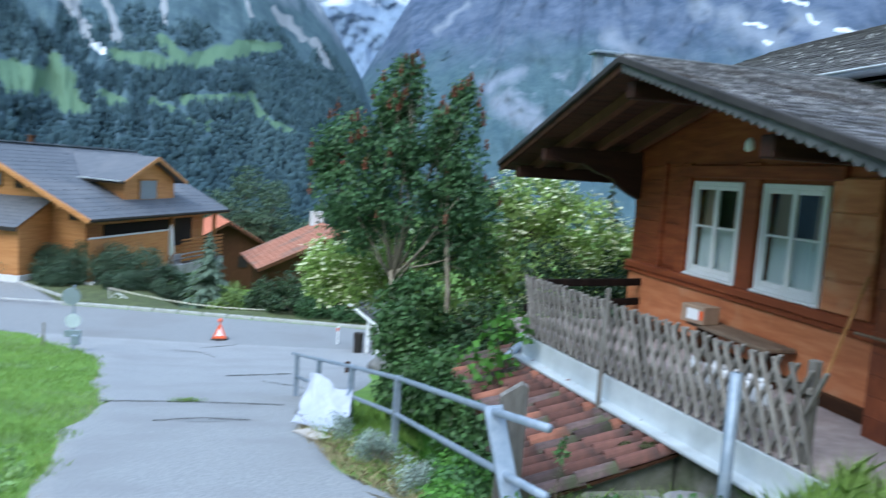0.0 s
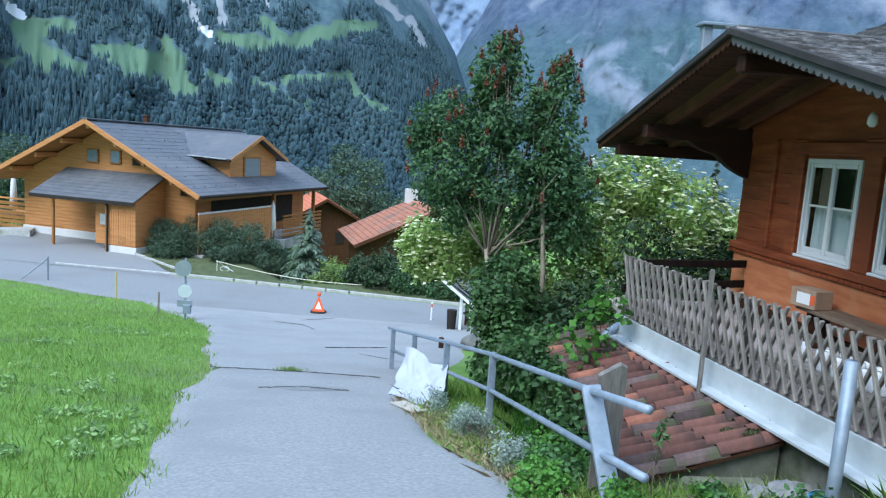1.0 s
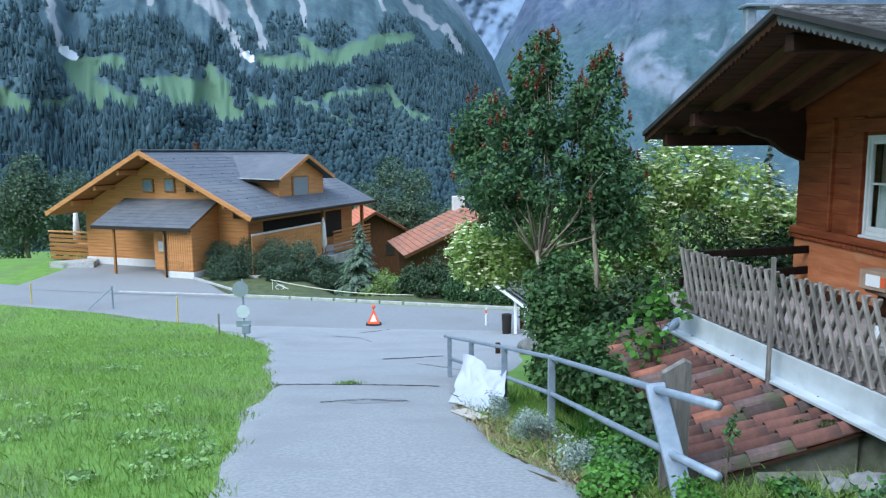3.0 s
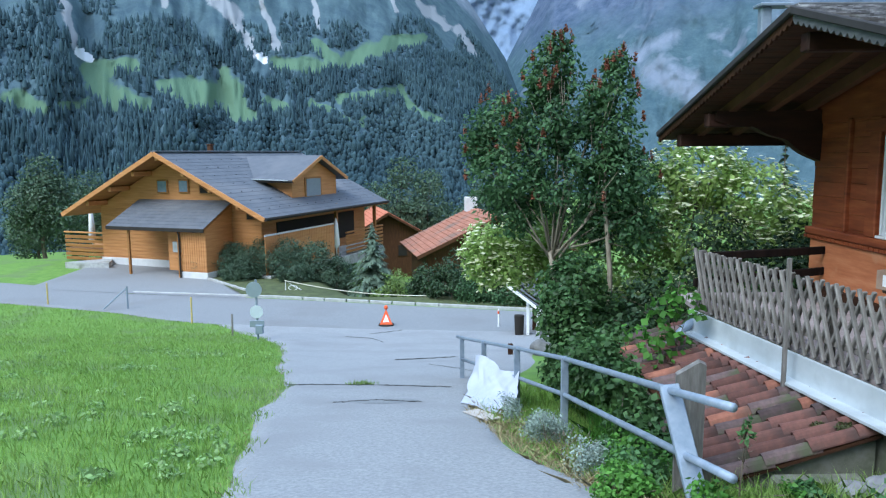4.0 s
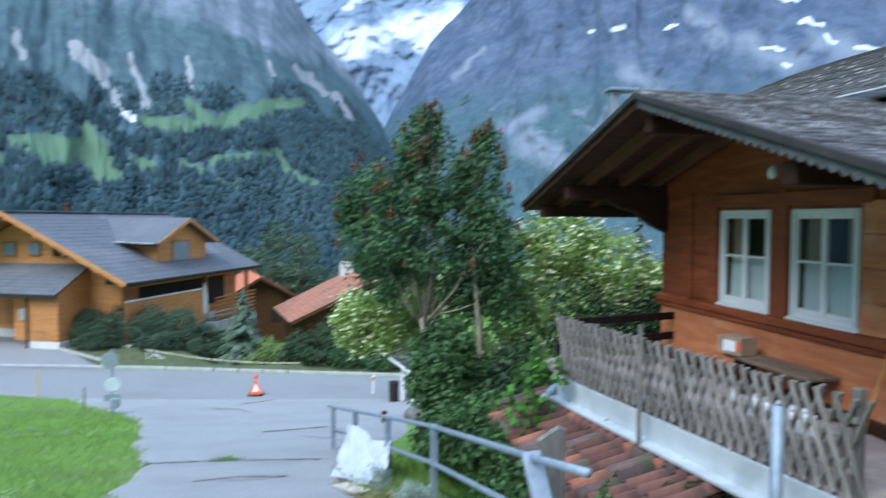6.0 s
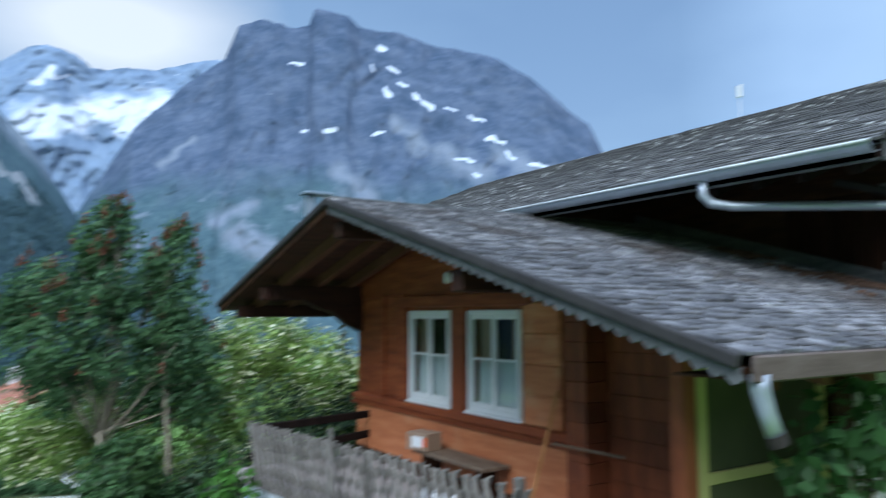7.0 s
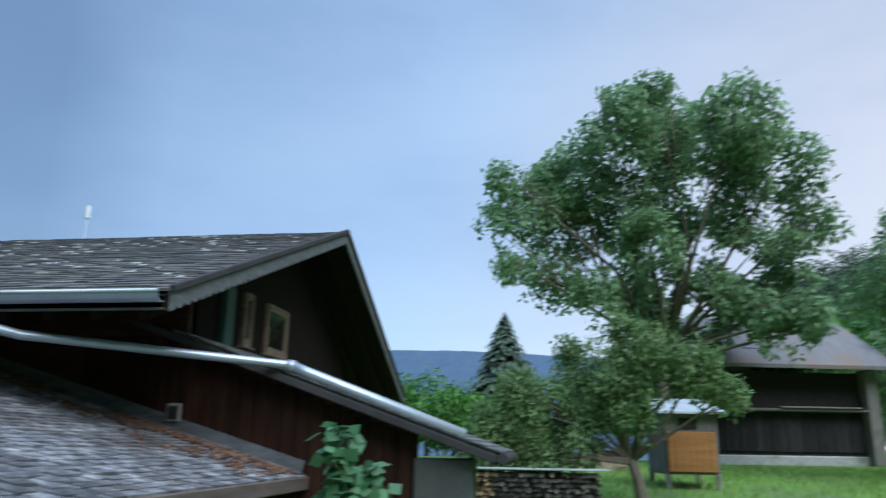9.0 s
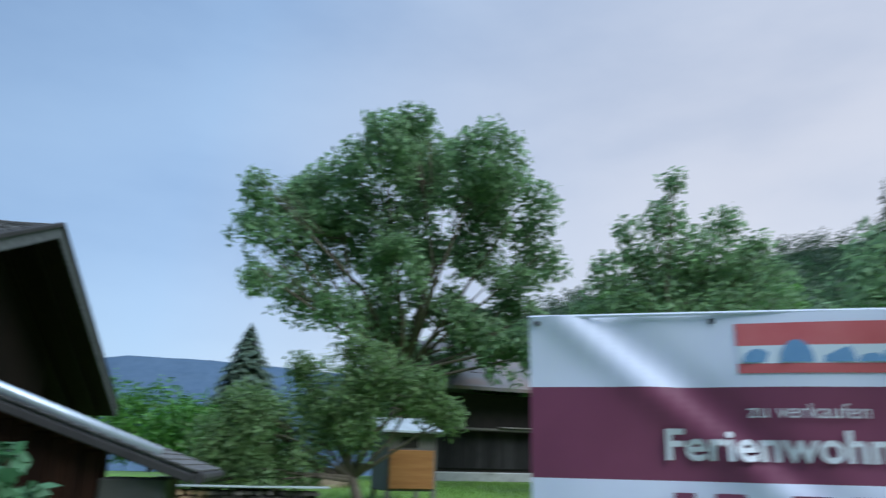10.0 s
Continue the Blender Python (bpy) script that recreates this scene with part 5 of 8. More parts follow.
def limbs(base, fork, blobs, r, seed, every=1, r_tip=0.015):
    """A tapered trunk to the fork and bent limbs on to the blobs."""
    rs = random.Random(seed)
    g = Geo()
    base, fork = Vector(base), Vector(fork)
    mid = (base + fork) / 2 + Vector((rs.uniform(-0.1, 0.1), rs.uniform(-0.1, 0.1), 0)) * (fork - base).length * 0.5
    g.tube([base - UP * 0.3, base, mid, fork], [r * 1.5, r * 1.15, r * 0.9, r * 0.75], 9)
    for b in blobs[::every]:
        c = Vector(b[:3])
        a = fork.lerp(base, rs.uniform(0, 0.12))
        m1 = a.lerp(c, 0.4) + Vector((rs.uniform(-1, 1), rs.uniform(-1, 1), rs.uniform(-0.2, 0.6))) * 0.12 * (c - a).length
        g.tube([a, m1, c, c + (c - m1).normalized() * b[3] * 0.45], [r * 0.5, r * 0.3, r * 0.12, r_tip * 0.3], 6)
        for k in range(4):
            q = c + Vector((rs.gauss(0, 1), rs.gauss(0, 1), rs.gauss(0.3, 0.8))).normalized() * b[3] * 0.85
            g.tube([m1.lerp(c, 0.6), (m1 + q) / 2 + Vector((0, 0, 0.08 * b[3])), q], [r * 0.2, r * 0.12, r_tip * 0.3], 4)
    return g


def tree(name, label, category, base, fork, blobs, count, size, leaf, r, seed, bark=None, extra=(), group="", **kw):
    t = thing(name, label, category, base, group=group)
    part("trunk", limbs(base, fork, blobs, r, seed), bark or M_BARK, t, smooth=True, world=True)
    part("crown", leaves("crown", blobs, count, size, seed, **kw), leaf, t, world=True)
    for nm, bl, cn, sz, mt in extra:
        part(nm, leaves(nm, bl, cn, sz, seed + 9, shell=0.92, gap=0.2, aspect=0.9, flat=0.75, droop=0.05), mt, t, world=True, kind="stuff")
    return t


def gz(x, y):
    return float(ground_z(x, y))


lane_blobs = [(2.05, 12.8, 3.0, 0.55), (3.0, 12.6, 2.6, 0.5), (1.2, 12.9, 2.05, 0.62), (2.2, 12.7, 2.2, 0.75), (2.95, 12.6, 1.9, 0.62), (1.25, 12.8, 1.2, 0.72), (2.2, 12.7, 1.2, 0.85), (3.15, 12.5, 1.1, 0.7), (1.35, 12.8, 0.55, 0.45), (2.8, 12.6, 0.35, 0.5), (2.1, 12.8, 3.45, 0.28), (3.1, 12.6, 3.1, 0.28), (0.75, 12.9, 1.75, 0.36), (3.4, 12.4, 0.3, 0.5), (1.9, 12.7, 2.75, 0.4)]
lane_tree = tree("tree", "tall dark-leaved shrub tree with reddish seed clusters beside the railing", "tree", (2.55, 12.2, gz(2.55, 12.2)), (1.95, 12.4, -0.1), lane_blobs, 21500, 0.1, M_LEAF, 0.055, 3, gap=0.26, shell=0.35, bark=M_BARK_PALE,
     freq=2.2)
sg_r = np.random.RandomState(44)
spikes = []
for k in range(95):
    b = lane_blobs[sg_r.choice([0, 1, 2, 2, 3, 4, 5, 7, 10, 11, 12, 12, 14])]
    d_ = sg_r.normal(size=3) * np.array([1, 1, 0.7]) + np.array([0, -0.5, 0.45])
    p = np.array(b[:3]) + d_ / np.linalg.norm(d_) * b[3] * sg_r.uniform(0.9, 1.15)
    spikes += [(p[0], p[1], p[2] + 0.035 * q, 0.035 - 0.006 * q) for q in range(5)]
part("seeding", leaves("seeding", spikes, 5200, 0.034, 45, gap=0.0, aspect=0.8, shell=0.2), M_BERRY, lane_tree, "upright red-brown seed spikes", world=True, kind="stuff")
put("stem", Geo().tube([(2.95, 12.1, -2.7), (2.93, 12.1, -0.4), (2.86, 12.3, 0.9), (2.9, 12.5, 2.0)], [0.06, 0.045, 0.035, 0.02], 8), M_BARK_PALE, "slim pale stem beside the shrub tree", "tree", smooth=True)
elder_blobs = [(4.85, 13.2, 1.3, 0.8), (5.6, 13.0, 0.75, 0.85), (4.0, 13.7, 0.8, 0.85), (5.0, 13.2, -0.1, 1.0), (3.7, 13.6, -0.5, 0.95), (5.9, 12.8, -0.4, 0.8), (4.5, 13.4, -1.2, 1.0), (3.2, 13.9, 0.2, 0.7), (6.5, 12.8, 0.2, 0.75), (6.6, 12.6, -0.6, 0.8), (7.2, 12.4, -0.2, 0.7)]
elder_low = [(1.0, 14.2, -0.2, 0.55), (0.95, 14.1, -0.6, 0.45), (1.6, 14.0, -0.5, 0.6), (2.6, 14.0, -0.8, 0.7), (1.9, 14.1, 0.1, 0.7), (3.0, 13.9, -1.2, 0.7)]
tree("tree", "bright green elder in full cream blossom behind the terrace", "tree", (4.6, 13.4, gz(4.6, 13.4)), (4.6, 13.4, -1.4), elder_blobs, 19000, 0.12, M_LEAF_ELDER, 0.08, 6, extra=[("blossom", elder_blobs, 6500, 0.1, M_BLOSSOM)], squash=0.9)
tree("tree", "lower elder bush with cream blossom beside the shrub tree", "tree", (2.8, 14.2, gz(2.8, 14.2)), (2.7, 14.1, -1.7), elder_low, 9000, 0.11, M_LEAF_ELDER, 0.06, 7, extra=[("blossom", elder_low, 1500, 0.09, M_BLOSSOM)], squash=0.9)
low_blobs = [(2.0, 9.5, -1.25, 0.55), (1.95, 10.2, -1.55, 0.5), (2.3, 10.9, -1.2, 0.7), (2.8, 11.6, -1.6, 0.8), (2.3, 11.4, -1.8, 0.6), (1.9, 8.9, -1.1, 0.36), (1.75, 9.9, -0.6, 0.42), (2.0, 10.6, -0.35, 0.5), (2.0, 8.6, -0.98, 0.3), (2.0, 7.9, -1.1, 0.3), (1.98, 7.2, -1.25, 0.26), (2.2, 9.0, -0.8, 0.26), (1.85, 8.2, -0.85, 0.32), (1.9, 7.5, -0.85, 0.3), (1.95, 6.8, -0.95, 0.25), (1.97, 6.25, -1.05, 0.2)]
tree("shrub", "dense dark green bramble shrub behind the railing", "shrub", (2.3, 10.4, gz(2.3, 10.4)), (2.3, 10.4, -1.9), low_blobs, 24000, 0.08, leafy("bramble_leaf", [(0.03, 0.075, 0.026), (0.055, 0.125, 0.04), (0.1, 0.2, 0.065)], island=0.5), 0.03, 8, aspect=0.7)
# Dark leaves fill a hollow: its shade put into the leaf colour.
back_blobs = [(2.75, 10.0, -1.1, 0.55), (3.3, 10.6, -0.9, 0.75), (4.2, 11.2, -0.9, 0.9), (5.2, 11.0, -0.6, 0.9), (3.5, 11.6, -1.4, 0.9), (6.0, 11.2, -0.3, 0.9), (4.6, 11.8, 0.0, 0.7)]
tree("shrub", "shrub between terrace and elder, dark leaves painting a shaded hollow", "shrub", (4.4, 11.3, gz(4.4, 11.3)), (4.4, 11.3, -1.8), back_blobs, 11000, 0.1, M_LEAF_DARK, 0.04, 9)
M_LEAF_MAPLE = leafy("maple_leaf", [(0.04, 0.11, 0.04), (0.07, 0.17, 0.06), (0.11, 0.24, 0.085)])
tree("sapling", "young maple sprig with broad bright leaves by the fence end", "plant", (2.75, 8.2, gz(2.75, 8.2)), (2.72, 8.05, -0.5), [(2.72, 8.0, 0.0, 0.2), (2.55, 8.0, -0.17, 0.2), (2.85, 8.05, -0.15, 0.18), (2.6, 7.9, -0.5, 0.22), (2.35, 7.9, -0.68, 0.25), (2.2, 7.9, -0.5, 0.2)], 240, 0.095, M_LEAF_LIGHT, 0.012, 10, aspect=0.95, gap=0.0)
tree("sapling", "thin leafy weed standing before the tiled shed", "plant", (2.2, 5.1, gz(2.2, 5.1)), (2.22, 5.1, -0.7), [(2.24, 5.1, -0.38, 0.03), (2.23, 5.1, -0.48, 0.045), (2.24, 5.1, -0.6, 0.06), (2.22, 5.1, -0.72, 0.065), (2.23, 5.1, -0.85, 0.07)], 190, 0.055, M_LEAF_MAPLE, 0.008, 11, gap=0.0)

# climbing plant on the porch and a broad-leaved sapling by the dark wall
tree("climber", "leafy green climber hanging from the porch eave", "plant", (4.9, 2.5, gz(4.9, 2.5)), (4.9, 2.5, 0.3), [(4.75, 2.55, 0.7, 0.22), (5.0, 2.5, 1.05, 0.3), (5.35, 2.5, 0.75, 0.3), (5.0, 2.5, 0.3, 0.35), (5.5, 2.5, 1.1, 0.18), (4.8, 2.5, 0.1, 0.35)], 520, 0.12, M_LEAF_MAPLE, 0.02, 12, aspect=0.8)
tree("sapling", "broad-leaved green sapling before the dark lean-to wall", "plant", (6.4, 1.15, gz(6.4, 1.15)), (6.35, 1.15, 1.1), [(6.28, 1.22, 1.85, 0.16), (6.2, 1.2, 1.66, 0.14), (6.4, 1.05, 1.5, 0.22), (6.3, 1.15, 1.3, 0.26), (6.55, 0.95, 1.35, 0.18), (6.2, 1.35, 1.25, 0.2), (6.4, 1.1, 1.0, 0.28), (6.5, 1.0, 0.7, 0.3)], 620, 0.13, leafy("broad_leaf", [(0.06, 0.16, 0.075), (0.1, 0.24, 0.115), (0.15, 0.31, 0.16)]), 0.018, 13, aspect=0.85, gap=0.0)

# verge plants at the railing's foot
for k, (x, y, r) in enumerate(((1.1, 7.35, 0.26), (1.28, 6.6, 0.32), (0.95, 8.2, 0.2), (0.84, 9.2, 0.24), (1.2, 6.95, 0.24), (1.12, 7.75, 0.22), (1.22, 6.2, 0.24))):
    tree("cushion_plant", "silvery grey cushion plant at the lane's edge", "plant", (x, y, gz(x, y)), (x, y, gz(x, y) + 0.08), [(x, y, gz(x, y) + 0.17, r), (x + 0.1, y + 0.1, gz(x, y) + 0.14, r * 0.7)], 1900, 0.028, M_SILVER, 0.01, 20 + k, group="silvery cushion plants", gap=0.0)
for k, (x, y, r) in enumerate(((1.75, 6.2, 0.28), (1.55, 5.6, 0.26), (1.9, 5.75, 0.24), (1.5, 6.75, 0.2), (2.3, 4.95, 0.22), (2.62, 4.95, 0.1), (1.35, 5.2, 0.22), (3.0, 4.3, 0.25), (1.75, 4.6, 0.2))):
    tree("weed", "bushy green nettle clump on the bank", "plant", (x, y, gz(x, y)), (x, y, gz(x, y) + 0.1), [(x, y, gz(x, y) + 0.15, r), (x + 0.12, y - 0.1, gz(x, y) + 0.1, r * 0.8)], 1500, 0.045, M_LEAF_MAPLE if k % 2 else M_LEAF_LIGHT, 0.008, 30 + k, group="green weeds on the bank", gap=0.0, aspect=0.7)


def blades(name, pts, height, width, material, label, category, seed, lean=0.35):
    rg = np.random.RandomState(seed)
    n = len(pts)
    a = rg.rand(n) * 2 * math.pi
    h = height * (0.5 + rg.rand(n))
    side = np.stack([np.cos(a), np.sin(a), 0 * a], -1) * width
    tip = np.stack([rg.normal(size=n) * lean * h, rg.normal(size=n) * lean * h, h], -1)
    mid = tip * np.array([0.35, 0.35, 0.6])
    V = np.stack([pts - side, pts + side, pts + mid + side * 0.7, pts + tip, pts + mid - side * 0.7], 1).reshape(-1, 3)
    me = fastmesh(name, V, np.arange(n)[:, None] * 5 + np.arange(5)[None, :])
    return put(name, me, material, label, category, kind="stuff")


def scatter(n, xr, yr, seed, inside, near=None):
    rg = np.random.RandomState(seed)
    x, y = rg.uniform(*xr, n), yr[0] + (yr[1] - yr[0]) * rg.rand(n) ** 1.7
    ok = inside(x, y)
    x, y = x[ok], y[ok]
    return np.stack([x, y, ground_z(x, y) - 0.01], -1)


lane_left = lambda y: np.interp(y, [-14, 0, 5.7, 10, 13.6, 17.8, 21.4, 25.4, 29], [0.6, -0.9, -1.84, -2.65, -3.0, -4.0, -4.75, -6.6, -9.0])
lane_right = lambda y: np.interp(y, [-14, 0, 4, 5.6, 7.7, 10, 13, 16.5, 22, 26], [5, 2.4, 1.6, 1.2, 0.78, 0.42, 0.75, 2.2, 3.1, 4.6])
road_near = lambda x: np.interp(x, [-70, -20.9, -14.3, -10.3, -6.5, 0], [34, 34.2, 31.6, 29.3, 27.4, 26.3])
meadow_pts = scatter(205000, (-24, -1.2), (3.2, 34), 5, lambda x, y: (x < lane_left(y) + 0.12 - 0.15 * np.sin(y * 3.1)) & (y < road_near(x) - 0.1) & (x > -1.1 * y - 1))
blades("meadow_grass", meadow_pts, 0.1, 0.0052, M_BLADE, "lush bright green meadow grass beside the lane", "grass", 6)
bank = scatter(16000, (0.6, 3.3), (3.4, 13), 8, lambda x, y: (x > lane_right(y) + 0.1) & ((x < 2.2) | (y < 5.3)))
blades("bank_grass", bank, 0.13, 0.006, M_BLADE, "rough green grass on the bank below the railing", "grass", 9)
corner = scatter(15000, (1.6, 4.0), (2.6, 5.45), 28, lambda x, y: x > lane_right(y) + 0.15)
blades("shed_grass", corner, 0.16, 0.005, M_BLADE, "tall loose grass before the tiled shed", "grass", 29, lean=0.5)
dry = scatter(10000, (0.4, 1.9), (4.8, 11), 12, lambda x, y: (x > lane_right(y) - 0.08) & (x < lane_right(y) + 0.55))
blades("dry_grass", dry, 0.1, 0.004, M_DRYGRASS, "straw-coloured dry grass along the asphalt edge", "grass", 13, lean=0.9)
dry2 = scatter(9000, (-6, -1), (4, 22), 14, lambda x, y: np.abs(x - lane_left(y) - 0.05) < 0.12)
blades("dry_grass", dry2, 0.05, 0.004, M_DRYGRASS, "thin dry grass along the meadow's edge", "grass", 15, lean=0.9)
tuft = [(1.95 + 0.16 * a, 7.4 + 0.2 * b, 0) for a in np.random.RandomState(3).normal(size=40) for b in np.random.RandomState(4).normal(size=18)]
tuft = np.array([(x, y, gz(x, y)) for x, y, _ in tuft])
blades("grass_tuft", tuft, 0.42, 0.006, M_LEAF_LIGHT, "tall arching grass tuft behind the railing", "grass", 16, lean=0.4)
herb_rg = np.random.RandomState(21)
herbs = []
while len(herbs) < 280:
    x, y = herb_rg.uniform(-13, -1.6), herb_rg.uniform(4, 20)
    if x < lane_left(y) - 0.15 and noise.noise((x * 0.35, y * 0.35, 9.0)) > 0.0:
        herbs.append((x, y, gz(x, y) + 0.05, herb_rg.uniform(0.08, 0.2)))
put("meadow_herbs", leaves("meadow_herbs", herbs, 12000, 0.065, 22, squash=0.5, gap=0.0, aspect=0.55), leafy("herb_leaf", [(0.19, 0.32, 0.12), (0.26, 0.41, 0.16), (0.34, 0.49, 0.22)]), "broad-leaved herbs among the meadow grass", "herbs", kind="stuff")
lawn = scatter(26000, (9, 30), (-14, 2.4), 18, lambda x, y: (x > 10) | (y < 0))
blades("lawn_grass", lawn, 0.12, 0.012, M_BLADE, "mown green grass round the barn", "grass", 19)

# ---- the new pine chalet across the road ----
chalet = thing("chalet", "new honey-coloured pine chalet with a slate-grey roof and a dormer", "house", (-22.62, 44.44, -5.0), -21.9)
cp = lambda name, geo, material, label="", parent=None, smooth=False: part(name, geo, material, parent or chalet, label, smooth)
CW, CR, CE, CD = 14.6, 6.84, 3.22, 15.3
cz = lambda x: CE + (CR - CE) * (1 - abs(x - CW / 2) / (CW / 2))
cp("gable_wall", Geo().prism([(1.4, 1.6, 0), (13.2, 1.6, 0), (13.2, 1.6, cz(13.2) - 0.25), (7.3, 1.6, CR - 0.25), (1.4, 1.6, cz(1.4) - 0.25)], (0, 0.3, 0)), M_PINE, "honey-coloured pine gable wall")
cp("side_wall", Geo().box((12.9, 1.9, 0), (13.2, 14.0, cz(13.2) - 0.2)), M_PINE)
cp("side_wall", Geo().box((1.4, 1.9, 0), (1.7, 14.0, cz(1.4) - 0.2)), M_PINE)
cp("rear_wall", Geo().prism([(1.4, 14.0, 0), (13.2, 14.0, 0), (13.2, 14.0, cz(13.2) - 0.25), (7.3, 14.0, CR - 0.25), (1.4, 14.0, cz(1.4) - 0.25)], (0, 0.3, 0)), M_PINE)
for k in range(15):
    z0 = 0.5 + 0.2 * k
    cp("log", Geo().box((1.38, 1.56, z0), (13.22, 1.6, z0 + 0.185), 0.012), M_PINE)
for k in range(13):
    z0 = 0.5 + 0.2 * k
    cp("log", Geo().box((13.2, 1.6, z0), (13.24, 13.8, z0 + 0.185), 0.012), M_PINE)
cp("plinth", Geo().box((1.3, 1.5, -0.3), (13.3, 14.1, 0.42), 0.02), M_RENDER, "pale plastered plinth")
for x0, w, z0, h in ((5.96, 0.8, 4.45, 0.8), (7.56, 0.75, 4.48, 0.8)):
    wn_ = cp("window", Geo().box((x0, 1.5, z0), (x0 + w, 1.6, z0 + h), 0.02), M_PINE_DARK, "small square attic window")
    part("pane", Geo().box((x0 + 0.08, 1.485, z0 + 0.08), (x0 + w - 0.08, 1.5, z0 + h - 0.08)), surface("dusk_glass", [(0.12, 0.17, 0.24), (0.18, 0.24, 0.32)], rough=0.12, bump=0.0, spec=0.6), wn_)
for tri_loop in ([(9.05, 1.5, 4.45), (9.05, 1.5, 5.0), (9.95, 1.5, 4.45)], [(12.25, 1.5, 3.0), (12.25, 1.5, 3.45), (13.0, 1.5, 3.0)]):
    tw = cp("window", Geo().prism(tri_loop, (0, 0.1, 0)), M_PINE_DARK, "small triangular gable window")
    mid_ = Vector(tri_loop[0]).lerp((Vector(tri_loop[1]) + Vector(tri_loop[2])) / 2, 0.6)
    part("pane", Geo().prism([mid_ + (Vector(q) - mid_) * 0.72 + Vector((0, -0.012, 0)) for q in tri_loop], (0, 0.012, 0)), M_ROOM, tw)
for xe in (0.0, CW):
    s = 1 if xe > 1 else -1
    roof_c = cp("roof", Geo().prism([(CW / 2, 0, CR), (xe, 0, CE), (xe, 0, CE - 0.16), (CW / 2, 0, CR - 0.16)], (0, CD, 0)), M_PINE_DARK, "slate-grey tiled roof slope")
    n = 19
    for k in range(n):
        t0, t1 = k / n, (k + 1.18) / n
        q = lambda t, dz: (CW / 2 + (xe - CW / 2) * t, -0.08, CR + (CE - CR) * t + dz)
        part("slate_course", Geo().prism([q(t0, 0.02), q(t1, 0.036), q(t1, 0.022), q(t0, 0.0)], (0, CD + 0.16, 0)), M_SLATE, roof_c)
    part("bargeboard", Geo().beam((CW / 2, -0.1, CR - 0.06), (xe, -0.1, CE - 0.06), 0.06, 0.26, bev=0.01), M_PINE, roof_c, "bright pine bargeboard")
    part("eave_gutter", Geo().tube([(xe + s * 0.06, -0.1, CE - 0.02), (xe + s * 0.06, CD + 0.1, CE - 0.02)], 0.09, 8), M_ROOM, roof_c)
    for k in range(4):
        x = CW / 2 + s * (1.8 * k + 0.0)
        if abs(x - CW / 2) < 6.6 and not (k == 0 and s < 0):
            part("purlin", Geo().box((x - 0.11, 0.1, cz(x) - 0.46), (x + 0.11, 1.6, cz(x) - 0.18), 0.02), M_PINE, roof_c)
    for a in range(7):
        for k in range(15):
            t = 0.14 + a * 0.125
            if s > 0:
                p0 = Vector((CW / 2 + (xe - CW / 2) * t, 0.6 + k * 1.0 + 0.5 * (a % 2), CR + (CE - CR) * t + 0.06))
                ob = part("snow_guard", SNOW_GUARD if a + k else Geo().box((-0.02, -0.03, 0), (0.02, 0.03, 0.025)), M_ROOM, roof_c, m=Matrix.Translation(p0))
                SNOW_GUARD = ob.data
cp("ridge_cap", Geo().beam((CW / 2, -0.1, CR + 0.08), (CW / 2, CD + 0.1, CR + 0.08), 0.36, 0.08, bev=0.02), M_SLATE)
chim = cp("chimney", Geo().box((5.35, 7.0, 5.6), (5.65, 7.3, 7.35), 0.02), M_WOOD_BOARD)
cp("chimney_cap", Geo().box((5.3, 6.95, 7.35), (5.7, 7.35, 7.42), 0.02), M_WOOD_BOARD, parent=chim)
# dormer
dm = cp("dormer", Geo().prism([(13.0, 5.2, 3.5), (13.0, 10.6, 3.5), (13.0, 10.6, 5.25), (13.0, 7.9, 6.35), (13.0, 5.2, 5.25)], (-3.2, 0, 0)), M_PINE, "pine-clad roof dormer")
for ye in (4.5, 11.3):
    part("dormer_roof", Geo().prism([(13.5, 7.9, 6.62), (13.5, ye, 5.15), (13.5, ye, 5.0), (13.5, 7.9, 6.47)], (-6.1, 0, 0)), M_SLATE, dm)
    part("dormer_bargeboard", Geo().beam((13.53, 7.9, 6.5), (13.53, ye, 5.04), 0.05, 0.22, bev=0.01), M_PINE, dm)
    part("dormer_gutter", Geo().tube([(13.5, ye, 5.05), (8.6, ye, 5.05)], 0.07, 6), M_ROOM, dm)
part("dormer_window", Geo().box((13.0, 6.6, 3.95), (13.06, 8.6, 5.25), 0.02), M_PINE_DARK, dm)
part("shutter", Geo().box((13.05, 6.75, 4.05), (13.08, 8.45, 5.15)), surface("grey_roller", [(0.2, 0.24, 0.28), (0.26, 0.3, 0.34)], scale=3, stretch=(1, 1, 8), rough=0.4), dm, "grey roller shutter")
part("flashing", Geo().beam((7.5, 4.42, 5.3), (13.2, 4.42, 5.12), 0.12, 0.05).beam((7.35, 4.5, 6.75), (7.55, 4.5, 5.3), 0.1, 0.05), M_ZINC_SHEET, dm)
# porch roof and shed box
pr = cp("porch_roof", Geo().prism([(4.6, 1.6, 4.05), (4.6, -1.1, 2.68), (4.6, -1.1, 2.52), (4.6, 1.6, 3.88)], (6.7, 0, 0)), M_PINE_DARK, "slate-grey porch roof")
for k in range(9):
    t0, t1 = k / 9, (k + 1.15) / 9
    q = lambda t, dz: (4.52, 1.6 - 2.7 * t, 4.06 - 1.37 * t + dz)
    part("slate_course", Geo().prism([q(t0, 0.02), q(t1, 0.05), q(t1, 0.02), q(t0, 0.0)], (6.85, 0, 0)), M_SLATE, pr)
part("eave_board", Geo().box((4.5, -1.16, 2.5), (11.4, -1.1, 2.7), 0.01), M_ROOM, pr)
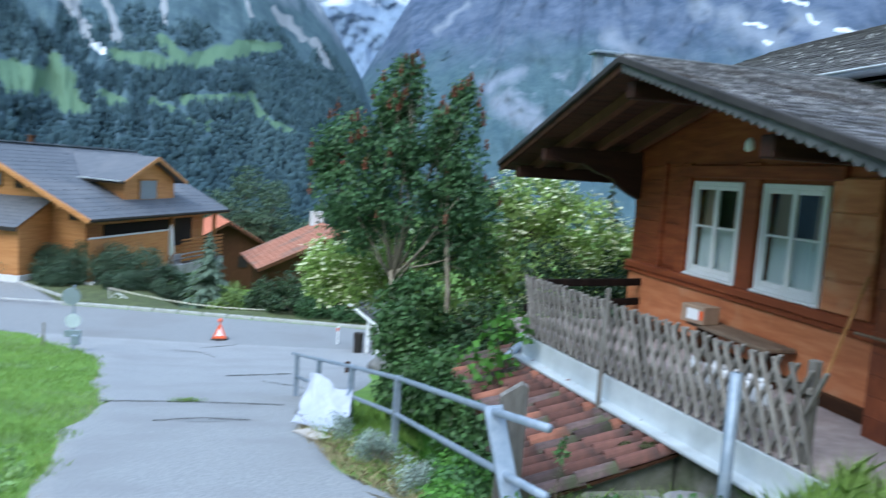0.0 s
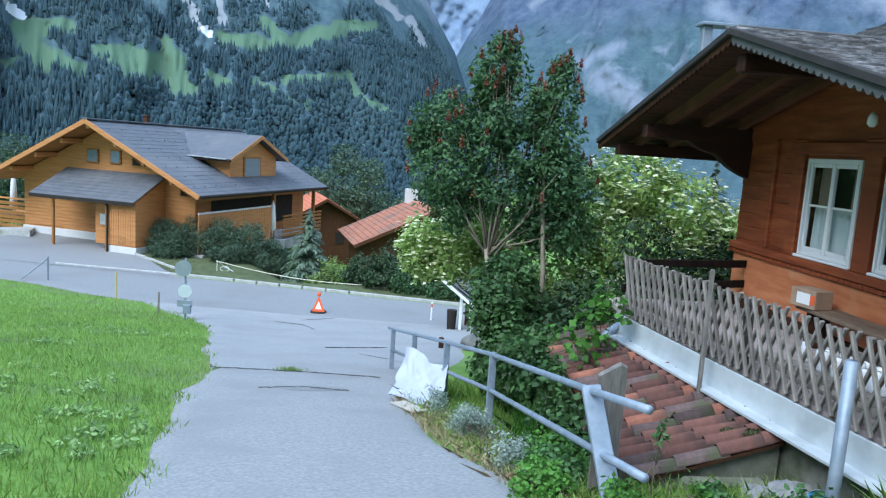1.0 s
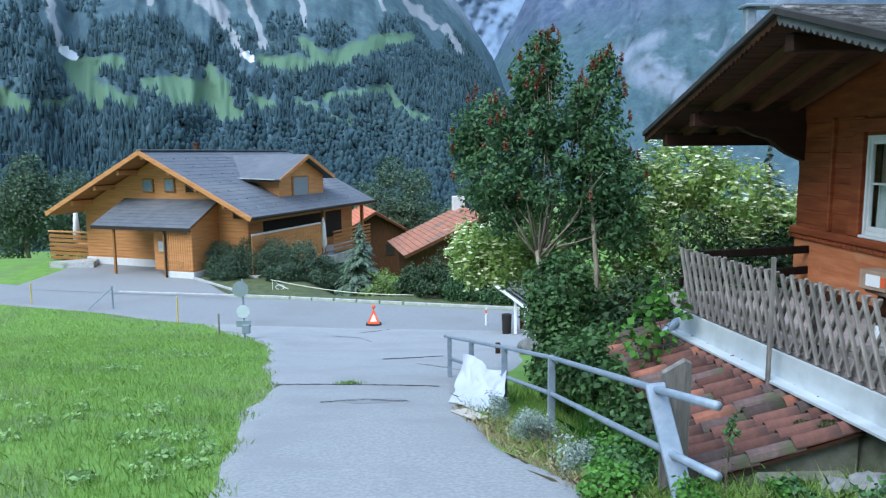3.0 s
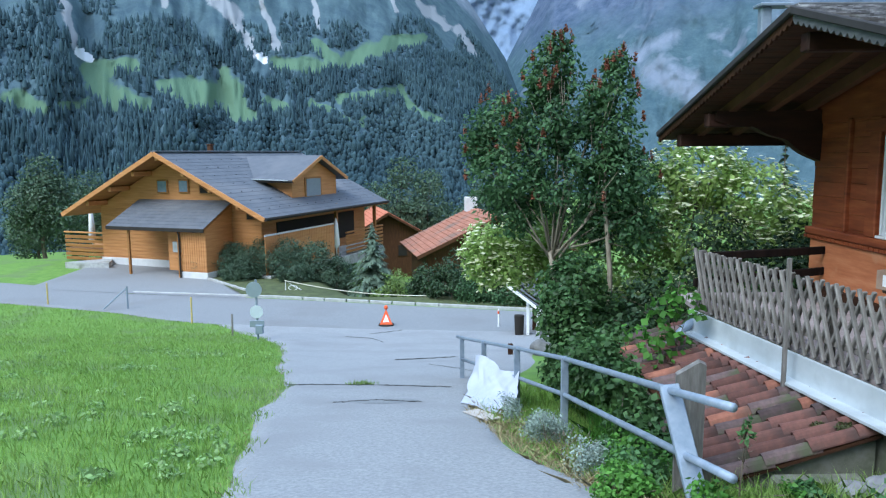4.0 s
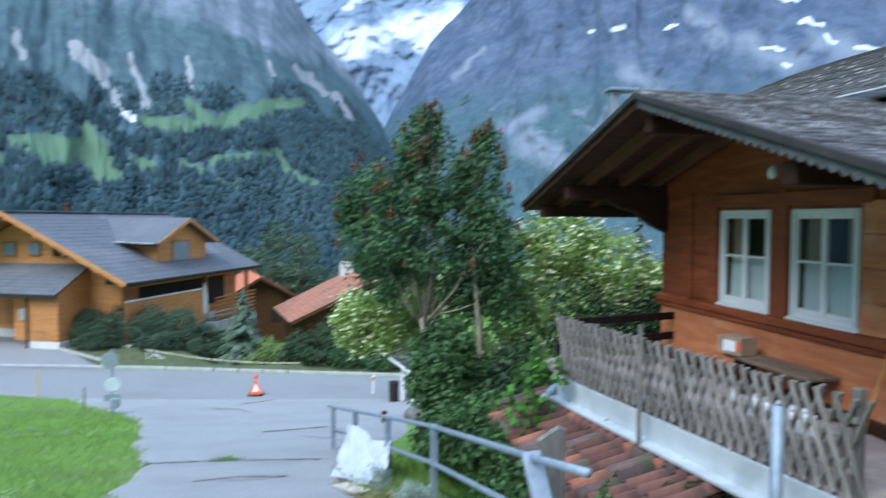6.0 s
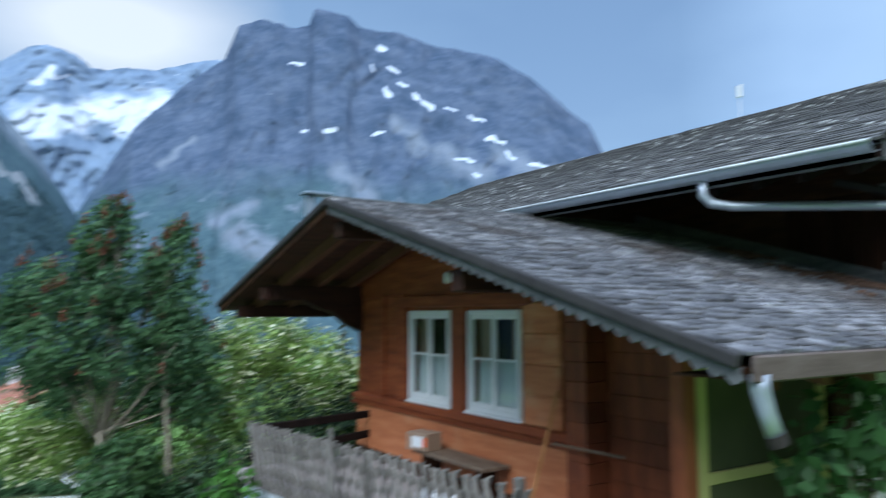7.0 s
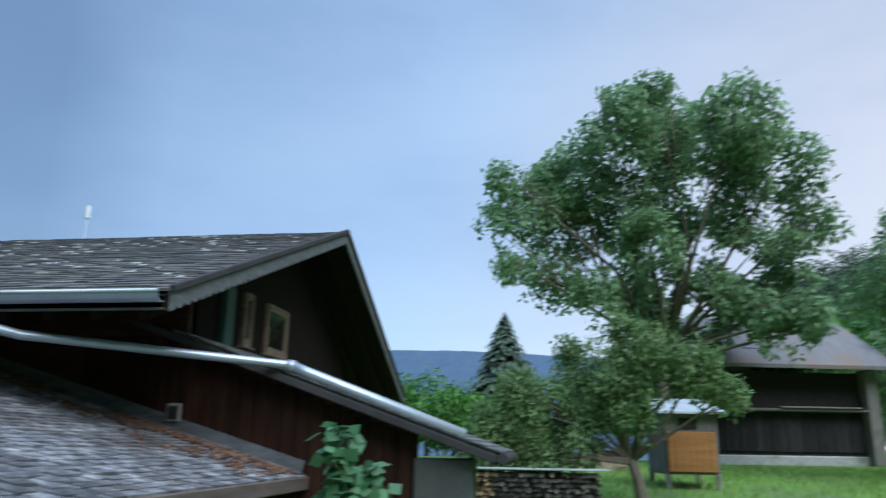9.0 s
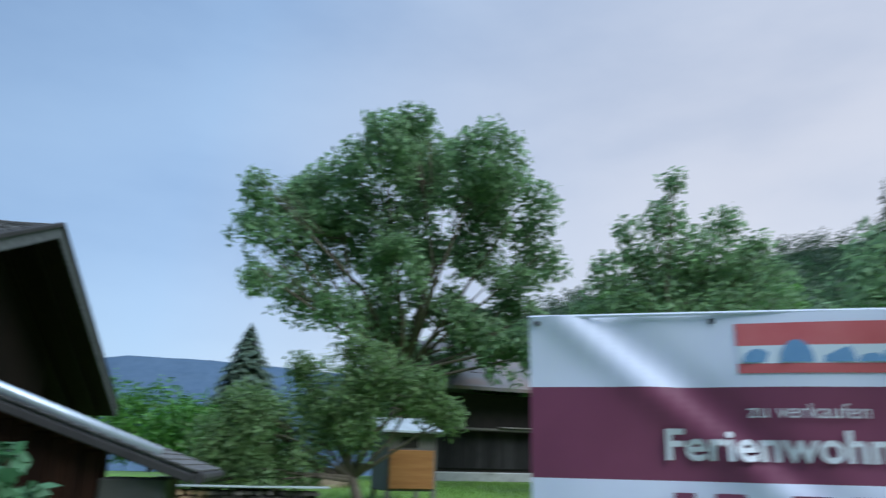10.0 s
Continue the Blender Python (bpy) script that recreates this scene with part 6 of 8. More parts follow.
for x in (5.9, 9.45):
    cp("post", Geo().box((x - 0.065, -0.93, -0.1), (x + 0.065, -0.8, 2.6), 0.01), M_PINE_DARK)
box_w = cp("store_wall", Geo().box((9.55, -0.8, 0.25), (11.25, 1.55, 2.75), 0.01).prism([(9.55, 1.55, 2.75), (9.55, -0.8, 2.75), (9.55, 1.55, 3.8)], (1.7, 0, 0)), M_PINE, "vertical pine boarding of the store")
for k in range(11):
    part("board", Geo().box((9.56 + 0.153 * k, -0.825, 0.3), (9.56 + 0.153 * k + 0.14, -0.8, 2.6), 0.006), M_PINE, box_w)
cp("plinth", Geo().box((9.5, -0.84, -0.3), (11.3, 1.5, 0.25), 0.01), M_RENDER)
cp("garage_board", Geo().box((8.2, -0.3, 0.2), (9.5, -0.24, 2.6), 0.01), M_PINE)
cp("meter_box", Geo().box((8.6, -0.42, 1.25), (9.15, -0.3, 1.85), 0.02), M_ZINC_SHEET, "small grey meter box")
cp("downpipe", Geo().tube([(9.5, -1.0, 2.5), (9.52, -0.92, 2.3), (9.52, -0.92, -0.1)], 0.05, 8), M_ROOM)
# side terrace with board fence, balcony and white folded parasols
bf = cp("board_fence", Geo().box((14.2, 0.4, 2.2), (14.26, 8.0, 2.3), 0.01), M_RENDER, "pine board fence with a pale cap")
for k in range(38):
    part("board", Geo().box((14.2, 0.42 + 0.2 * k, 0.0), (14.24, 0.42 + 0.2 * k + 0.185, 2.2), 0.006), M_PINE, bf)
bal = cp("balcony", Geo().box((-2.6, 2.4, 0.5), (1.4, 6.0, 0.75), 0.02).box((-2.7, 2.3, 1.75), (1.35, 2.42, 1.85), 0.01), M_PINE, "slatted pine balcony")
for k in range(6):
    part("slat", Geo().box((-2.65, 2.33, 0.0 + 0.28 * k), (1.35, 2.38, 0.2 + 0.28 * k), 0.01), M_PINE_DARK, bal)
for x, y, zb, h, nm in ((-1.2, 3.2, 1.0, 2.3, 0), (14.2, 8.3, 0.6, 2.0, 1)):
    cp("parasol", Geo().tube([(x, y, zb - 1.0), (x, y, zb), (x, y, zb + 0.2), (x, y, zb + h * 0.8), (x, y, zb + h)], [0.04, 0.05, 0.24, 0.14, 0.02], 10), M_WHITE, "folded white parasol", smooth=True)
tb = cp("terrace_rail", Geo().box((14.5, 9.0, 1.5), (14.6, 14.5, 1.6), 0.01), M_PINE_DARK)
for k in range(5):
    part("slat", Geo().box((14.53, 9.0, 0.2 + 0.26 * k), (14.57, 14.5, 0.36 + 0.26 * k), 0.006), M_PINE_DARK, tb)
# Near-black band: shade under the eave put into colour around the glazing.
cp("glazing", Geo().box((13.24, 3.0, 1.0), (13.3, 12.5, 2.75), 0.01), M_ROOM, "near-black band painting the terrace glazing and the shaded wall under the eave")
cp("terrace_slab", Geo().box((13.2, 0.3, -0.6), (14.6, 14.5, 0.05), 0.02), M_CONCRETE)
for y in (8.6, 14.2):
    cp("post", Geo().box((13.9, y, 0), (14.1, y + 0.2, CE + 0.3), 0.01), M_PINE_DARK)


def far_house(label, base, turn, w, d, eave, ridge, roofing, walling, over=0.7):
    h = thing("house", label, "house", base, turn)
    part("wall", Geo().prism([(0, 0, -3), (w, 0, -3), (w, 0, eave), (w / 2, 0, ridge - 0.2), (0, 0, eave)], (0, d, 0)), walling, h)
    for xe in (-over, w + over):
        ze = eave - over * (ridge - eave) / (w / 2) + 0.15
        r = part("roof", Geo().prism([(w / 2, -over, ridge + 0.1), (xe, -over, ze), (xe, -over, ze - 0.14), (w / 2, -over, ridge - 0.04)], (0, d + 2 * over, 0)), M_WOOD_DARK, h, "tiled roof slope")
        n = 16
        for k in range(n):
            t0, t1 = k / n, (k + 1.15) / n
            q = lambda t, dz: (w / 2 + (xe - w / 2) * t, -over - 0.05, ridge + 0.1 + (ze - ridge - 0.1) * t + dz)
            part("tile_course", Geo().prism([q(t0, 0.03), q(t1, 0.08), q(t1, 0.03), q(t0, 0.0)], (0, d + 2 * over + 0.1, 0)), roofing, r)
        part("bargeboard", Geo().beam((w / 2, -over - 0.08, ridge), (xe, -over - 0.08, ze - 0.05), 0.05, 0.2), M_WOOD_BOARD, r)
    for k in range(2):
        x = w * (0.25 + 0.36 * k)
        wd = part("window", Geo().box((x, -0.05, eave - 1.5), (x + 0.9, 0.0, eave - 0.4), 0.02), M_WOOD_BOARD, h)
        part("pane", Geo().box((x + 0.08, -0.07, eave - 1.42), (x + 0.82, -0.05, eave - 0.48)), M_ROOM, wd)
    return h


hb = far_house("brown timber house with a weathered red-brown tile roof below the road", (-0.5, 45.8, -8.0), 10, 9.4, 6.5, 3.4, 5.6, M_TILE_BROWN, M_WOOD_BOARD)
part("chimney", Geo().box((4.0, 6.0, 4.6), (4.8, 6.8, 6.5), 0.02), M_RENDER, hb)
far_house("house with a bright red tile roof lower in the village", (-8.0, 63.0, -11.0), 12, 8.0, 8.0, 5.1, 7.5, M_TILE_RED, M_WOOD_BOARD)
far_house("grey-roofed house among trees in the village", (-6.0, 88.0, -17.0), -50, 8.0, 9.0, 5.5, 8.4, M_SLATE, M_WOOD_BOARD)

# shelter at the foot of the lane
hut = thing("shelter", "small open shelter with a grey roof and white posts", "shelter", (4.2, 25.6, gz(4.2, 25.6)))
hq = lambda name, geo, material, label="": part(name, geo, material, hut, label, world=True)
hq("roof", Geo().prism([(2.5, 24.9, -2.95), (3.72, 24.6, -3.86), (6.4, 25.4, -3.4), (4.9, 27.6, -2.6)], (0, 0, 0.07)), M_SLATE, "grey shelter roof")
hq("bargeboard", Geo().beam((2.48, 24.87, -2.95), (3.72, 24.56, -3.88), 0.03, 0.1), M_WHITE)
for x, y, zt in ((3.58, 24.75, -3.75), (3.25, 24.95, -3.45), (5.6, 25.3, -3.45)):
    hq("post", Geo().box((x - 0.05, y - 0.05, gz(x, y) - 0.2), (x + 0.05, y + 0.05, zt), 0.01), M_WHITE)
hq("bin", Geo().tube([(2.95, 25.0, gz(2.95, 25.0)), (2.95, 25.0, gz(2.95, 25.0) + 0.75)], [0.15, 0.18], 12), M_ROOM, "black litter bin")
hq("back_wall", Geo().box((3.6, 26.2, -5.2), (6.0, 26.35, -3.3), 0.01), M_WOOD_DARK)

strip("planted_bank", ([(-9.6, 35.5), (-7.4, 34.8), (0.2, 32.4), (8, 29.9)], [(-15.6, 44.5), (-6.0, 43.5), (2.0, 37.0), (10, 33.5)]), surface("bank_soil", [(0.05, 0.055, 0.03), (0.08, 0.1, 0.045), (0.12, 0.14, 0.06)], scale=3, rough=0.95, bump=0.6, bump_scale=12), 0.1, "dark planted bank between kerb and chalet", "bank")
# ---- shrubs along the far kerb ----
for k, (x, y, r, z) in enumerate(((-13.0, 41.0, 1.2, 0.75), (-11.4, 40.8, 1.2, 0.7), (-9.8, 40.4, 1.3, 0.8), (-8.2, 40.0, 1.35, 0.85), (-6.6, 39.8, 1.3, 0.8), (-5.4, 39.4, 1.1, 0.7), (-10.6, 39.2, 0.8, 0.4), (-7.4, 38.6, 0.8, 0.4))):
    zg = gz(x, y)
    bl = [(x, y, zg + z, r), (x + 0.6, y + 0.3, zg + z * 0.8, r * 0.7), (x - 0.6, y, zg + z * 1.1, r * 0.65), (x + 0.1, y, zg + z + r * 0.55, r * 0.5)]
    tree("shrub", "dark green conifer shrub on the slope below the chalet", "shrub", (x, y, zg), (x, y, zg + 0.4), bl, 10500, 0.12, M_NEEDLE, 0.05, 50 + k, group="dark shrubs below the chalet", gap=0.25, freq=1.6, aspect=0.28, droop=-0.5)
for k, (x, y, r, z, mt) in enumerate(((-1.7, 37.4, 1.1, 0.9, M_LEAF_OLIVE), (-2.6, 37.6, 0.8, 0.7, M_LEAF_OLIVE), (0.8, 33.6, 1.0, 0.8, M_LEAF_DARK), (2.0, 33.0, 1.1, 0.8, M_LEAF), (-0.3, 35.0, 0.9, 0.9, M_LEAF_DARK), (3.6, 32.2, 1.0, 0.7, M_LEAF), (5.2, 31.6, 1.2, 0.9, M_LEAF_DARK), (1.2, 36.0, 1.4, 1.2, M_LEAF_DARK))):
    zg = gz(x, y)
    tree("shrub", "shaggy roadside shrub beyond the far kerb", "shrub", (x, y, zg), (x, y, zg + 0.3), [(x, y, zg + z, r), (x + 0.5, y, zg + z * 0.7, r * 0.8), (x - 0.5, y, zg + z * 0.6, r * 0.7)], 3600, 0.14, mt, 0.04, 70 + k, group="roadside shrubs", gap=0.1)


def conifer(label, x, y, h, r, seed, material=None, n=None, bare=0.08):
    rs = np.random.RandomState(seed)
    zg = gz(x, y)
    t = thing("spruce", label, "tree", (x, y, zg))
    part("trunk", Geo().tube([(0, 0, -0.3), (0, 0, h * 0.5), (0, 0, h * 0.98)], [0.03 * h * 0.6, 0.016 * h * 0.6, 0.01], 7), M_BARK, t)
    V, F = [], []
    n = n or int(60 + h * 10)
    for k in range(n):
        f = bare + (1 - bare) * (k + rs.rand()) / n
        L = r * (1 - f) ** 0.85 * rs.uniform(0.75, 1.15) + 0.08
        a = rs.rand() * 2 * math.pi
        d = np.array([math.cos(a), math.sin(a), 0])
        s = np.array([-math.sin(a), math.cos(a), 0])
        p = np.array([0, 0, h * f])
        for q in range(6):
            u0, u1 = q / 6, (q + 1.25) / 6
            c0 = p + d * L * u0 + np.array([0, 0, -0.28 * L * u0 ** 1.5])
            c1 = p + d * L * u1 + np.array([0, 0, -0.28 * L * u1 ** 1.5 - 0.05 * L])
            w = 0.36 * L * (1.1 - u0) * rs.uniform(0.7, 1.3)
            for sg in (-1, 1):
                i = len(V)
                V += [c0, c0 + s * sg * w * 0.3, c1 + s * sg * w + np.array([0, 0, -0.12 * L * rs.rand()]), c1]
                F.append((i, i + 1, i + 2, i + 3))
    part("crown", fastmesh("crown", V, F), material or M_NEEDLE, t)
    return t


conifer("small pine tree on the kerb slope", -3.3, 38.4, 4.7, 1.7, 3, n=240, bare=0.22, material=M_NEEDLE_SOFT)
conifer("blue-green spruce behind the terrace", 8.8, 18.2, 5.6, 1.6, 4)
for k, (x, y, h) in enumerate(((-29, 54, 8.0), (-31.5, 66, 9.6), (-25.5, 70, 10.6), (-28.5, 68, 10.4), (-36, 66, 8), (-20, 74, 8), (-31, 72, 9))):
    zg = gz(x, y)
    bl = [(x, y, zg + h * 0.6, h * 0.26), (x + 1.2, y, zg + h * 0.45, h * 0.22), (x - 1.2, y, zg + h * 0.5, h * 0.22), (x + 0.3, y, zg + h * 0.82, h * 0.17), (x - 0.8, y, zg + h * 0.3, h * 0.2), (x + 0.9, y, zg + h * 0.68, h * 0.17)]
    tree("tree", "broad green tree behind the chalet", "tree", (x, y, zg), (x, y, zg + h * 0.3), bl, 8500, 0.25, M_LEAF_FAR, 0.14, 90 + k, group="trees behind the chalet")
for k, (x, y, h) in enumerate(((-3.2, 72, 12.5), (-0.6, 70, 10.5), (-6.4, 76, 11.0), (4.5, 66, 9.5), (8.0, 60, 9.0))):
    zg = gz(x, y)
    bl = [(x, y, zg + h * 0.6, h * 0.24), (x + 1.4, y, zg + h * 0.45, h * 0.2), (x - 1.4, y, zg + h * 0.5, h * 0.2), (x + 0.3, y, zg + h * 0.84, h * 0.14), (x - 0.8, y, zg + h * 0.3, h * 0.2)]
    tree("tree", "full green tree in the village below", "tree", (x, y, zg), (x, y, zg + h * 0.3), bl, 6500, 0.3, M_LEAF_FAR, 0.16, 110 + k, group="village trees")

# ---- small things on lane and road ----
tri = thing("warning_tripod", "orange folding warning tripod with a lamp on the road", "road sign", (-1.92, 27.6, gz(-1.92, 27.6) + 0.06))
M_ORANGE = surface("signal_orange", [(0.75, 0.1, 0.03), (0.85, 0.15, 0.05)], scale=3, rough=0.5, bump=0.02)
for k in range(3):
    a0, a1 = radians(120 * k - 90 - 60), radians(120 * k - 90 + 60)
    p0, p1 = Vector((0.29 * math.cos(a0), 0.29 * math.sin(a0), 0.06)), Vector((0.29 * math.cos(a1), 0.29 * math.sin(a1), 0.06))
    apex = Vector((0, 0, 0.66))
    inn = (p0 + p1 + apex) / 3
    nrm = (p1 - p0).cross(apex - p0).normalized()
    part("panel", Geo().prism([p0, p1, apex], nrm * -0.015), M_ORANGE, tri)
    part("white_field", Geo().prism([inn + (p - inn) * 0.5 + nrm * 0.006 for p in (p0, p1, apex)], nrm * -0.004), M_WHITE, tri)
    part("foot", Geo().tube([p0 * 1.05, (p0.x * 1.05, p0.y * 1.05, 0.0)], 0.03, 6), M_ROOM, tri)
part("base", Geo().tube([(0, 0, 0.0), (0, 0, 0.07)], 0.3, 16), M_ROOM, tri)
part("lamp", Geo().tube([(0, 0, 0.64), (0, 0, 0.68), (0, 0, 0.76), (0, 0, 0.8)], [0.04, 0.075, 0.075, 0.03], 12), M_ORANGE, tri, smooth=True)

sgn = thing("traffic_sign", "grey-backed round traffic signs on a pole in the meadow's edge", "road sign", (-5.88, 23.43, gz(-5.88, 23.43)))
M_PLATE = surface("pale_plate", [(0.42, 0.5, 0.54), (0.52, 0.6, 0.64)], scale=3, rough=0.45, bump=0.02)
M_SIGNBACK = surface("sign_back", [(0.22, 0.28, 0.33), (0.3, 0.36, 0.41)], scale=2, rough=0.45, metal=0.3, bump=0.02)
zb = gz(-5.88, 23.43)
part("pole", Geo().tube([(0, 0, -0.3), (0, 0, -2.4 - zb)], 0.035, 10), M_ZINC, sgn)
part("disc", Geo().tube([(-0.06, -0.05, -2.73 - zb), (-0.06, -0.08, -2.73 - zb)], 0.26, 28), M_SIGNBACK, sgn)
part("disc", Geo().tube([(0.0, -0.05, -3.47 - zb), (0.0, -0.07, -3.47 - zb)], 0.215, 28), M_PLATE, sgn, "pale small round plate")
part("plate", Geo().box((-0.24, -0.08, -3.98 - zb), (0.24, -0.05, -3.76 - zb), 0.008), M_SIGNBACK, sgn)
part("box", Geo().box((-0.04, -0.16, -4.2 - zb), (0.2, 0.0, -3.9 - zb), 0.01), M_ZINC, sgn)
M_YELLOW = surface("yellow_stake_paint", [(0.5, 0.38, 0.12), (0.6, 0.46, 0.18)], scale=4, rough=0.7)
for x, y, top, mt, lb in ((-7.3, 25.5, -4.0, M_WOOD_GREY, "thin grey stake in the meadow edge"), (-9.88, 28.9, -4.03, M_YELLOW, "yellow snow stake at the road"), (-18.06, 33.45, -4.18, M_YELLOW, "yellow snow stake at the road"), (2.4, 27.0, -4.26, M_WHITE, "white and red marker post at the verge")):
    st = put("stake", Geo().tube([(x, y, gz(x, y) - 0.2), (x + 0.01, y, top)], 0.035, 8), mt, lb, "stake")
st.name = "marker_post"
part("band", Geo().tube([(2.4, 27.0, -4.45), (2.4, 27.0, -4.33)], 0.04, 8), M_ORANGE, st, "red band")
put("iron_post", Geo().tube([(-13.81, 32.15, gz(-13.8, 32) - 0.2), (-13.81, 32.15, -4.13)], 0.04, 8).tube([(-13.81, 32.15, -4.2), (-14.75, 31.8, -5.1)], 0.03, 8), M_ZINC, "grey iron post with a slanting stay", "post")
put("bollard", Geo().box((1.97, 19.35, gz(2, 19.4) - 0.1), (2.1, 19.48, -3.6), 0.01), M_WOOD_DARK, "short dark bollard by the railing's end", "bollard")
bo = bmesh.new()
bmesh.ops.create_icosphere(bo, subdivisions=3, radius=0.34)
for v in bo.verts:
    v.co *= 1 + 0.3 * noise.noise(v.co * 3.1)
    v.co.z *= 0.8
me = bpy.data.meshes.new("boulder")
bo.to_mesh(me)
bo.free()
put("boulder", me, surface("grey_boulder", [(0.1, 0.1, 0.1), (0.2, 0.2, 0.19)], scale=5, rough=0.9, bump=0.5), "dark grey boulder beside the shrub", "rock", m=pose(2.95, 19.6, gz(2.95, 19.6) + 0.18))
# barrier tape and a small net on the far verge
M_TAPE = surface("pale_tape", [(0.6, 0.58, 0.45), (0.72, 0.7, 0.58)], scale=6, rough=0.7)
pts = [(-7.6 + 7.6 * t, 36.2 - 2.2 * t, -4.65 - 0.45 * t - 0.9 * math.sin(math.pi * t) * 0.25) for t in np.linspace(0, 1, 20)]
put("barrier_tape", Geo().tube(pts, 0.022, 5), M_TAPE, "pale sagging tape strung along the far verge", "tape")
net = thing("garden_goal", "small white tube frame on the verge", "frame", (-7.55, 36.2, gz(-7.55, 36.2)))
part("tube", Geo().tube([(0, 0, -0.1), (0, 0, 0.62), (0.35, 0.1, 0.3), (0.85, 0.1, 0.05)], 0.022, 6), M_WHITE, net)
part("hoop", Geo().tube([(0.35 + 0.22 * math.cos(a), 0.1, 0.2 + 0.12 * math.sin(a)) for a in np.linspace(0, 6.3, 16)], 0.018, 5), M_WHITE, net)
# kerb stones along the far side of the road
kerb_me = Geo().box((-0.53, -0.06, -0.2), (0.53, 0.06, 0.07), 0.01).mesh("kerb_stone")
kerb_me.materials.append(M_CONCRETE)
kerb = thing("kerb", "pale concrete kerb along the far side of the road", "kerb", (-7, 35, -5.3), kind="structure")
line = [(-15.2, 36.3), (-7.4, 34.5), (0.2, 32.1), (4.1, 30.9), (8, 29.6)]
for (ax, ay), (bx, by) in zip(line, line[1:]):
    n = int(math.dist((ax, ay), (bx, by)))
    for k in range(n):
        t = (k + 0.5) / n
        x, y = ax + (bx - ax) * t, ay + (by - ay) * t
        o = part("kerb_stone", kerb_me, M_CONCRETE, kerb, m=pose(x, y, gz(x, y) + 0.06, 0, 0, math.degrees(math.atan2(by - ay, bx - ax))))
        o.matrix_parent_inverse = world_of(kerb).inverted()
KERB_LINE = [(-14.6, 42.0), (-11.7, 38.6), (-9.5, 36.1)]
side_kerb = thing("kerb", "short pale kerb between the drive and the planted bank", "kerb", (-13.0, 40.0, -5.1), kind="structure")
for (ax, ay), (bx, by) in zip(KERB_LINE, KERB_LINE[1:]):
    n = max(1, round(math.dist((ax, ay), (bx, by))))
    for k in range(n):
        t = (k + 0.5) / n
        x, y = ax + (bx - ax) * t, ay + (by - ay) * t
        o = part("kerb_stone", kerb_me, M_CONCRETE, side_kerb, m=pose(x, y, gz(x, y) + 0.12, 0, 0, math.degrees(math.atan2(by - ay, bx - ax))))
        o.matrix_parent_inverse = world_of(side_kerb).inverted()
put("ramp_edge", Geo().prism([(-22.5, 44.0, -5.2), (-19.6, 43.4, -5.2), (-20.2, 45.6, -5.2)], (0, 0, 0.5)), M_CONCRETE, "pale concrete ramp edge before the chalet", "kerb", kind="structure")
# cracks and patches in the lane
def crack(pts, w, seed, label):
    rs = random.Random(seed)
    P = []
    for (ax, ay), (bx, by) in zip(pts, pts[1:]):
        for k in range(24):
            t = k / 24
            P.append((ax + (bx - ax) * t + rs.gauss(0, 0.015), ay + (by - ay) * t + rs.gauss(0, 0.03)))
    V, F = [], []
    for k, (x, y) in enumerate(P):
        ww = w * rs.uniform(0.3, 1.2)
        V += [(x, y - ww, gz(x, y - ww) + 0.056), (x, y + ww, gz(x, y + ww) + 0.056)]
    F = [(2 * i, 2 * i + 2, 2 * i + 3, 2 * i + 1) for i in range(len(P) - 1)]
    return put("crack", Geo().add(V, F), M_CRACK, label, "crack", kind="structure")


crack([(-3.0, 13.65), (-1.4, 13.45), (0.3, 12.9)], 0.09, 1, "dark crack across the lane")
crack([(-1.7, 11.0), (-1.0, 11.25), (-0.25, 10.9)], 0.06, 2, "short curved crack in the lane")
crack([(-1.1, 18.4), (0.6, 19.0)], 0.1, 3, "dark crack across the lane")
crack([(-1.6, 27.6), (0.6, 26.9), (3.0, 26.4)], 0.09, 4, "dark joint where lane and road meet")
crack([(-2.4, 25.9), (-1.2, 26.6)], 0.06, 5, "dark crack in the junction")
crack([(-0.2, 17.2), (0.5, 16.2), (0.9, 15.4)], 0.05, 8, "fine crack in the lane")
crack([(-3.2, 25.0), (-2.2, 24.4), (-1.7, 23.2)], 0.07, 9, "dark crack in the junction")
patch = [(-0.9 + 0.5 * math.cos(a) * (1 + 0.2 * math.sin(3 * a)), 11.05 + 0.28 * math.sin(a)) for a in np.linspace(0, 2 * math.pi, 20, endpoint=False)]
put("patch", Geo().add([(x, y, gz(x, y) + 0.055) for x, y in patch], [tuple(range(20))]), M_ROAD, "darker asphalt patch in the lane", "patch", kind="structure")
weeds = np.array([(x, y, gz(x, y) + 0.05) for x, y in zip(np.random.RandomState(2).normal(-1.45, 0.12, 160), np.random.RandomState(3).normal(13.5, 0.04, 160))])
blades("crack_weeds", weeds, 0.07, 0.006, M_BLADE, "green weeds growing from the crack", "grass", 4)

# white sheet hung over the railing's lower rail
nu, nv = 26, 26
V = []
for j in range(nv):
    v = j / (nv - 1)
    for i in range(nu):
        u = i / (nu - 1)
        x = (0.7 + 0.5 * u) * (1 - v) + (0.36 + 0.55 * u) * v
        y = (12.9 - 2.4 * u) * (1 - v) + (10.7 - 1.45 * u) * v
        ztop = rtop(x, 12.9 - 2.4 * u) - 0.26 - 0.12 * u + 0.05 * math.sin(7 * u)
        zbot = gz(x, y) + 0.06
        z_ = ztop + (zbot - ztop) * v ** 0.85
        f = 0.07 * noise.noise((u * 5, v * 3, 2.2)) + 0.035 * noise.noise((u * 13, v * 7, 5.0)) + 0.03 * math.sin(11 * u + 2 * v)
        V.append((x - f * 0.9, y - f, z_ + 0.3 * f))
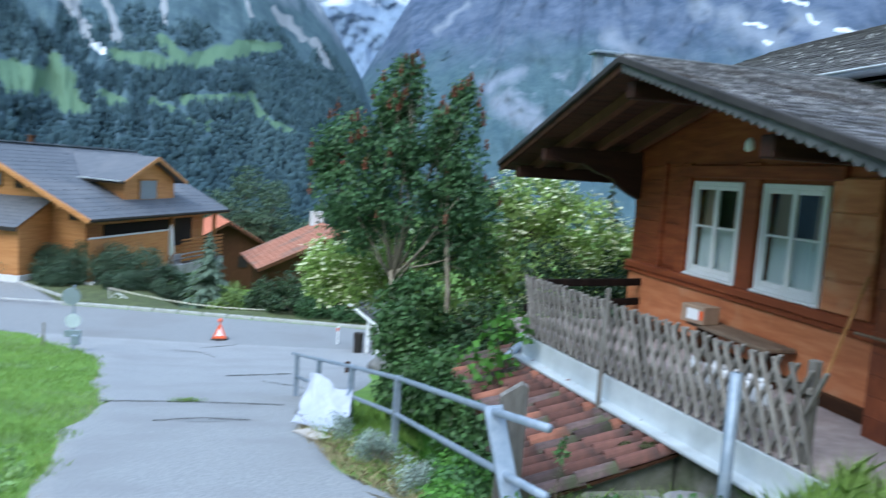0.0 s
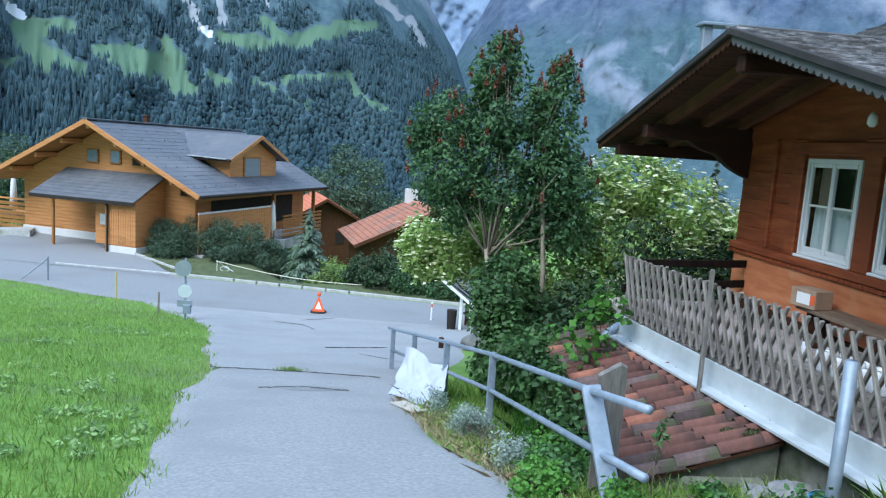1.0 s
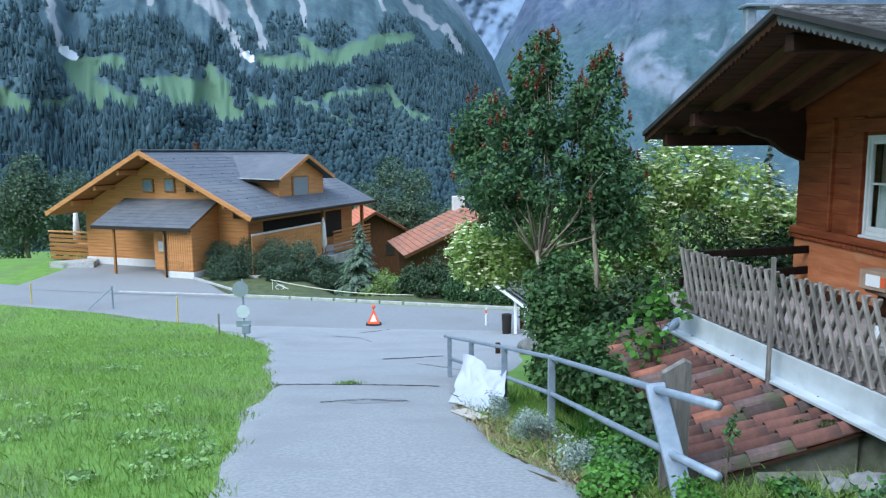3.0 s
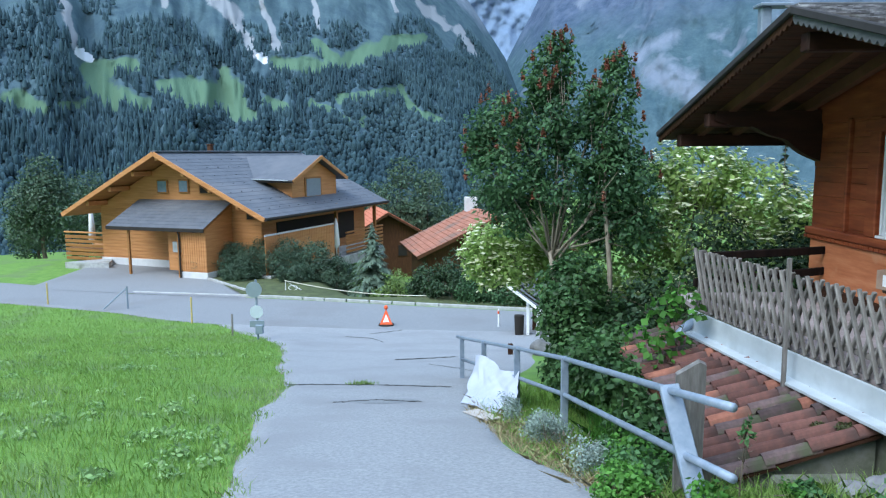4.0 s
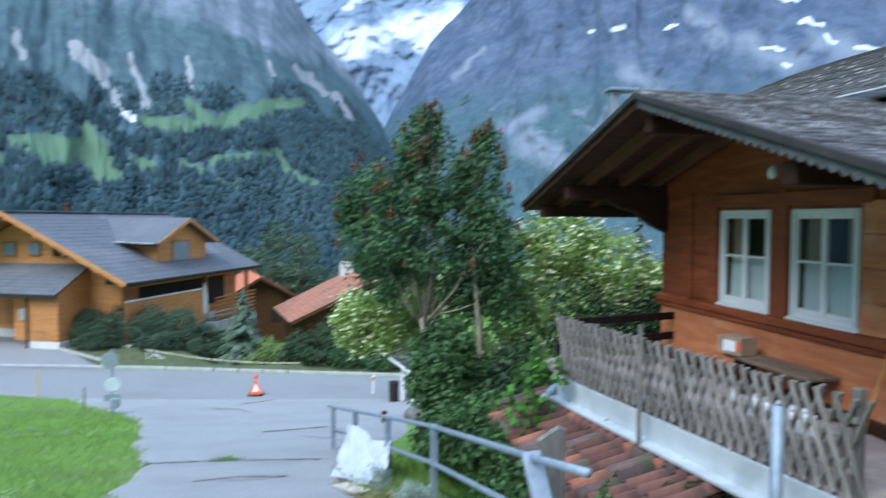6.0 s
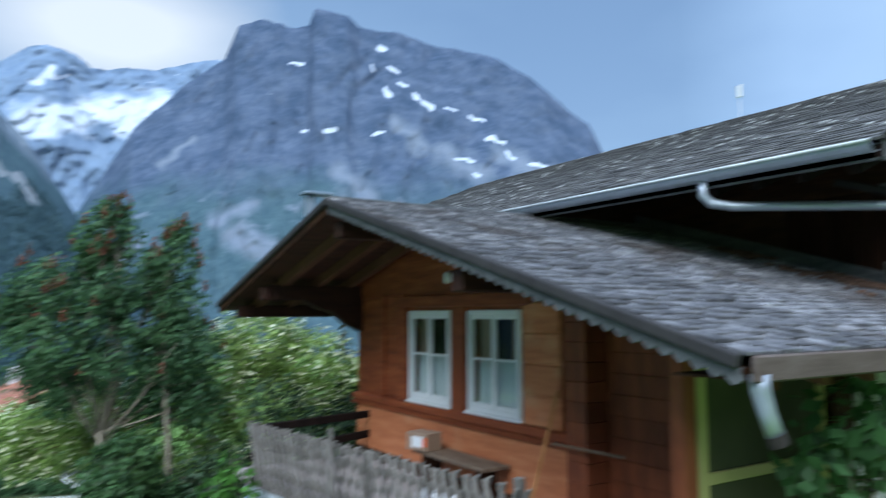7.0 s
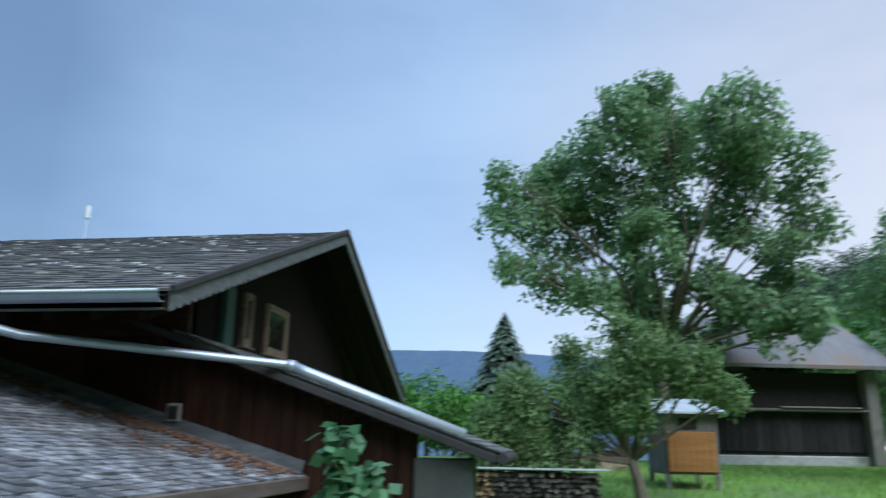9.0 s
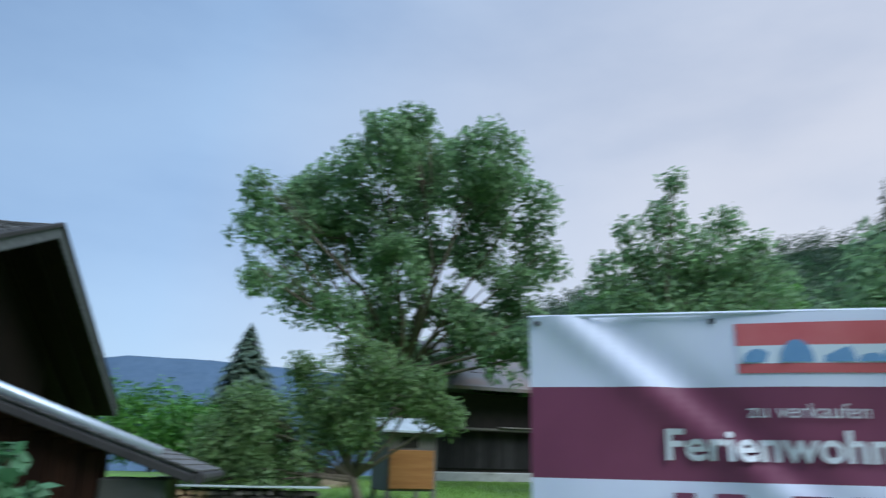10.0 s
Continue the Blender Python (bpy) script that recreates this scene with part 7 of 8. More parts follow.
i = (np.arange(nv - 1)[:, None] * nu + np.arange(nu - 1)[None, :]).ravel()
me = fastmesh("sheet", V, np.stack([i, i + 1, i + nu + 1, i + nu], -1), True)
put("plastic_sheet", me, surface("white_plastic", [(0.42, 0.46, 0.57), (0.53, 0.57, 0.67)], scale=4, rough=0.45, bump=0.15), "crumpled white plastic sheet hung over the railing", "sheet")
put("paper", Geo().prism([(0.32, 9.75, gz(0.32, 9.75) + 0.06), (0.6, 8.95, gz(0.6, 8.95) + 0.06), (0.8, 9.1, gz(0.8, 9.1) + 0.07), (0.55, 9.9, gz(0.55, 9.9) + 0.07)], (0, 0, 0.012)), surface("pale_card", [(0.42, 0.38, 0.35), (0.56, 0.52, 0.48)], scale=6, rough=0.9), "flattened pale cardboard on the lane's edge", "cardboard")

# stones against the shed
for k, (x, y, r) in enumerate(((3.18, 5.2, 0.15), (3.36, 5.1, 0.19), (3.26, 4.92, 0.11), (3.5, 5.2, 0.17))):
    bo = bmesh.new()
    bmesh.ops.create_icosphere(bo, subdivisions=3, radius=r)
    for v in bo.verts:
        v.co *= 1 + 0.3 * noise.noise(v.co * 9 + Vector((k, 0, 0)))
        v.co.z *= 0.75
    me = bpy.data.meshes.new("stone")
    bo.to_mesh(me)
    bo.free()
    put("stone", me, surface("field_stone", [(0.16, 0.16, 0.17), (0.28, 0.28, 0.29)], scale=9, rough=0.9, bump=0.5) if k == 0 else bpy.data.materials["field_stone"], "rounded grey field stone against the shed", "stone", "stones by the shed", m=pose(x, y, gz(x, y) + r * 0.4, 0, 0, 40 * k))
bucket = thing("bucket", "bright blue plastic bucket in the grass by the shed", "bucket", (3.44, 4.88, gz(3.44, 4.88)))
M_BLUE = surface("bright_blue_plastic", [(0.03, 0.3, 0.62), (0.05, 0.38, 0.7)], scale=5, rough=0.35, bump=0.02, spec=0.5)
part("body", Geo().tube([(0, 0, 0), (0, 0, 0.005), (0, 0, 0.17), (0, 0, 0.19)], [0.05, 0.055, 0.075, 0.08], 14), M_BLUE, bucket, smooth=True)
part("handle", Geo().tube([(0.08 * math.cos(a), 0.02, 0.18 + 0.05 * math.sin(a)) for a in np.linspace(0, math.pi, 9)], 0.004, 5), M_ZINC, bucket)
# terrace furniture
bench = thing("bench", "brown wooden wall bench on the terrace", "bench", (4.7, 6.5, -0.28))
part("seat", Geo().box((-0.1, -0.55, 0.4), (0.26, 0.85, 0.445), 0.01), M_WOOD_BENCH, bench)
for y in (-0.4, 0.65):
    part("leg", Geo().box((-0.05, y, 0), (0.2, y + 0.06, 0.4), 0.008), M_WOOD_DARK, bench)
cb = thing("cardboard_box", "small brown box with a red and white print on the bench", "box", (4.68, 7.2, 0.166), 12)
part("carton", Geo().box((-0.12, -0.17, 0), (0.12, 0.17, 0.2), 0.006), surface("cardboard", [(0.3, 0.2, 0.14), (0.42, 0.3, 0.22)], scale=6, rough=0.85), cb)
part("label", Geo().box((-0.124, -0.1, 0.04), (-0.12, 0.08, 0.16)), M_WHITE, cb, "white printed label")
part("red_label", Geo().box((-0.126, -0.165, 0.05), (-0.12, -0.11, 0.15)), M_ORANGE, cb, "red printed patch")
crate = thing("crate", "low grey wooden crate of jars behind the lattice fence", "crate", (4.05, 5.6, -0.28), 8)
part("body", Geo().box((-0.2, -0.55, 0), (0.2, 0.55, 0.16), 0.01), M_WOOD_GREY, crate)
jar_me = Geo().tube([(0, 0, 0), (0, 0, 0.02), (0, 0, 0.13), (0, 0, 0.15), (0, 0, 0.18)], [0.045, 0.052, 0.052, 0.04, 0.04], 12).mesh("jar", True)
jar_me.materials.append(surface("pale_jar", [(0.5, 0.54, 0.6), (0.75, 0.78, 0.82)], scale=12, rough=0.2, bump=0.1, spec=0.6))
jar_rs = random.Random(9)
for k in range(16):
    jar = new("jar", jar_me)
    jar.matrix_basis = pose(4.05 + jar_rs.uniform(-0.13, 0.13), 5.15 + 0.062 * k, -0.12, 0, 0, 30 * k)
    tagged(jar, "small pale glass jar standing on the crate", "jar", "jars on the crate")
put("broom_handle", Geo().tube([(4.55, 5.25, -0.3), (4.9, 5.14, 1.0)], 0.016, 8), M_PINE, "pale wooden broom handle leaning on the wall", "broom")

# ---- east lawn: woodpile, hutch, apple tree, ash, barn ----
pile = thing("woodpile", "long stack of split firewood under a pale cover", "woodpile", (16.3, 0.1, gz(16.3, 0.1)))
log_mesh = []
for v in range(4):
    rs = random.Random(v)
    loop = [(0, 0.05 * math.cos(a) * rs.uniform(0.65, 1.3), 0.05 * math.sin(a) * rs.uniform(0.65, 1.3)) for a in np.linspace(0, 6.28, 6, endpoint=False)]
    me = Geo().prism(loop, (0.5, 0, 0)).mesh("split_log")
    me.materials.append(surface("firewood", [(0.12, 0.075, 0.045), (0.25, 0.165, 0.1), (0.42, 0.3, 0.19)], scale=7, rough=0.9, bump=0.3, spread=0.8) if v == 0 else log_mesh[0].materials[0])
    log_mesh.append(me)
M_LOG_GREY = surface("weathered_firewood", [(0.035, 0.032, 0.03), (0.085, 0.075, 0.068), (0.19, 0.165, 0.15)], scale=7, rough=0.95, bump=0.3, spread=0.8)
grey_log = []
for me in log_mesh:
    me = me.copy()
    me.materials[0] = M_LOG_GREY
    grey_log.append(me)
rs = random.Random(4)
for a in range(28):
    for b in range(7):
        part("split_log", (log_mesh if a < 7 else grey_log)[rs.randrange(4)], None, pile, m=pose(rs.uniform(-0.1, 0.08), 1.3 - 0.105 * a + 0.05 * (b % 2) + rs.uniform(-0.02, 0.02), 0.05 + 0.098 * b + rs.uniform(-0.012, 0.012), rs.uniform(0, 90), 0, 0))
part("stack_core", Geo().box((0.14, -1.5, 0.0), (0.4, 1.3, 0.68), 0.02), M_LOG_GREY, pile)
part("cover", Geo().box((-0.1, -1.75, 0.74), (0.6, 1.45, 0.77), 0.004), M_ZINC_SHEET, pile, "pale corrugated cover")

hutch = thing("hutch", "small pine hutch with a pale metal roof", "shed", (20.2, -3.65, gz(20.2, -3.65)), 8)
part("body", Geo().box((-0.8, -0.75, 0.3), (0.8, 0.55, 1.75), 0.02), M_WOOD_GREY, hutch)
hd = part("door", Geo().box((-0.84, -0.68, 0.35), (-0.8, 0.5, 1.3), 0.01), M_PINE_DARK, hutch, "orange pine door")
for k in range(7):
    part("board", Geo().box((-0.86, -0.67 + 0.167 * k, 0.36), (-0.84, -0.67 + 0.167 * k + 0.16, 1.29), 0.005), M_PINE_DARK, hd)
# Near-black plate painted as the opening's dark inside.
part("opening", Geo().box((-0.82, -0.25, 1.36), (-0.8, 0.2, 1.62)), M_ROOM, hutch)
part("roof", Geo().prism([(-1.05, -0.95, 1.72), (0.95, -0.95, 2.15), (0.95, 0.75, 2.15), (-1.05, 0.75, 1.72)], (0, 0, 0.05)), M_ZINC_SHEET, hutch)
for x, y in ((-0.75, -0.7), (-0.75, 0.5), (0.7, -0.7), (0.7, 0.5)):
    part("leg", Geo().box((x - 0.05, y - 0.05, -0.2), (x + 0.05, y + 0.05, 0.35)), M_WOOD_GREY, hutch)

M_BARN = surface("blackened_barn_board", [(0.012, 0.012, 0.013), (0.022, 0.021, 0.022), (0.042, 0.04, 0.04)], scale=4, stretch=(4, 4, 0.6), rough=0.9, bump=0.4, spread=0.3)
barn = thing("barn", "old dark timber barn with a grey tin roof and stone footing", "barn", (32.6, -10.1, gz(32.6, -10.1)), 12)
# Near-black box: the open barn's inner shade put into colour.
part("wall", Geo().box((0, -3.2, 0.35), (6, 3.4, 3.7)), M_ROOM, barn, "near-black box painted as the barn's unlit open front")
for k in range(20):
    part("board", Geo().box((-0.06 - 0.02 * (k % 2), -3.18 + 0.33 * k, 0.5), (0, -3.18 + 0.33 * k + 0.315, 2.05), 0.01), M_BARN, barn)
part("loft_rail", Geo().box((-0.5, -3.4, 2.1), (-0.1, 3.2, 2.2), 0.01), M_WOOD_GREY, barn)
part("plank", Geo().box((-0.6, -2.9, 2.22), (-0.35, 0.5, 2.28), 0.01), M_WOOD_GREY, barn)
part("footing", Geo().box((-0.12, -3.3, -0.4), (6.1, 3.5, 0.36), 0.05), M_CONCRETE, barn)
part("corner_post", Geo().box((-0.5, -3.7, 0.0), (0.05, -3.2, 3.8), 0.03), M_WOOD_GREY, barn)
part("roof", Geo().prism([(-1.2, -4.4, 3.75), (3, -4.4, 6.2), (7.2, -4.4, 3.75), (7.2, -4.4, 3.9), (3, -4.4, 6.38), (-1.2, -4.4, 3.9)], (0, 8.8, 0)), surface("tin_roof", [(0.13, 0.12, 0.125), (0.18, 0.17, 0.175), (0.25, 0.235, 0.235)], scale=1.5, stretch=(1, 6, 1), rough=0.6, bump=0.15, metal=0.2, stain=(0.22, 0.15, 0.12), stain_scale=0.5), barn, "grey sheet roof")
bo = bmesh.new()
bmesh.ops.create_icosphere(bo, subdivisions=3, radius=1.0)
for v in bo.verts:
    v.co *= 1 + 0.22 * noise.noise(v.co * 2.1)
    v.co.z *= 0.5
me = bpy.data.meshes.new("earth_mound")
bo.to_mesh(me)
bo.free()
put("earth_mound", me, M_EARTH, "pale heap of bare earth on the lawn", "mound", m=pose(26.5, -2.0, gz(26.5, -2.0)))

ash = []
rs = random.Random(12)
for y, z_, r in ((0.3, 11.2, 2.0), (-2.0, 13.0, 2.1), (-5.5, 15.2, 1.9), (-3.6, 14.6, 1.8), (-8.0, 14.4, 1.8), (-9.8, 12.8, 2.0), (-10.6, 10.6, 1.5), (-1.0, 9.2, 1.8), (-3.8, 11.2, 2.3), (-6.6, 12.2, 2.4), (-8.6, 9.4, 1.9), (-5.0, 8.2, 1.8), (-2.4, 7.4, 1.2), (-7.2, 7.6, 1.5), (-5.0, 16.2, 0.9), (-7.0, 16.3, 0.9), (0.9, 9.0, 1.0), (-9.0, 14.4, 1.2), (1.0, 12.4, 0.9), (-0.5, 13.3, 0.9), (-8.6, 7.2, 1.2), (-10.0, 8.0, 1.1), (-7.4, 6.4, 0.9), (-8.8, 5.9, 1.0), (-9.8, 6.6, 1.0), (-6.2, 6.6, 1.1), (-3.6, 7.0, 1.0), (-4.4, 9.6, 1.4)):
    ash.append((30.2 + rs.uniform(-2.2, 2.2), y, z_, r))
tree("tree", "tall full ash tree standing beside the barn", "tree", (30.2, -5.0, gz(30.2, -5.0)), (30.2, -5.0, 5.6), ash, 40000, 0.28, M_LEAF_ASH, 0.24, 40, gap=0.0, freq=0.55, shell=0.4)
ap = [(17.2, 0.7, 2.3, 0.75), (17.3, 0.2, 3.0, 0.7), (17.2, 1.1, 1.5, 0.5), (17.2, -0.3, 2.5, 0.95), (17.5, -1.6, 3.4, 1.0), (17.4, -2.6, 3.9, 0.85), (17.3, -3.6, 3.5, 0.75), (17.6, -1.0, 2.0, 0.8), (17.3, 0.6, 1.9, 0.75), (17.5, -2.2, 2.8, 0.9), (17.4, -4.3, 3.0, 0.5), (17.0, -0.2, 1.5, 0.6), (17.4, -2.1, 4.5, 0.4), (17.4, -3.9, 3.7, 0.4), (17.4, -0.9, 4.0, 0.4)]
tree("tree", "low spreading apple tree on the lawn", "tree", (17.4, -2.4, gz(17.4, -2.4)), (17.4, -2.2, 1.6), ap, 21000, 0.125, M_LEAF_APPLE, 0.13, 41, gap=0.5, freq=0.9, shell=0.3)
rt = [(22.6, -12.5, 6.2, 1.6), (22.5, -13.3, 8.2, 1.2), (22.2, -14.3, 8.8, 1.0), (22.4, -11.4, 6.4, 1.1), (22.2, -14.8, 6.6, 1.4), (22.3, -13.2, 10.0, 0.7), (22.0, -15.6, 8.3, 0.8), (22.4, -12.2, 8.6, 0.6), (22.2, -13.6, 11.4, 0.45), (21.8, -16.6, 7.0, 0.9), (23.0, -10.6, 6.2, 1.0), (22.0, -15.4, 10.0, 0.6), (21.8, -16.4, 9.2, 0.5), (22.6, -12.0, 9.6, 0.5), (22.4, -11.0, 8.0, 0.6), (21.7, -17.0, 8.4, 0.4)]
tree("tree", "airy light green tree behind the banner", "tree", (22.5, -13.0, gz(22.5, -13.0)), (22.5, -13.0, 4.0), [(x, y + 0.3, z_ + 0.25, r * 1.2) for x, y, z_, r in rt], 11000, 0.24, M_LEAF_ASH, 0.16, 42, gap=0.6, freq=0.8, shell=0.3)
for k, (x, y, h, r) in enumerate(((38, -13, 7, 2.6), (34, -18, 8, 3.2), (30, -22, 8, 3.4), (44, -8, 8, 3.0), (28, -28, 9, 3.6), (36, -26, 11, 4), (42, -20, 11, 4.0), (24, -23, 9.5, 3.0), (22, -28, 11, 3.4), (27, -33, 12, 3.6), (19, -24, 9, 2.8))):
    zg = gz(x, y)
    bl = [(x, y, zg + h * 0.55, r), (x + 1, y - 1.5, zg + h * 0.4, r * 0.8), (x, y + 1.6, zg + h * 0.42, r * 0.8), (x, y - 0.4, zg + h * 0.85, r * 0.55)]
    tree("tree", "leafy tree at the edge of the wooded hillside", "tree", (x, y, zg), (x, y, zg + h * 0.3), bl, 3800, 0.42, M_LEAF_ASH if k % 2 else M_LEAF_LIGHT, 0.2, 130 + k, group="trees at the wood's edge", gap=0.3, freq=0.6)
conifer("dark green spruce beyond the lawn", 58, 2.9, 11.2, 4.8, 8, n=1100, material=M_NEEDLE_SOFT)
conifer("dark spruce on the wooded hillside", 33, -32.5, 15.0, 2.6, 9)
for k, (x, y, h, r) in enumerate(((52, 8, 6, 2.6), (58, 12, 7, 3), (47, 5, 4.5, 2.0), (63, 7, 6, 2.6), (50, 2, 4.2, 2.0), (54, 16, 7, 3))):
    zg = gz(x, y)
    tree("tree", "round green tree beyond the woodpile", "tree", (x, y, zg), (x, y, zg + h * 0.3), [(x, y, zg + h * 0.55, r), (x, y + 1.5, zg + h * 0.45, r * 0.8), (x, y - 1.5, zg + h * 0.4, r * 0.8)], 2600, 0.4, M_LEAF_LIGHT, 0.15, 150 + k, group="trees beyond the lawn")

mast = put("mast", Geo().tube([(18.5, 12.4, -1.0), (18.5, 12.4, 7.9)], 0.012, 8).tube([(18.5, 12.4, 7.9), (18.5, 12.4, 8.25)], 0.07, 10), M_WHITE, "slim mast with a white head behind the farmhouse roof", "mast")

# ---- sale banner ----
BA, BB = Vector((3.54, -1.82, 0)), Vector((2.94, -3.14, 0))
bdir = (BB - BA).normalized()
bn = Vector((bdir.y, -bdir.x, 0))
if bn.x > 0:
    bn = -bn
banner = thing("banner", "white and maroon sale banner stretched between posts", "banner", (BA.x, BA.y, gz(BA.x, BA.y)))
banner.matrix_basis = Matrix.Translation((BA.x, BA.y, 0)) @ Matrix((bdir, -bn, UP)).transposed().to_4x4()
BTOP, BW = 2.55, 3.4
M_CLOTH = surface("white_banner_cloth", [(0.72, 0.75, 0.92), (0.8, 0.83, 0.97)], scale=2, rough=0.5, bump=0.05)
M_MAROON = surface("maroon_print", [(0.19, 0.05, 0.095), (0.24, 0.065, 0.12)], scale=2, rough=0.5, bump=0.05)


def ripple(x, z):
    return 0.026 * noise.noise((x * 2.2, z * 2.2, 1.0)) + 0.025 * math.exp(-((x - 0.42 - (BTOP - 0.1 - z) * 1.1) / 0.12) ** 2) - 0.028 * math.exp(-((x - 0.25 - (BTOP - 0.1 - z) * 1.2) / 0.1) ** 2)


def cloth(x0, x1, z0, z1, lift=0.0, n=60, m=14):
    V = []
    for j in range(m + 1):
        for i in range(n + 1):
            x, z_ = x0 + (x1 - x0) * i / n, z0 + (z1 - z0) * j / m
            V.append((x, ripple(x, z_) - lift, z_))
    k = (np.arange(m)[:, None] * (n + 1) + np.arange(n)[None, :]).ravel()
    return fastmesh("cloth", V, np.stack([k, k + 1, k + n + 2, k + n + 1], -1), True)


part("cloth", cloth(0, BW, BTOP - 0.31, BTOP), M_CLOTH, banner)
part("maroon_band", cloth(0, BW, BTOP - 0.69, BTOP - 0.31), M_MAROON, banner, "maroon printed band")
part("cloth", cloth(0, BW, BTOP - 1.1, BTOP - 0.69), M_CLOTH, banner)
part("hem", Geo().tube([(0, ripple(0, BTOP), BTOP), (1.0, ripple(1, BTOP), BTOP + 0.004), (BW, ripple(BW, BTOP), BTOP)], 0.008, 6), M_CLOTH, banner)
for x in (0.035, 0.78, 1.53, 2.28, 3.03):
    part("eyelet", Geo().tube([(x, ripple(x, BTOP - 0.03) - 0.006, BTOP - 0.03), (x, ripple(x, BTOP - 0.03) - 0.001, BTOP - 0.03)], 0.013, 12), M_ROOM, banner)
for x in (0.06, BW + 0.03):
    part("post", Geo().box((x - 0.03, 0.02, -0.6), (x + 0.03, 0.08, BTOP + 0.02), 0.006), M_WOOD_GREY, banner)
# printed emblem: red field, pale blue hills, red bar below
M_PRINT_RED = surface("faded_red_print", [(0.58, 0.1, 0.11), (0.66, 0.17, 0.18)], scale=3, rough=0.6)
M_PRINT_BLUE = surface("blue_print", [(0.12, 0.27, 0.5), (0.2, 0.38, 0.6)], scale=6, rough=0.6)
part("emblem_field", cloth(0.87, 2.2, BTOP - 0.14, BTOP - 0.045, 0.004, 40, 4), M_PRINT_RED, banner, "faded red printed field")
part("emblem_bar", cloth(0.87, 2.2, BTOP - 0.255, BTOP - 0.215, 0.004, 40, 2), M_PRINT_RED, banner, "red printed bar")
part("emblem_sky", cloth(0.875, 2.2, BTOP - 0.215, BTOP - 0.14, 0.0045, 40, 3), surface("pale_blue_print", [(0.66, 0.74, 0.84), (0.76, 0.82, 0.9)], scale=8, rough=0.6), banner)
for k, (c, r, hh) in enumerate(((0.95, 0.06, 0.045), (1.1, 0.065, 0.075), (1.26, 0.06, 0.065), (1.38, 0.05, 0.03), (1.5, 0.08, 0.07), (1.68, 0.06, 0.05), (1.85, 0.08, 0.07))):
    top = [(c + r * math.cos(a), ripple(c, BTOP - 0.2) - 0.007, BTOP - 0.21 + hh * math.sin(a) * 1.25) for a in np.linspace(0, math.pi, 9)]
    part("emblem_hill", Geo().prism(top, (0, 0.001, 0)), M_PRINT_BLUE, banner)


def words(text, x, z_, height, squeeze=1.0, bold=0.0):
    cu = bpy.data.curves.new("lettering", "FONT")
    cu.body, cu.size, cu.offset, cu.extrude = text, height / 0.72, bold, 0.0
    tmp = new("tmp", cu)
    bpy.context.view_layer.update()
    me = bpy.data.meshes.new_from_object(tmp.evaluated_get(bpy.context.evaluated_depsgraph_get()))
    bpy.data.objects.remove(tmp)
    me.transform(Matrix(((squeeze, 0, 0, x), (0, 0, -1, 0), (0, 1, 0, z_), (0, 0, 0, 1))))
    for v in me.vertices:
        v.co.y = ripple(v.co.x, v.co.z) - 0.014
    me.name = "lettering"
    return me


M_LETTER = surface("white_lettering", [(0.68, 0.7, 0.74), (0.76, 0.78, 0.82)], scale=3, rough=0.5)
part("lettering", words("zu verkaufen", 0.89, BTOP - 0.435, 0.06, 1.08, 0.0), M_LETTER, banner, "white printed words")
part("lettering", words("Ferienwohnung", 0.55, BTOP - 0.605, 0.125, 1.04, 0.004), M_LETTER, banner, "large white printed word")
for k, (a, b) in enumerate(((0.58, 0.66), (0.74, 0.94), (1.02, 1.16), (1.24, 1.48), (1.56, 1.7))):
    part("bar", Geo().box((a, ripple(a, BTOP - 0.8) - 0.012, BTOP - 0.83), (b, ripple(a, BTOP - 0.8) - 0.009, BTOP - 0.735)), M_MAROON, banner)

# ---- lichen and shingles on the old roofs, far woods last ----
# wing's south slope: the nearest stretch as single shingles, the rest joined
ang = math.atan2(RIDGE_Z - EAVE_S[1], RIDGE_Y - EAVE_S[0])
slope_len = math.hypot(RIDGE_Z - EAVE_S[1], RIDGE_Y - EAVE_S[0])
SM = Matrix.Translation((0, EAVE_S[0], EAVE_S[1])) @ Matrix.Rotation(ang, 4, "X")
unit = []
for v in range(5):
    rs = random.Random(40 + v)
    w = 0.125 * (0.75 + 0.14 * v)
    me = Geo().box((0.003, 0, 0), (w - 0.003, 0.3, 0.014 + 0.003 * v), 0.003).mesh("shingle")
    me.materials.append(M_SHINGLE)
    unit.append((w, me))
rs = random.Random(77)
exposure_ = 0.1
rows_n = int(slope_len / exposure_) + 1
rest = Geo()
single = 0
for r in range(rows_n):
    v0 = r * exposure_ - 0.03
    u = VERGE_X + 0.0
    while u < MAIN_X - 0.02:
        w, me = unit[rs.randrange(5)]
        jit, tip, lift = rs.uniform(-0.007, 0.007), rs.uniform(-6.4, -5.2), rs.uniform(0.034, 0.046)
        m = SM @ Matrix.Translation((u, v0 + jit, lift)) @ Matrix.Rotation(radians(tip), 4, "X") @ Matrix.Rotation(radians(rs.uniform(-1.5, 1.5)), 4, "Z")
        if u < 4.75 and single < 300 and r < 26:
            part("shingle", me, M_SHINGLE, roof_south, m=m, world=True)
            single += 1
        else:
            rest.box((0.003, 0, 0), (min(w, MAIN_X - u) - 0.003, 0.3, 0.018), 0.0, m)
        u += w
moss = Geo()
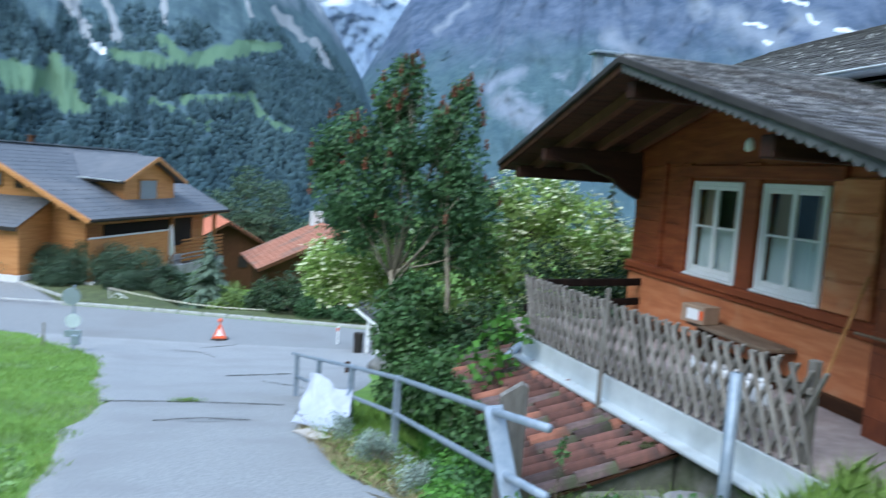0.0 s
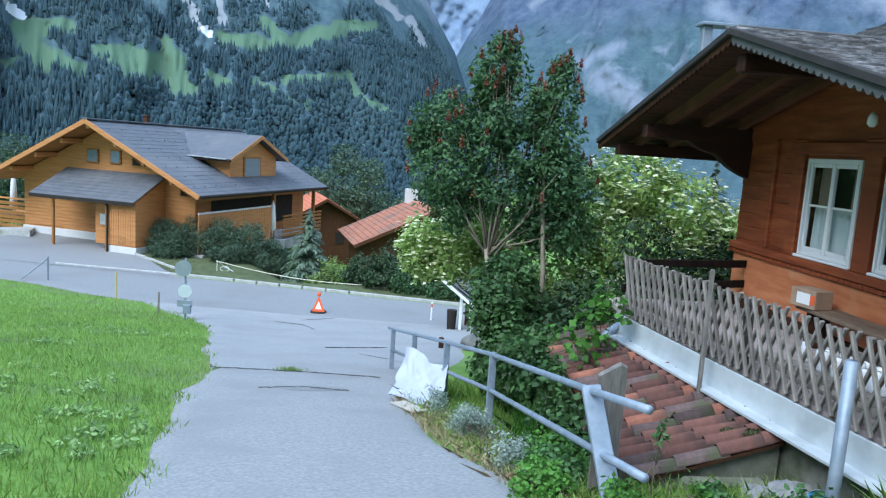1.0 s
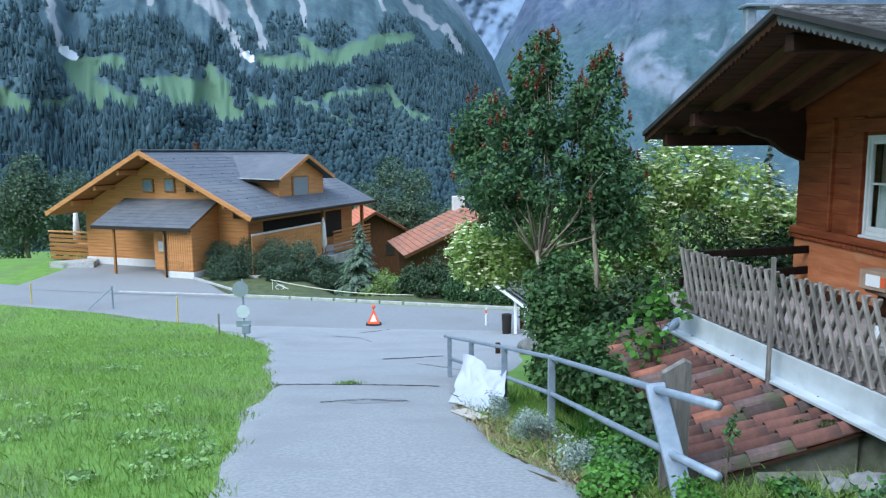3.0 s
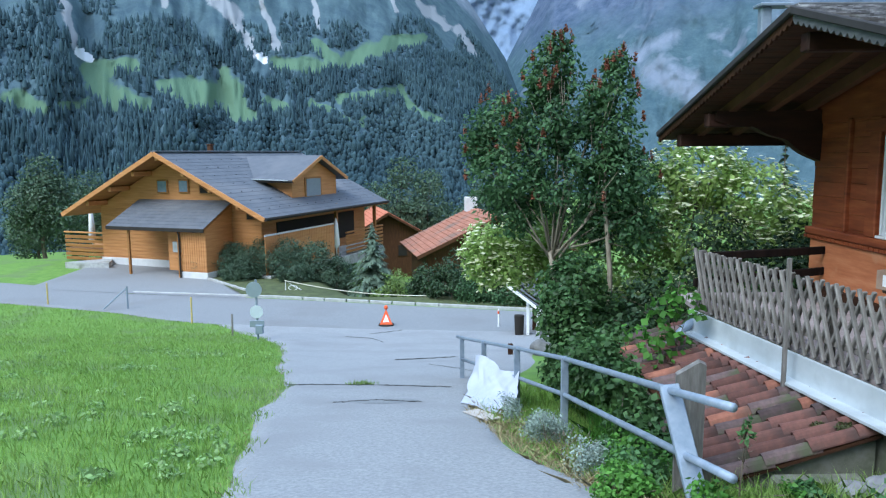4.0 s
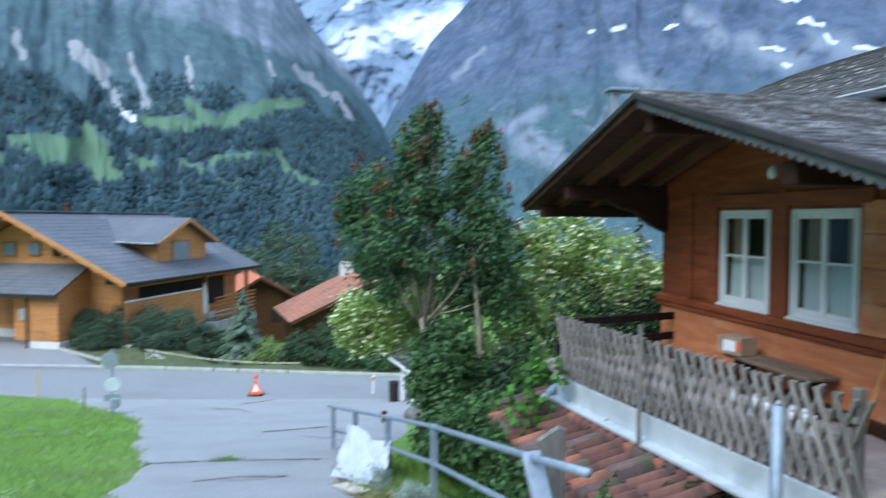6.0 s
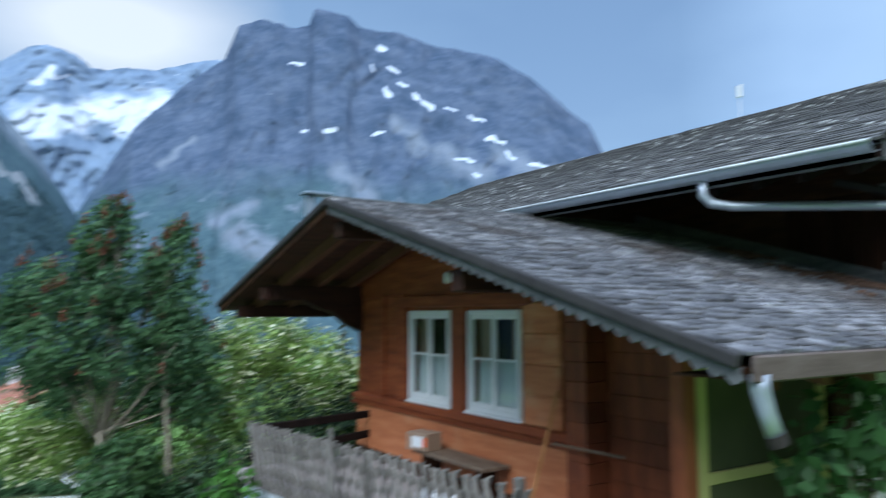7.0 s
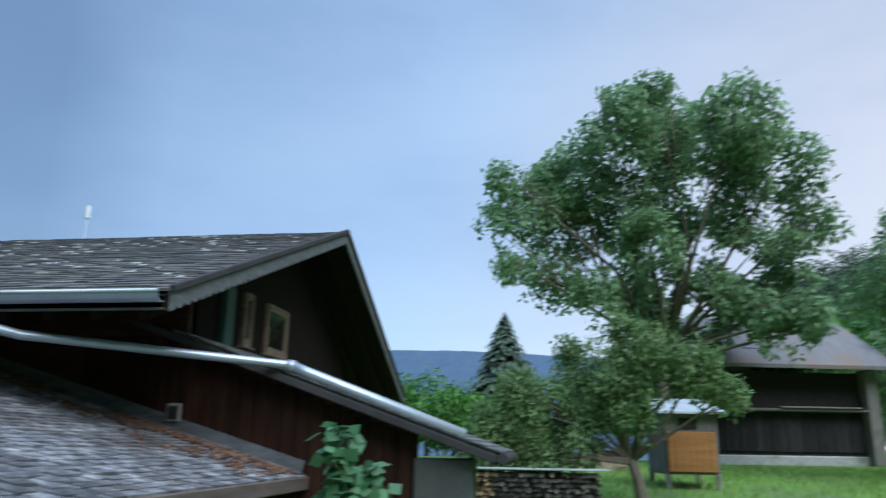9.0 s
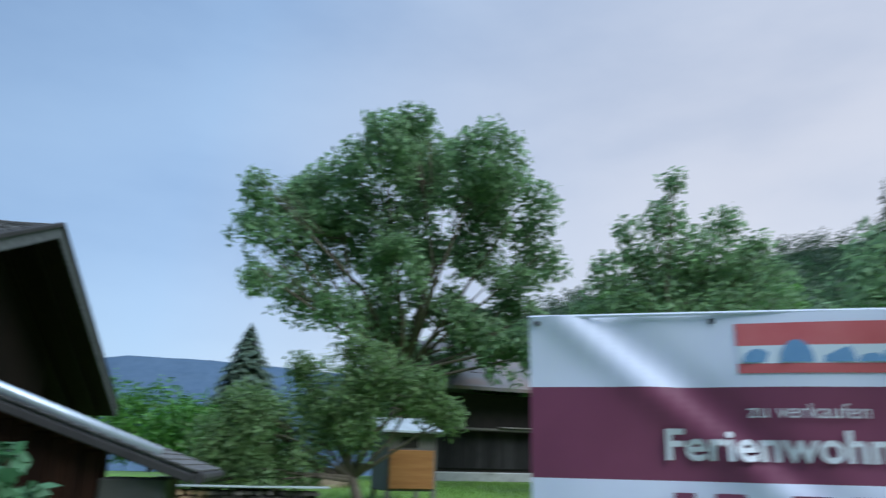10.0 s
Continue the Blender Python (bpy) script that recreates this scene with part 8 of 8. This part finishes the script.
for k in range(900):
    du, dv = abs(rs.gauss(0, 0.5)), rs.uniform(0.05, 3.4)
    if du > 1.5 - 0.3 * dv or noise.noise((du * 2.0, dv * 1.4, 3)) < -0.12:
        continue
    a, b = rs.uniform(0.03, 0.1), rs.uniform(0.02, 0.06)
    moss.box((MAIN_X - 0.22 - du, dv, 0.05), (MAIN_X - 0.22 - du + a, dv + b, 0.066 + rs.uniform(0, 0.02)), 0.006, SM)
part("moss", moss, surface("rust_brown_moss", [(0.06, 0.035, 0.025), (0.12, 0.068, 0.045), (0.19, 0.12, 0.085)], scale=9, rough=0.95, bump=0.5, island=0.4), roof_south, "rust-brown moss along the wall", kind="stuff", world=True)
ob = part("shingles", rest, M_SHINGLE, roof_south, "joined weathered shingles", kind="stuff", world=True)
rest = Geo()
ang_n = math.atan2(RIDGE_Z - EAVE_N[1], EAVE_N[0] - RIDGE_Y)
for r in range(int(4.2 / 0.21)):
    t = r * 0.21
    rest.box((VERGE_X, -0.02, 0.015), (MAIN_X, 0.3, 0.035), 0.0, Matrix.Translation((0, EAVE_N[0] - t * math.cos(ang_n), EAVE_N[1] + t * math.sin(ang_n))) @ Matrix.Rotation(math.pi, 4, "Z") @ Matrix.Translation((-VERGE_X - MAIN_X, 0, 0)) @ Matrix.Rotation(ang_n - 0.05, 4, "X"))
part("shingles", rest, M_SHINGLE, roof_north, "joined weathered shingles", kind="stuff", world=True)
# main roof, both slopes: shingles joined, with lichen spots on the near one
ang_b = math.atan2(BR_Z - BL[1], BR_X - BL[0])
len_b = math.hypot(BR_Z - BL[1], BR_X - BL[0])
rest = Geo()
rs = random.Random(31)
BM = Matrix.Translation((BL[0], BY0, BL[1])) @ Matrix.Rotation(-ang_b, 4, "Y")
for r in range(int(len_b / 0.15) + 1):
    y = 0.0
    while y < BY1 - BY0:
        w = rs.uniform(0.14, 0.3) * (1 if y < 6 else 2.2)
        rest.box((rs.uniform(-0.055, -0.025), y + 0.003, 0.024), (0.3, y + w - 0.003, 0.044 + rs.uniform(0, 0.012)), 0.0, BM @ Matrix.Translation((r * 0.15, 0, 0)) @ Matrix.Rotation(radians(4.0), 4, "Y"))
        y += w
part("shingles", rest, M_SHINGLE_DARK, roof_big, "joined dark shingles", kind="stuff", world=True)
spots = Geo()
for k in range(230):
    u, y = rs.uniform(0.3, len_b - 0.2), rs.uniform(0.2, 10.5)
    if noise.noise((u * 0.5, y * 0.5, 4)) < -0.15:
        continue
    a, b = rs.uniform(0.02, 0.06), rs.uniform(0.03, 0.11)
    spots.box((u, y, 0.05), (u + a, y + b, 0.062), 0.0, BM)
part("lichen", spots, M_LICHEN, roof_big, "pale lichen spots", kind="stuff", world=True)

# moss cushions and fallen stalks on the clay tiles
for k, (x, y, r) in enumerate(((3.12, 5.75, 0.06), (3.28, 5.6, 0.07), (2.55, 5.7, 0.05), (2.9, 6.3, 0.05))):
    z_ = SZ0 + (x - SX0) * math.tan(slope_s) + 0.05
    put("moss", leaves("moss", [(x, y, z_, r), (x + 0.05, y + 0.05, z_, r * 0.7)], 420, 0.03, 60 + k, squash=0.5, gap=0.0), leafy("moss_leaf", [(0.05, 0.06, 0.025), (0.085, 0.09, 0.035), (0.12, 0.11, 0.05)]) if k == 0 else bpy.data.materials["moss_leaf"], "olive moss cushion growing on the clay tiles", "moss", group="moss cushions on the tiles")

# far woods: many small spires on the mountain side, rounder crowns low down
rg = np.random.RandomState(8)
rows_s, cols_s = slope_pts.shape[:2]
n = 92000
j, i = (rows_s * rg.rand(n) ** 1.25 * 0.8).astype(int), rg.randint(0, cols_s, n)
P = slope_pts[j, i] + rg.normal(size=(n, 3)) * np.array([7, 7, 0])
az_, el_ = angles(P)
# Kept sparse higher up so the paler, haze-tinted slope shows.
limit = 9.8 + np.array([4 * noise.noise((a * 0.35, e * 0.5, 1)) for a, e in zip(az_, el_)])
thin_out = rg.rand(n) < np.clip(1.6 - el_ * 0.1, 0.25, 1)
ok = (az_ > -38) & (clearing(az_, el_ - 0.12) < 0.34 + 0.16 * rg.rand(n)) & (cover(SNOWS)(az_, el_ + 0.3) < 0.1) & (cover(SNOWS)(az_, el_ + 0.7) < 0.1) & (scree(az_, el_) < 0.5 + 0.3 * rg.rand(n)) & (el_ < limit) & thin_out
P, el_ = P[ok], el_[ok]
n = len(P)
round_ = np.array([noise.noise(tuple(p * 0.006)) for p in P]) + 0.35 - 0.16 * el_ + rg.normal(size=n) * 0.12 > 0
h = rg.uniform(9, 19, n) * (1 + 0.5 * np.array([noise.noise(tuple(p * 0.012)) for p in P])) * np.clip(1.15 - 0.045 * el_, 0.5, 1) * np.where(round_, 0.62, 1.0)
r = rg.uniform(2.2, 3.8, n) * np.where(round_, 1.15, 1.0)
a0 = rg.rand(n) * 6.28
rings = []
for lo_r, lo_h, rd_r, rd_h in ((1.0, -0.3, 0.75, -0.3), (0.55, 0.42, 1.0, 0.55)):
    for q in range(5):
        a = a0 + 2 * math.pi * q / 5
        rr, hh = r * np.where(round_, rd_r, lo_r) * rg.uniform(0.6, 1.4, n), h * np.where(round_, rd_h, lo_h) * rg.uniform(0.8, 1.2, n)
        rings.append(P + np.stack([rr * np.cos(a), rr * np.sin(a), hh], -1))
V = np.stack(rings + [P + np.stack([0 * h, 0 * h, h], -1)], 1).reshape(-1, 3)
tri_ = [(q, (q + 1) % 5, 5 + q) for q in range(5)] + [((q + 1) % 5, 5 + (q + 1) % 5, 5 + q) for q in range(5)] + [(5 + q, 5 + (q + 1) % 5, 10) for q in range(5)]
F = (np.arange(n)[:, None, None] * 11 + np.array(tri_)[None]).reshape(-1, 3)
# Spruce colours tinted blue with the haze of distance.
put("far_woods", fastmesh("far_woods", V, F), surface("hazed_far_spruce", [(0.027, 0.052, 0.067), (0.041, 0.075, 0.091), (0.058, 0.101, 0.114)], scale=0.008, rough=1.0, bump=0.0, island=0.14, spec=0.0), "dark spruce forest on the mountain side", "forest", kind="stuff")

# the hillside west of the barn: crowded leafy crowns up to the crest
rg = np.random.RandomState(17)
crowns = []
for k in range(430):
    a, v = rg.uniform(90, 140), rg.rand() ** 0.8
    p = west_pts[int(v * (west_pts.shape[0] - 1)), int(np.argmin(np.abs(west_az - a)))]
    q = rg.uniform(3.2, 6.0)
    crowns += [(p[0], p[1], p[2] + q * 0.7, q), (p[0], p[1] + q * 0.5, p[2] + q * 1.5, q * 0.6)]
put("hillside_woods", leaves("hillside_woods", crowns, 42000, 1.25, 18, gap=0.1, freq=0.12, shell=0.6, aspect=0.6), leafy("hillside_leaf", [(0.05, 0.085, 0.05), (0.08, 0.13, 0.075), (0.12, 0.18, 0.1)], through=0.2, scale=0.05), "crowded green woods on the hillside behind the meadow", "forest", kind="stuff")
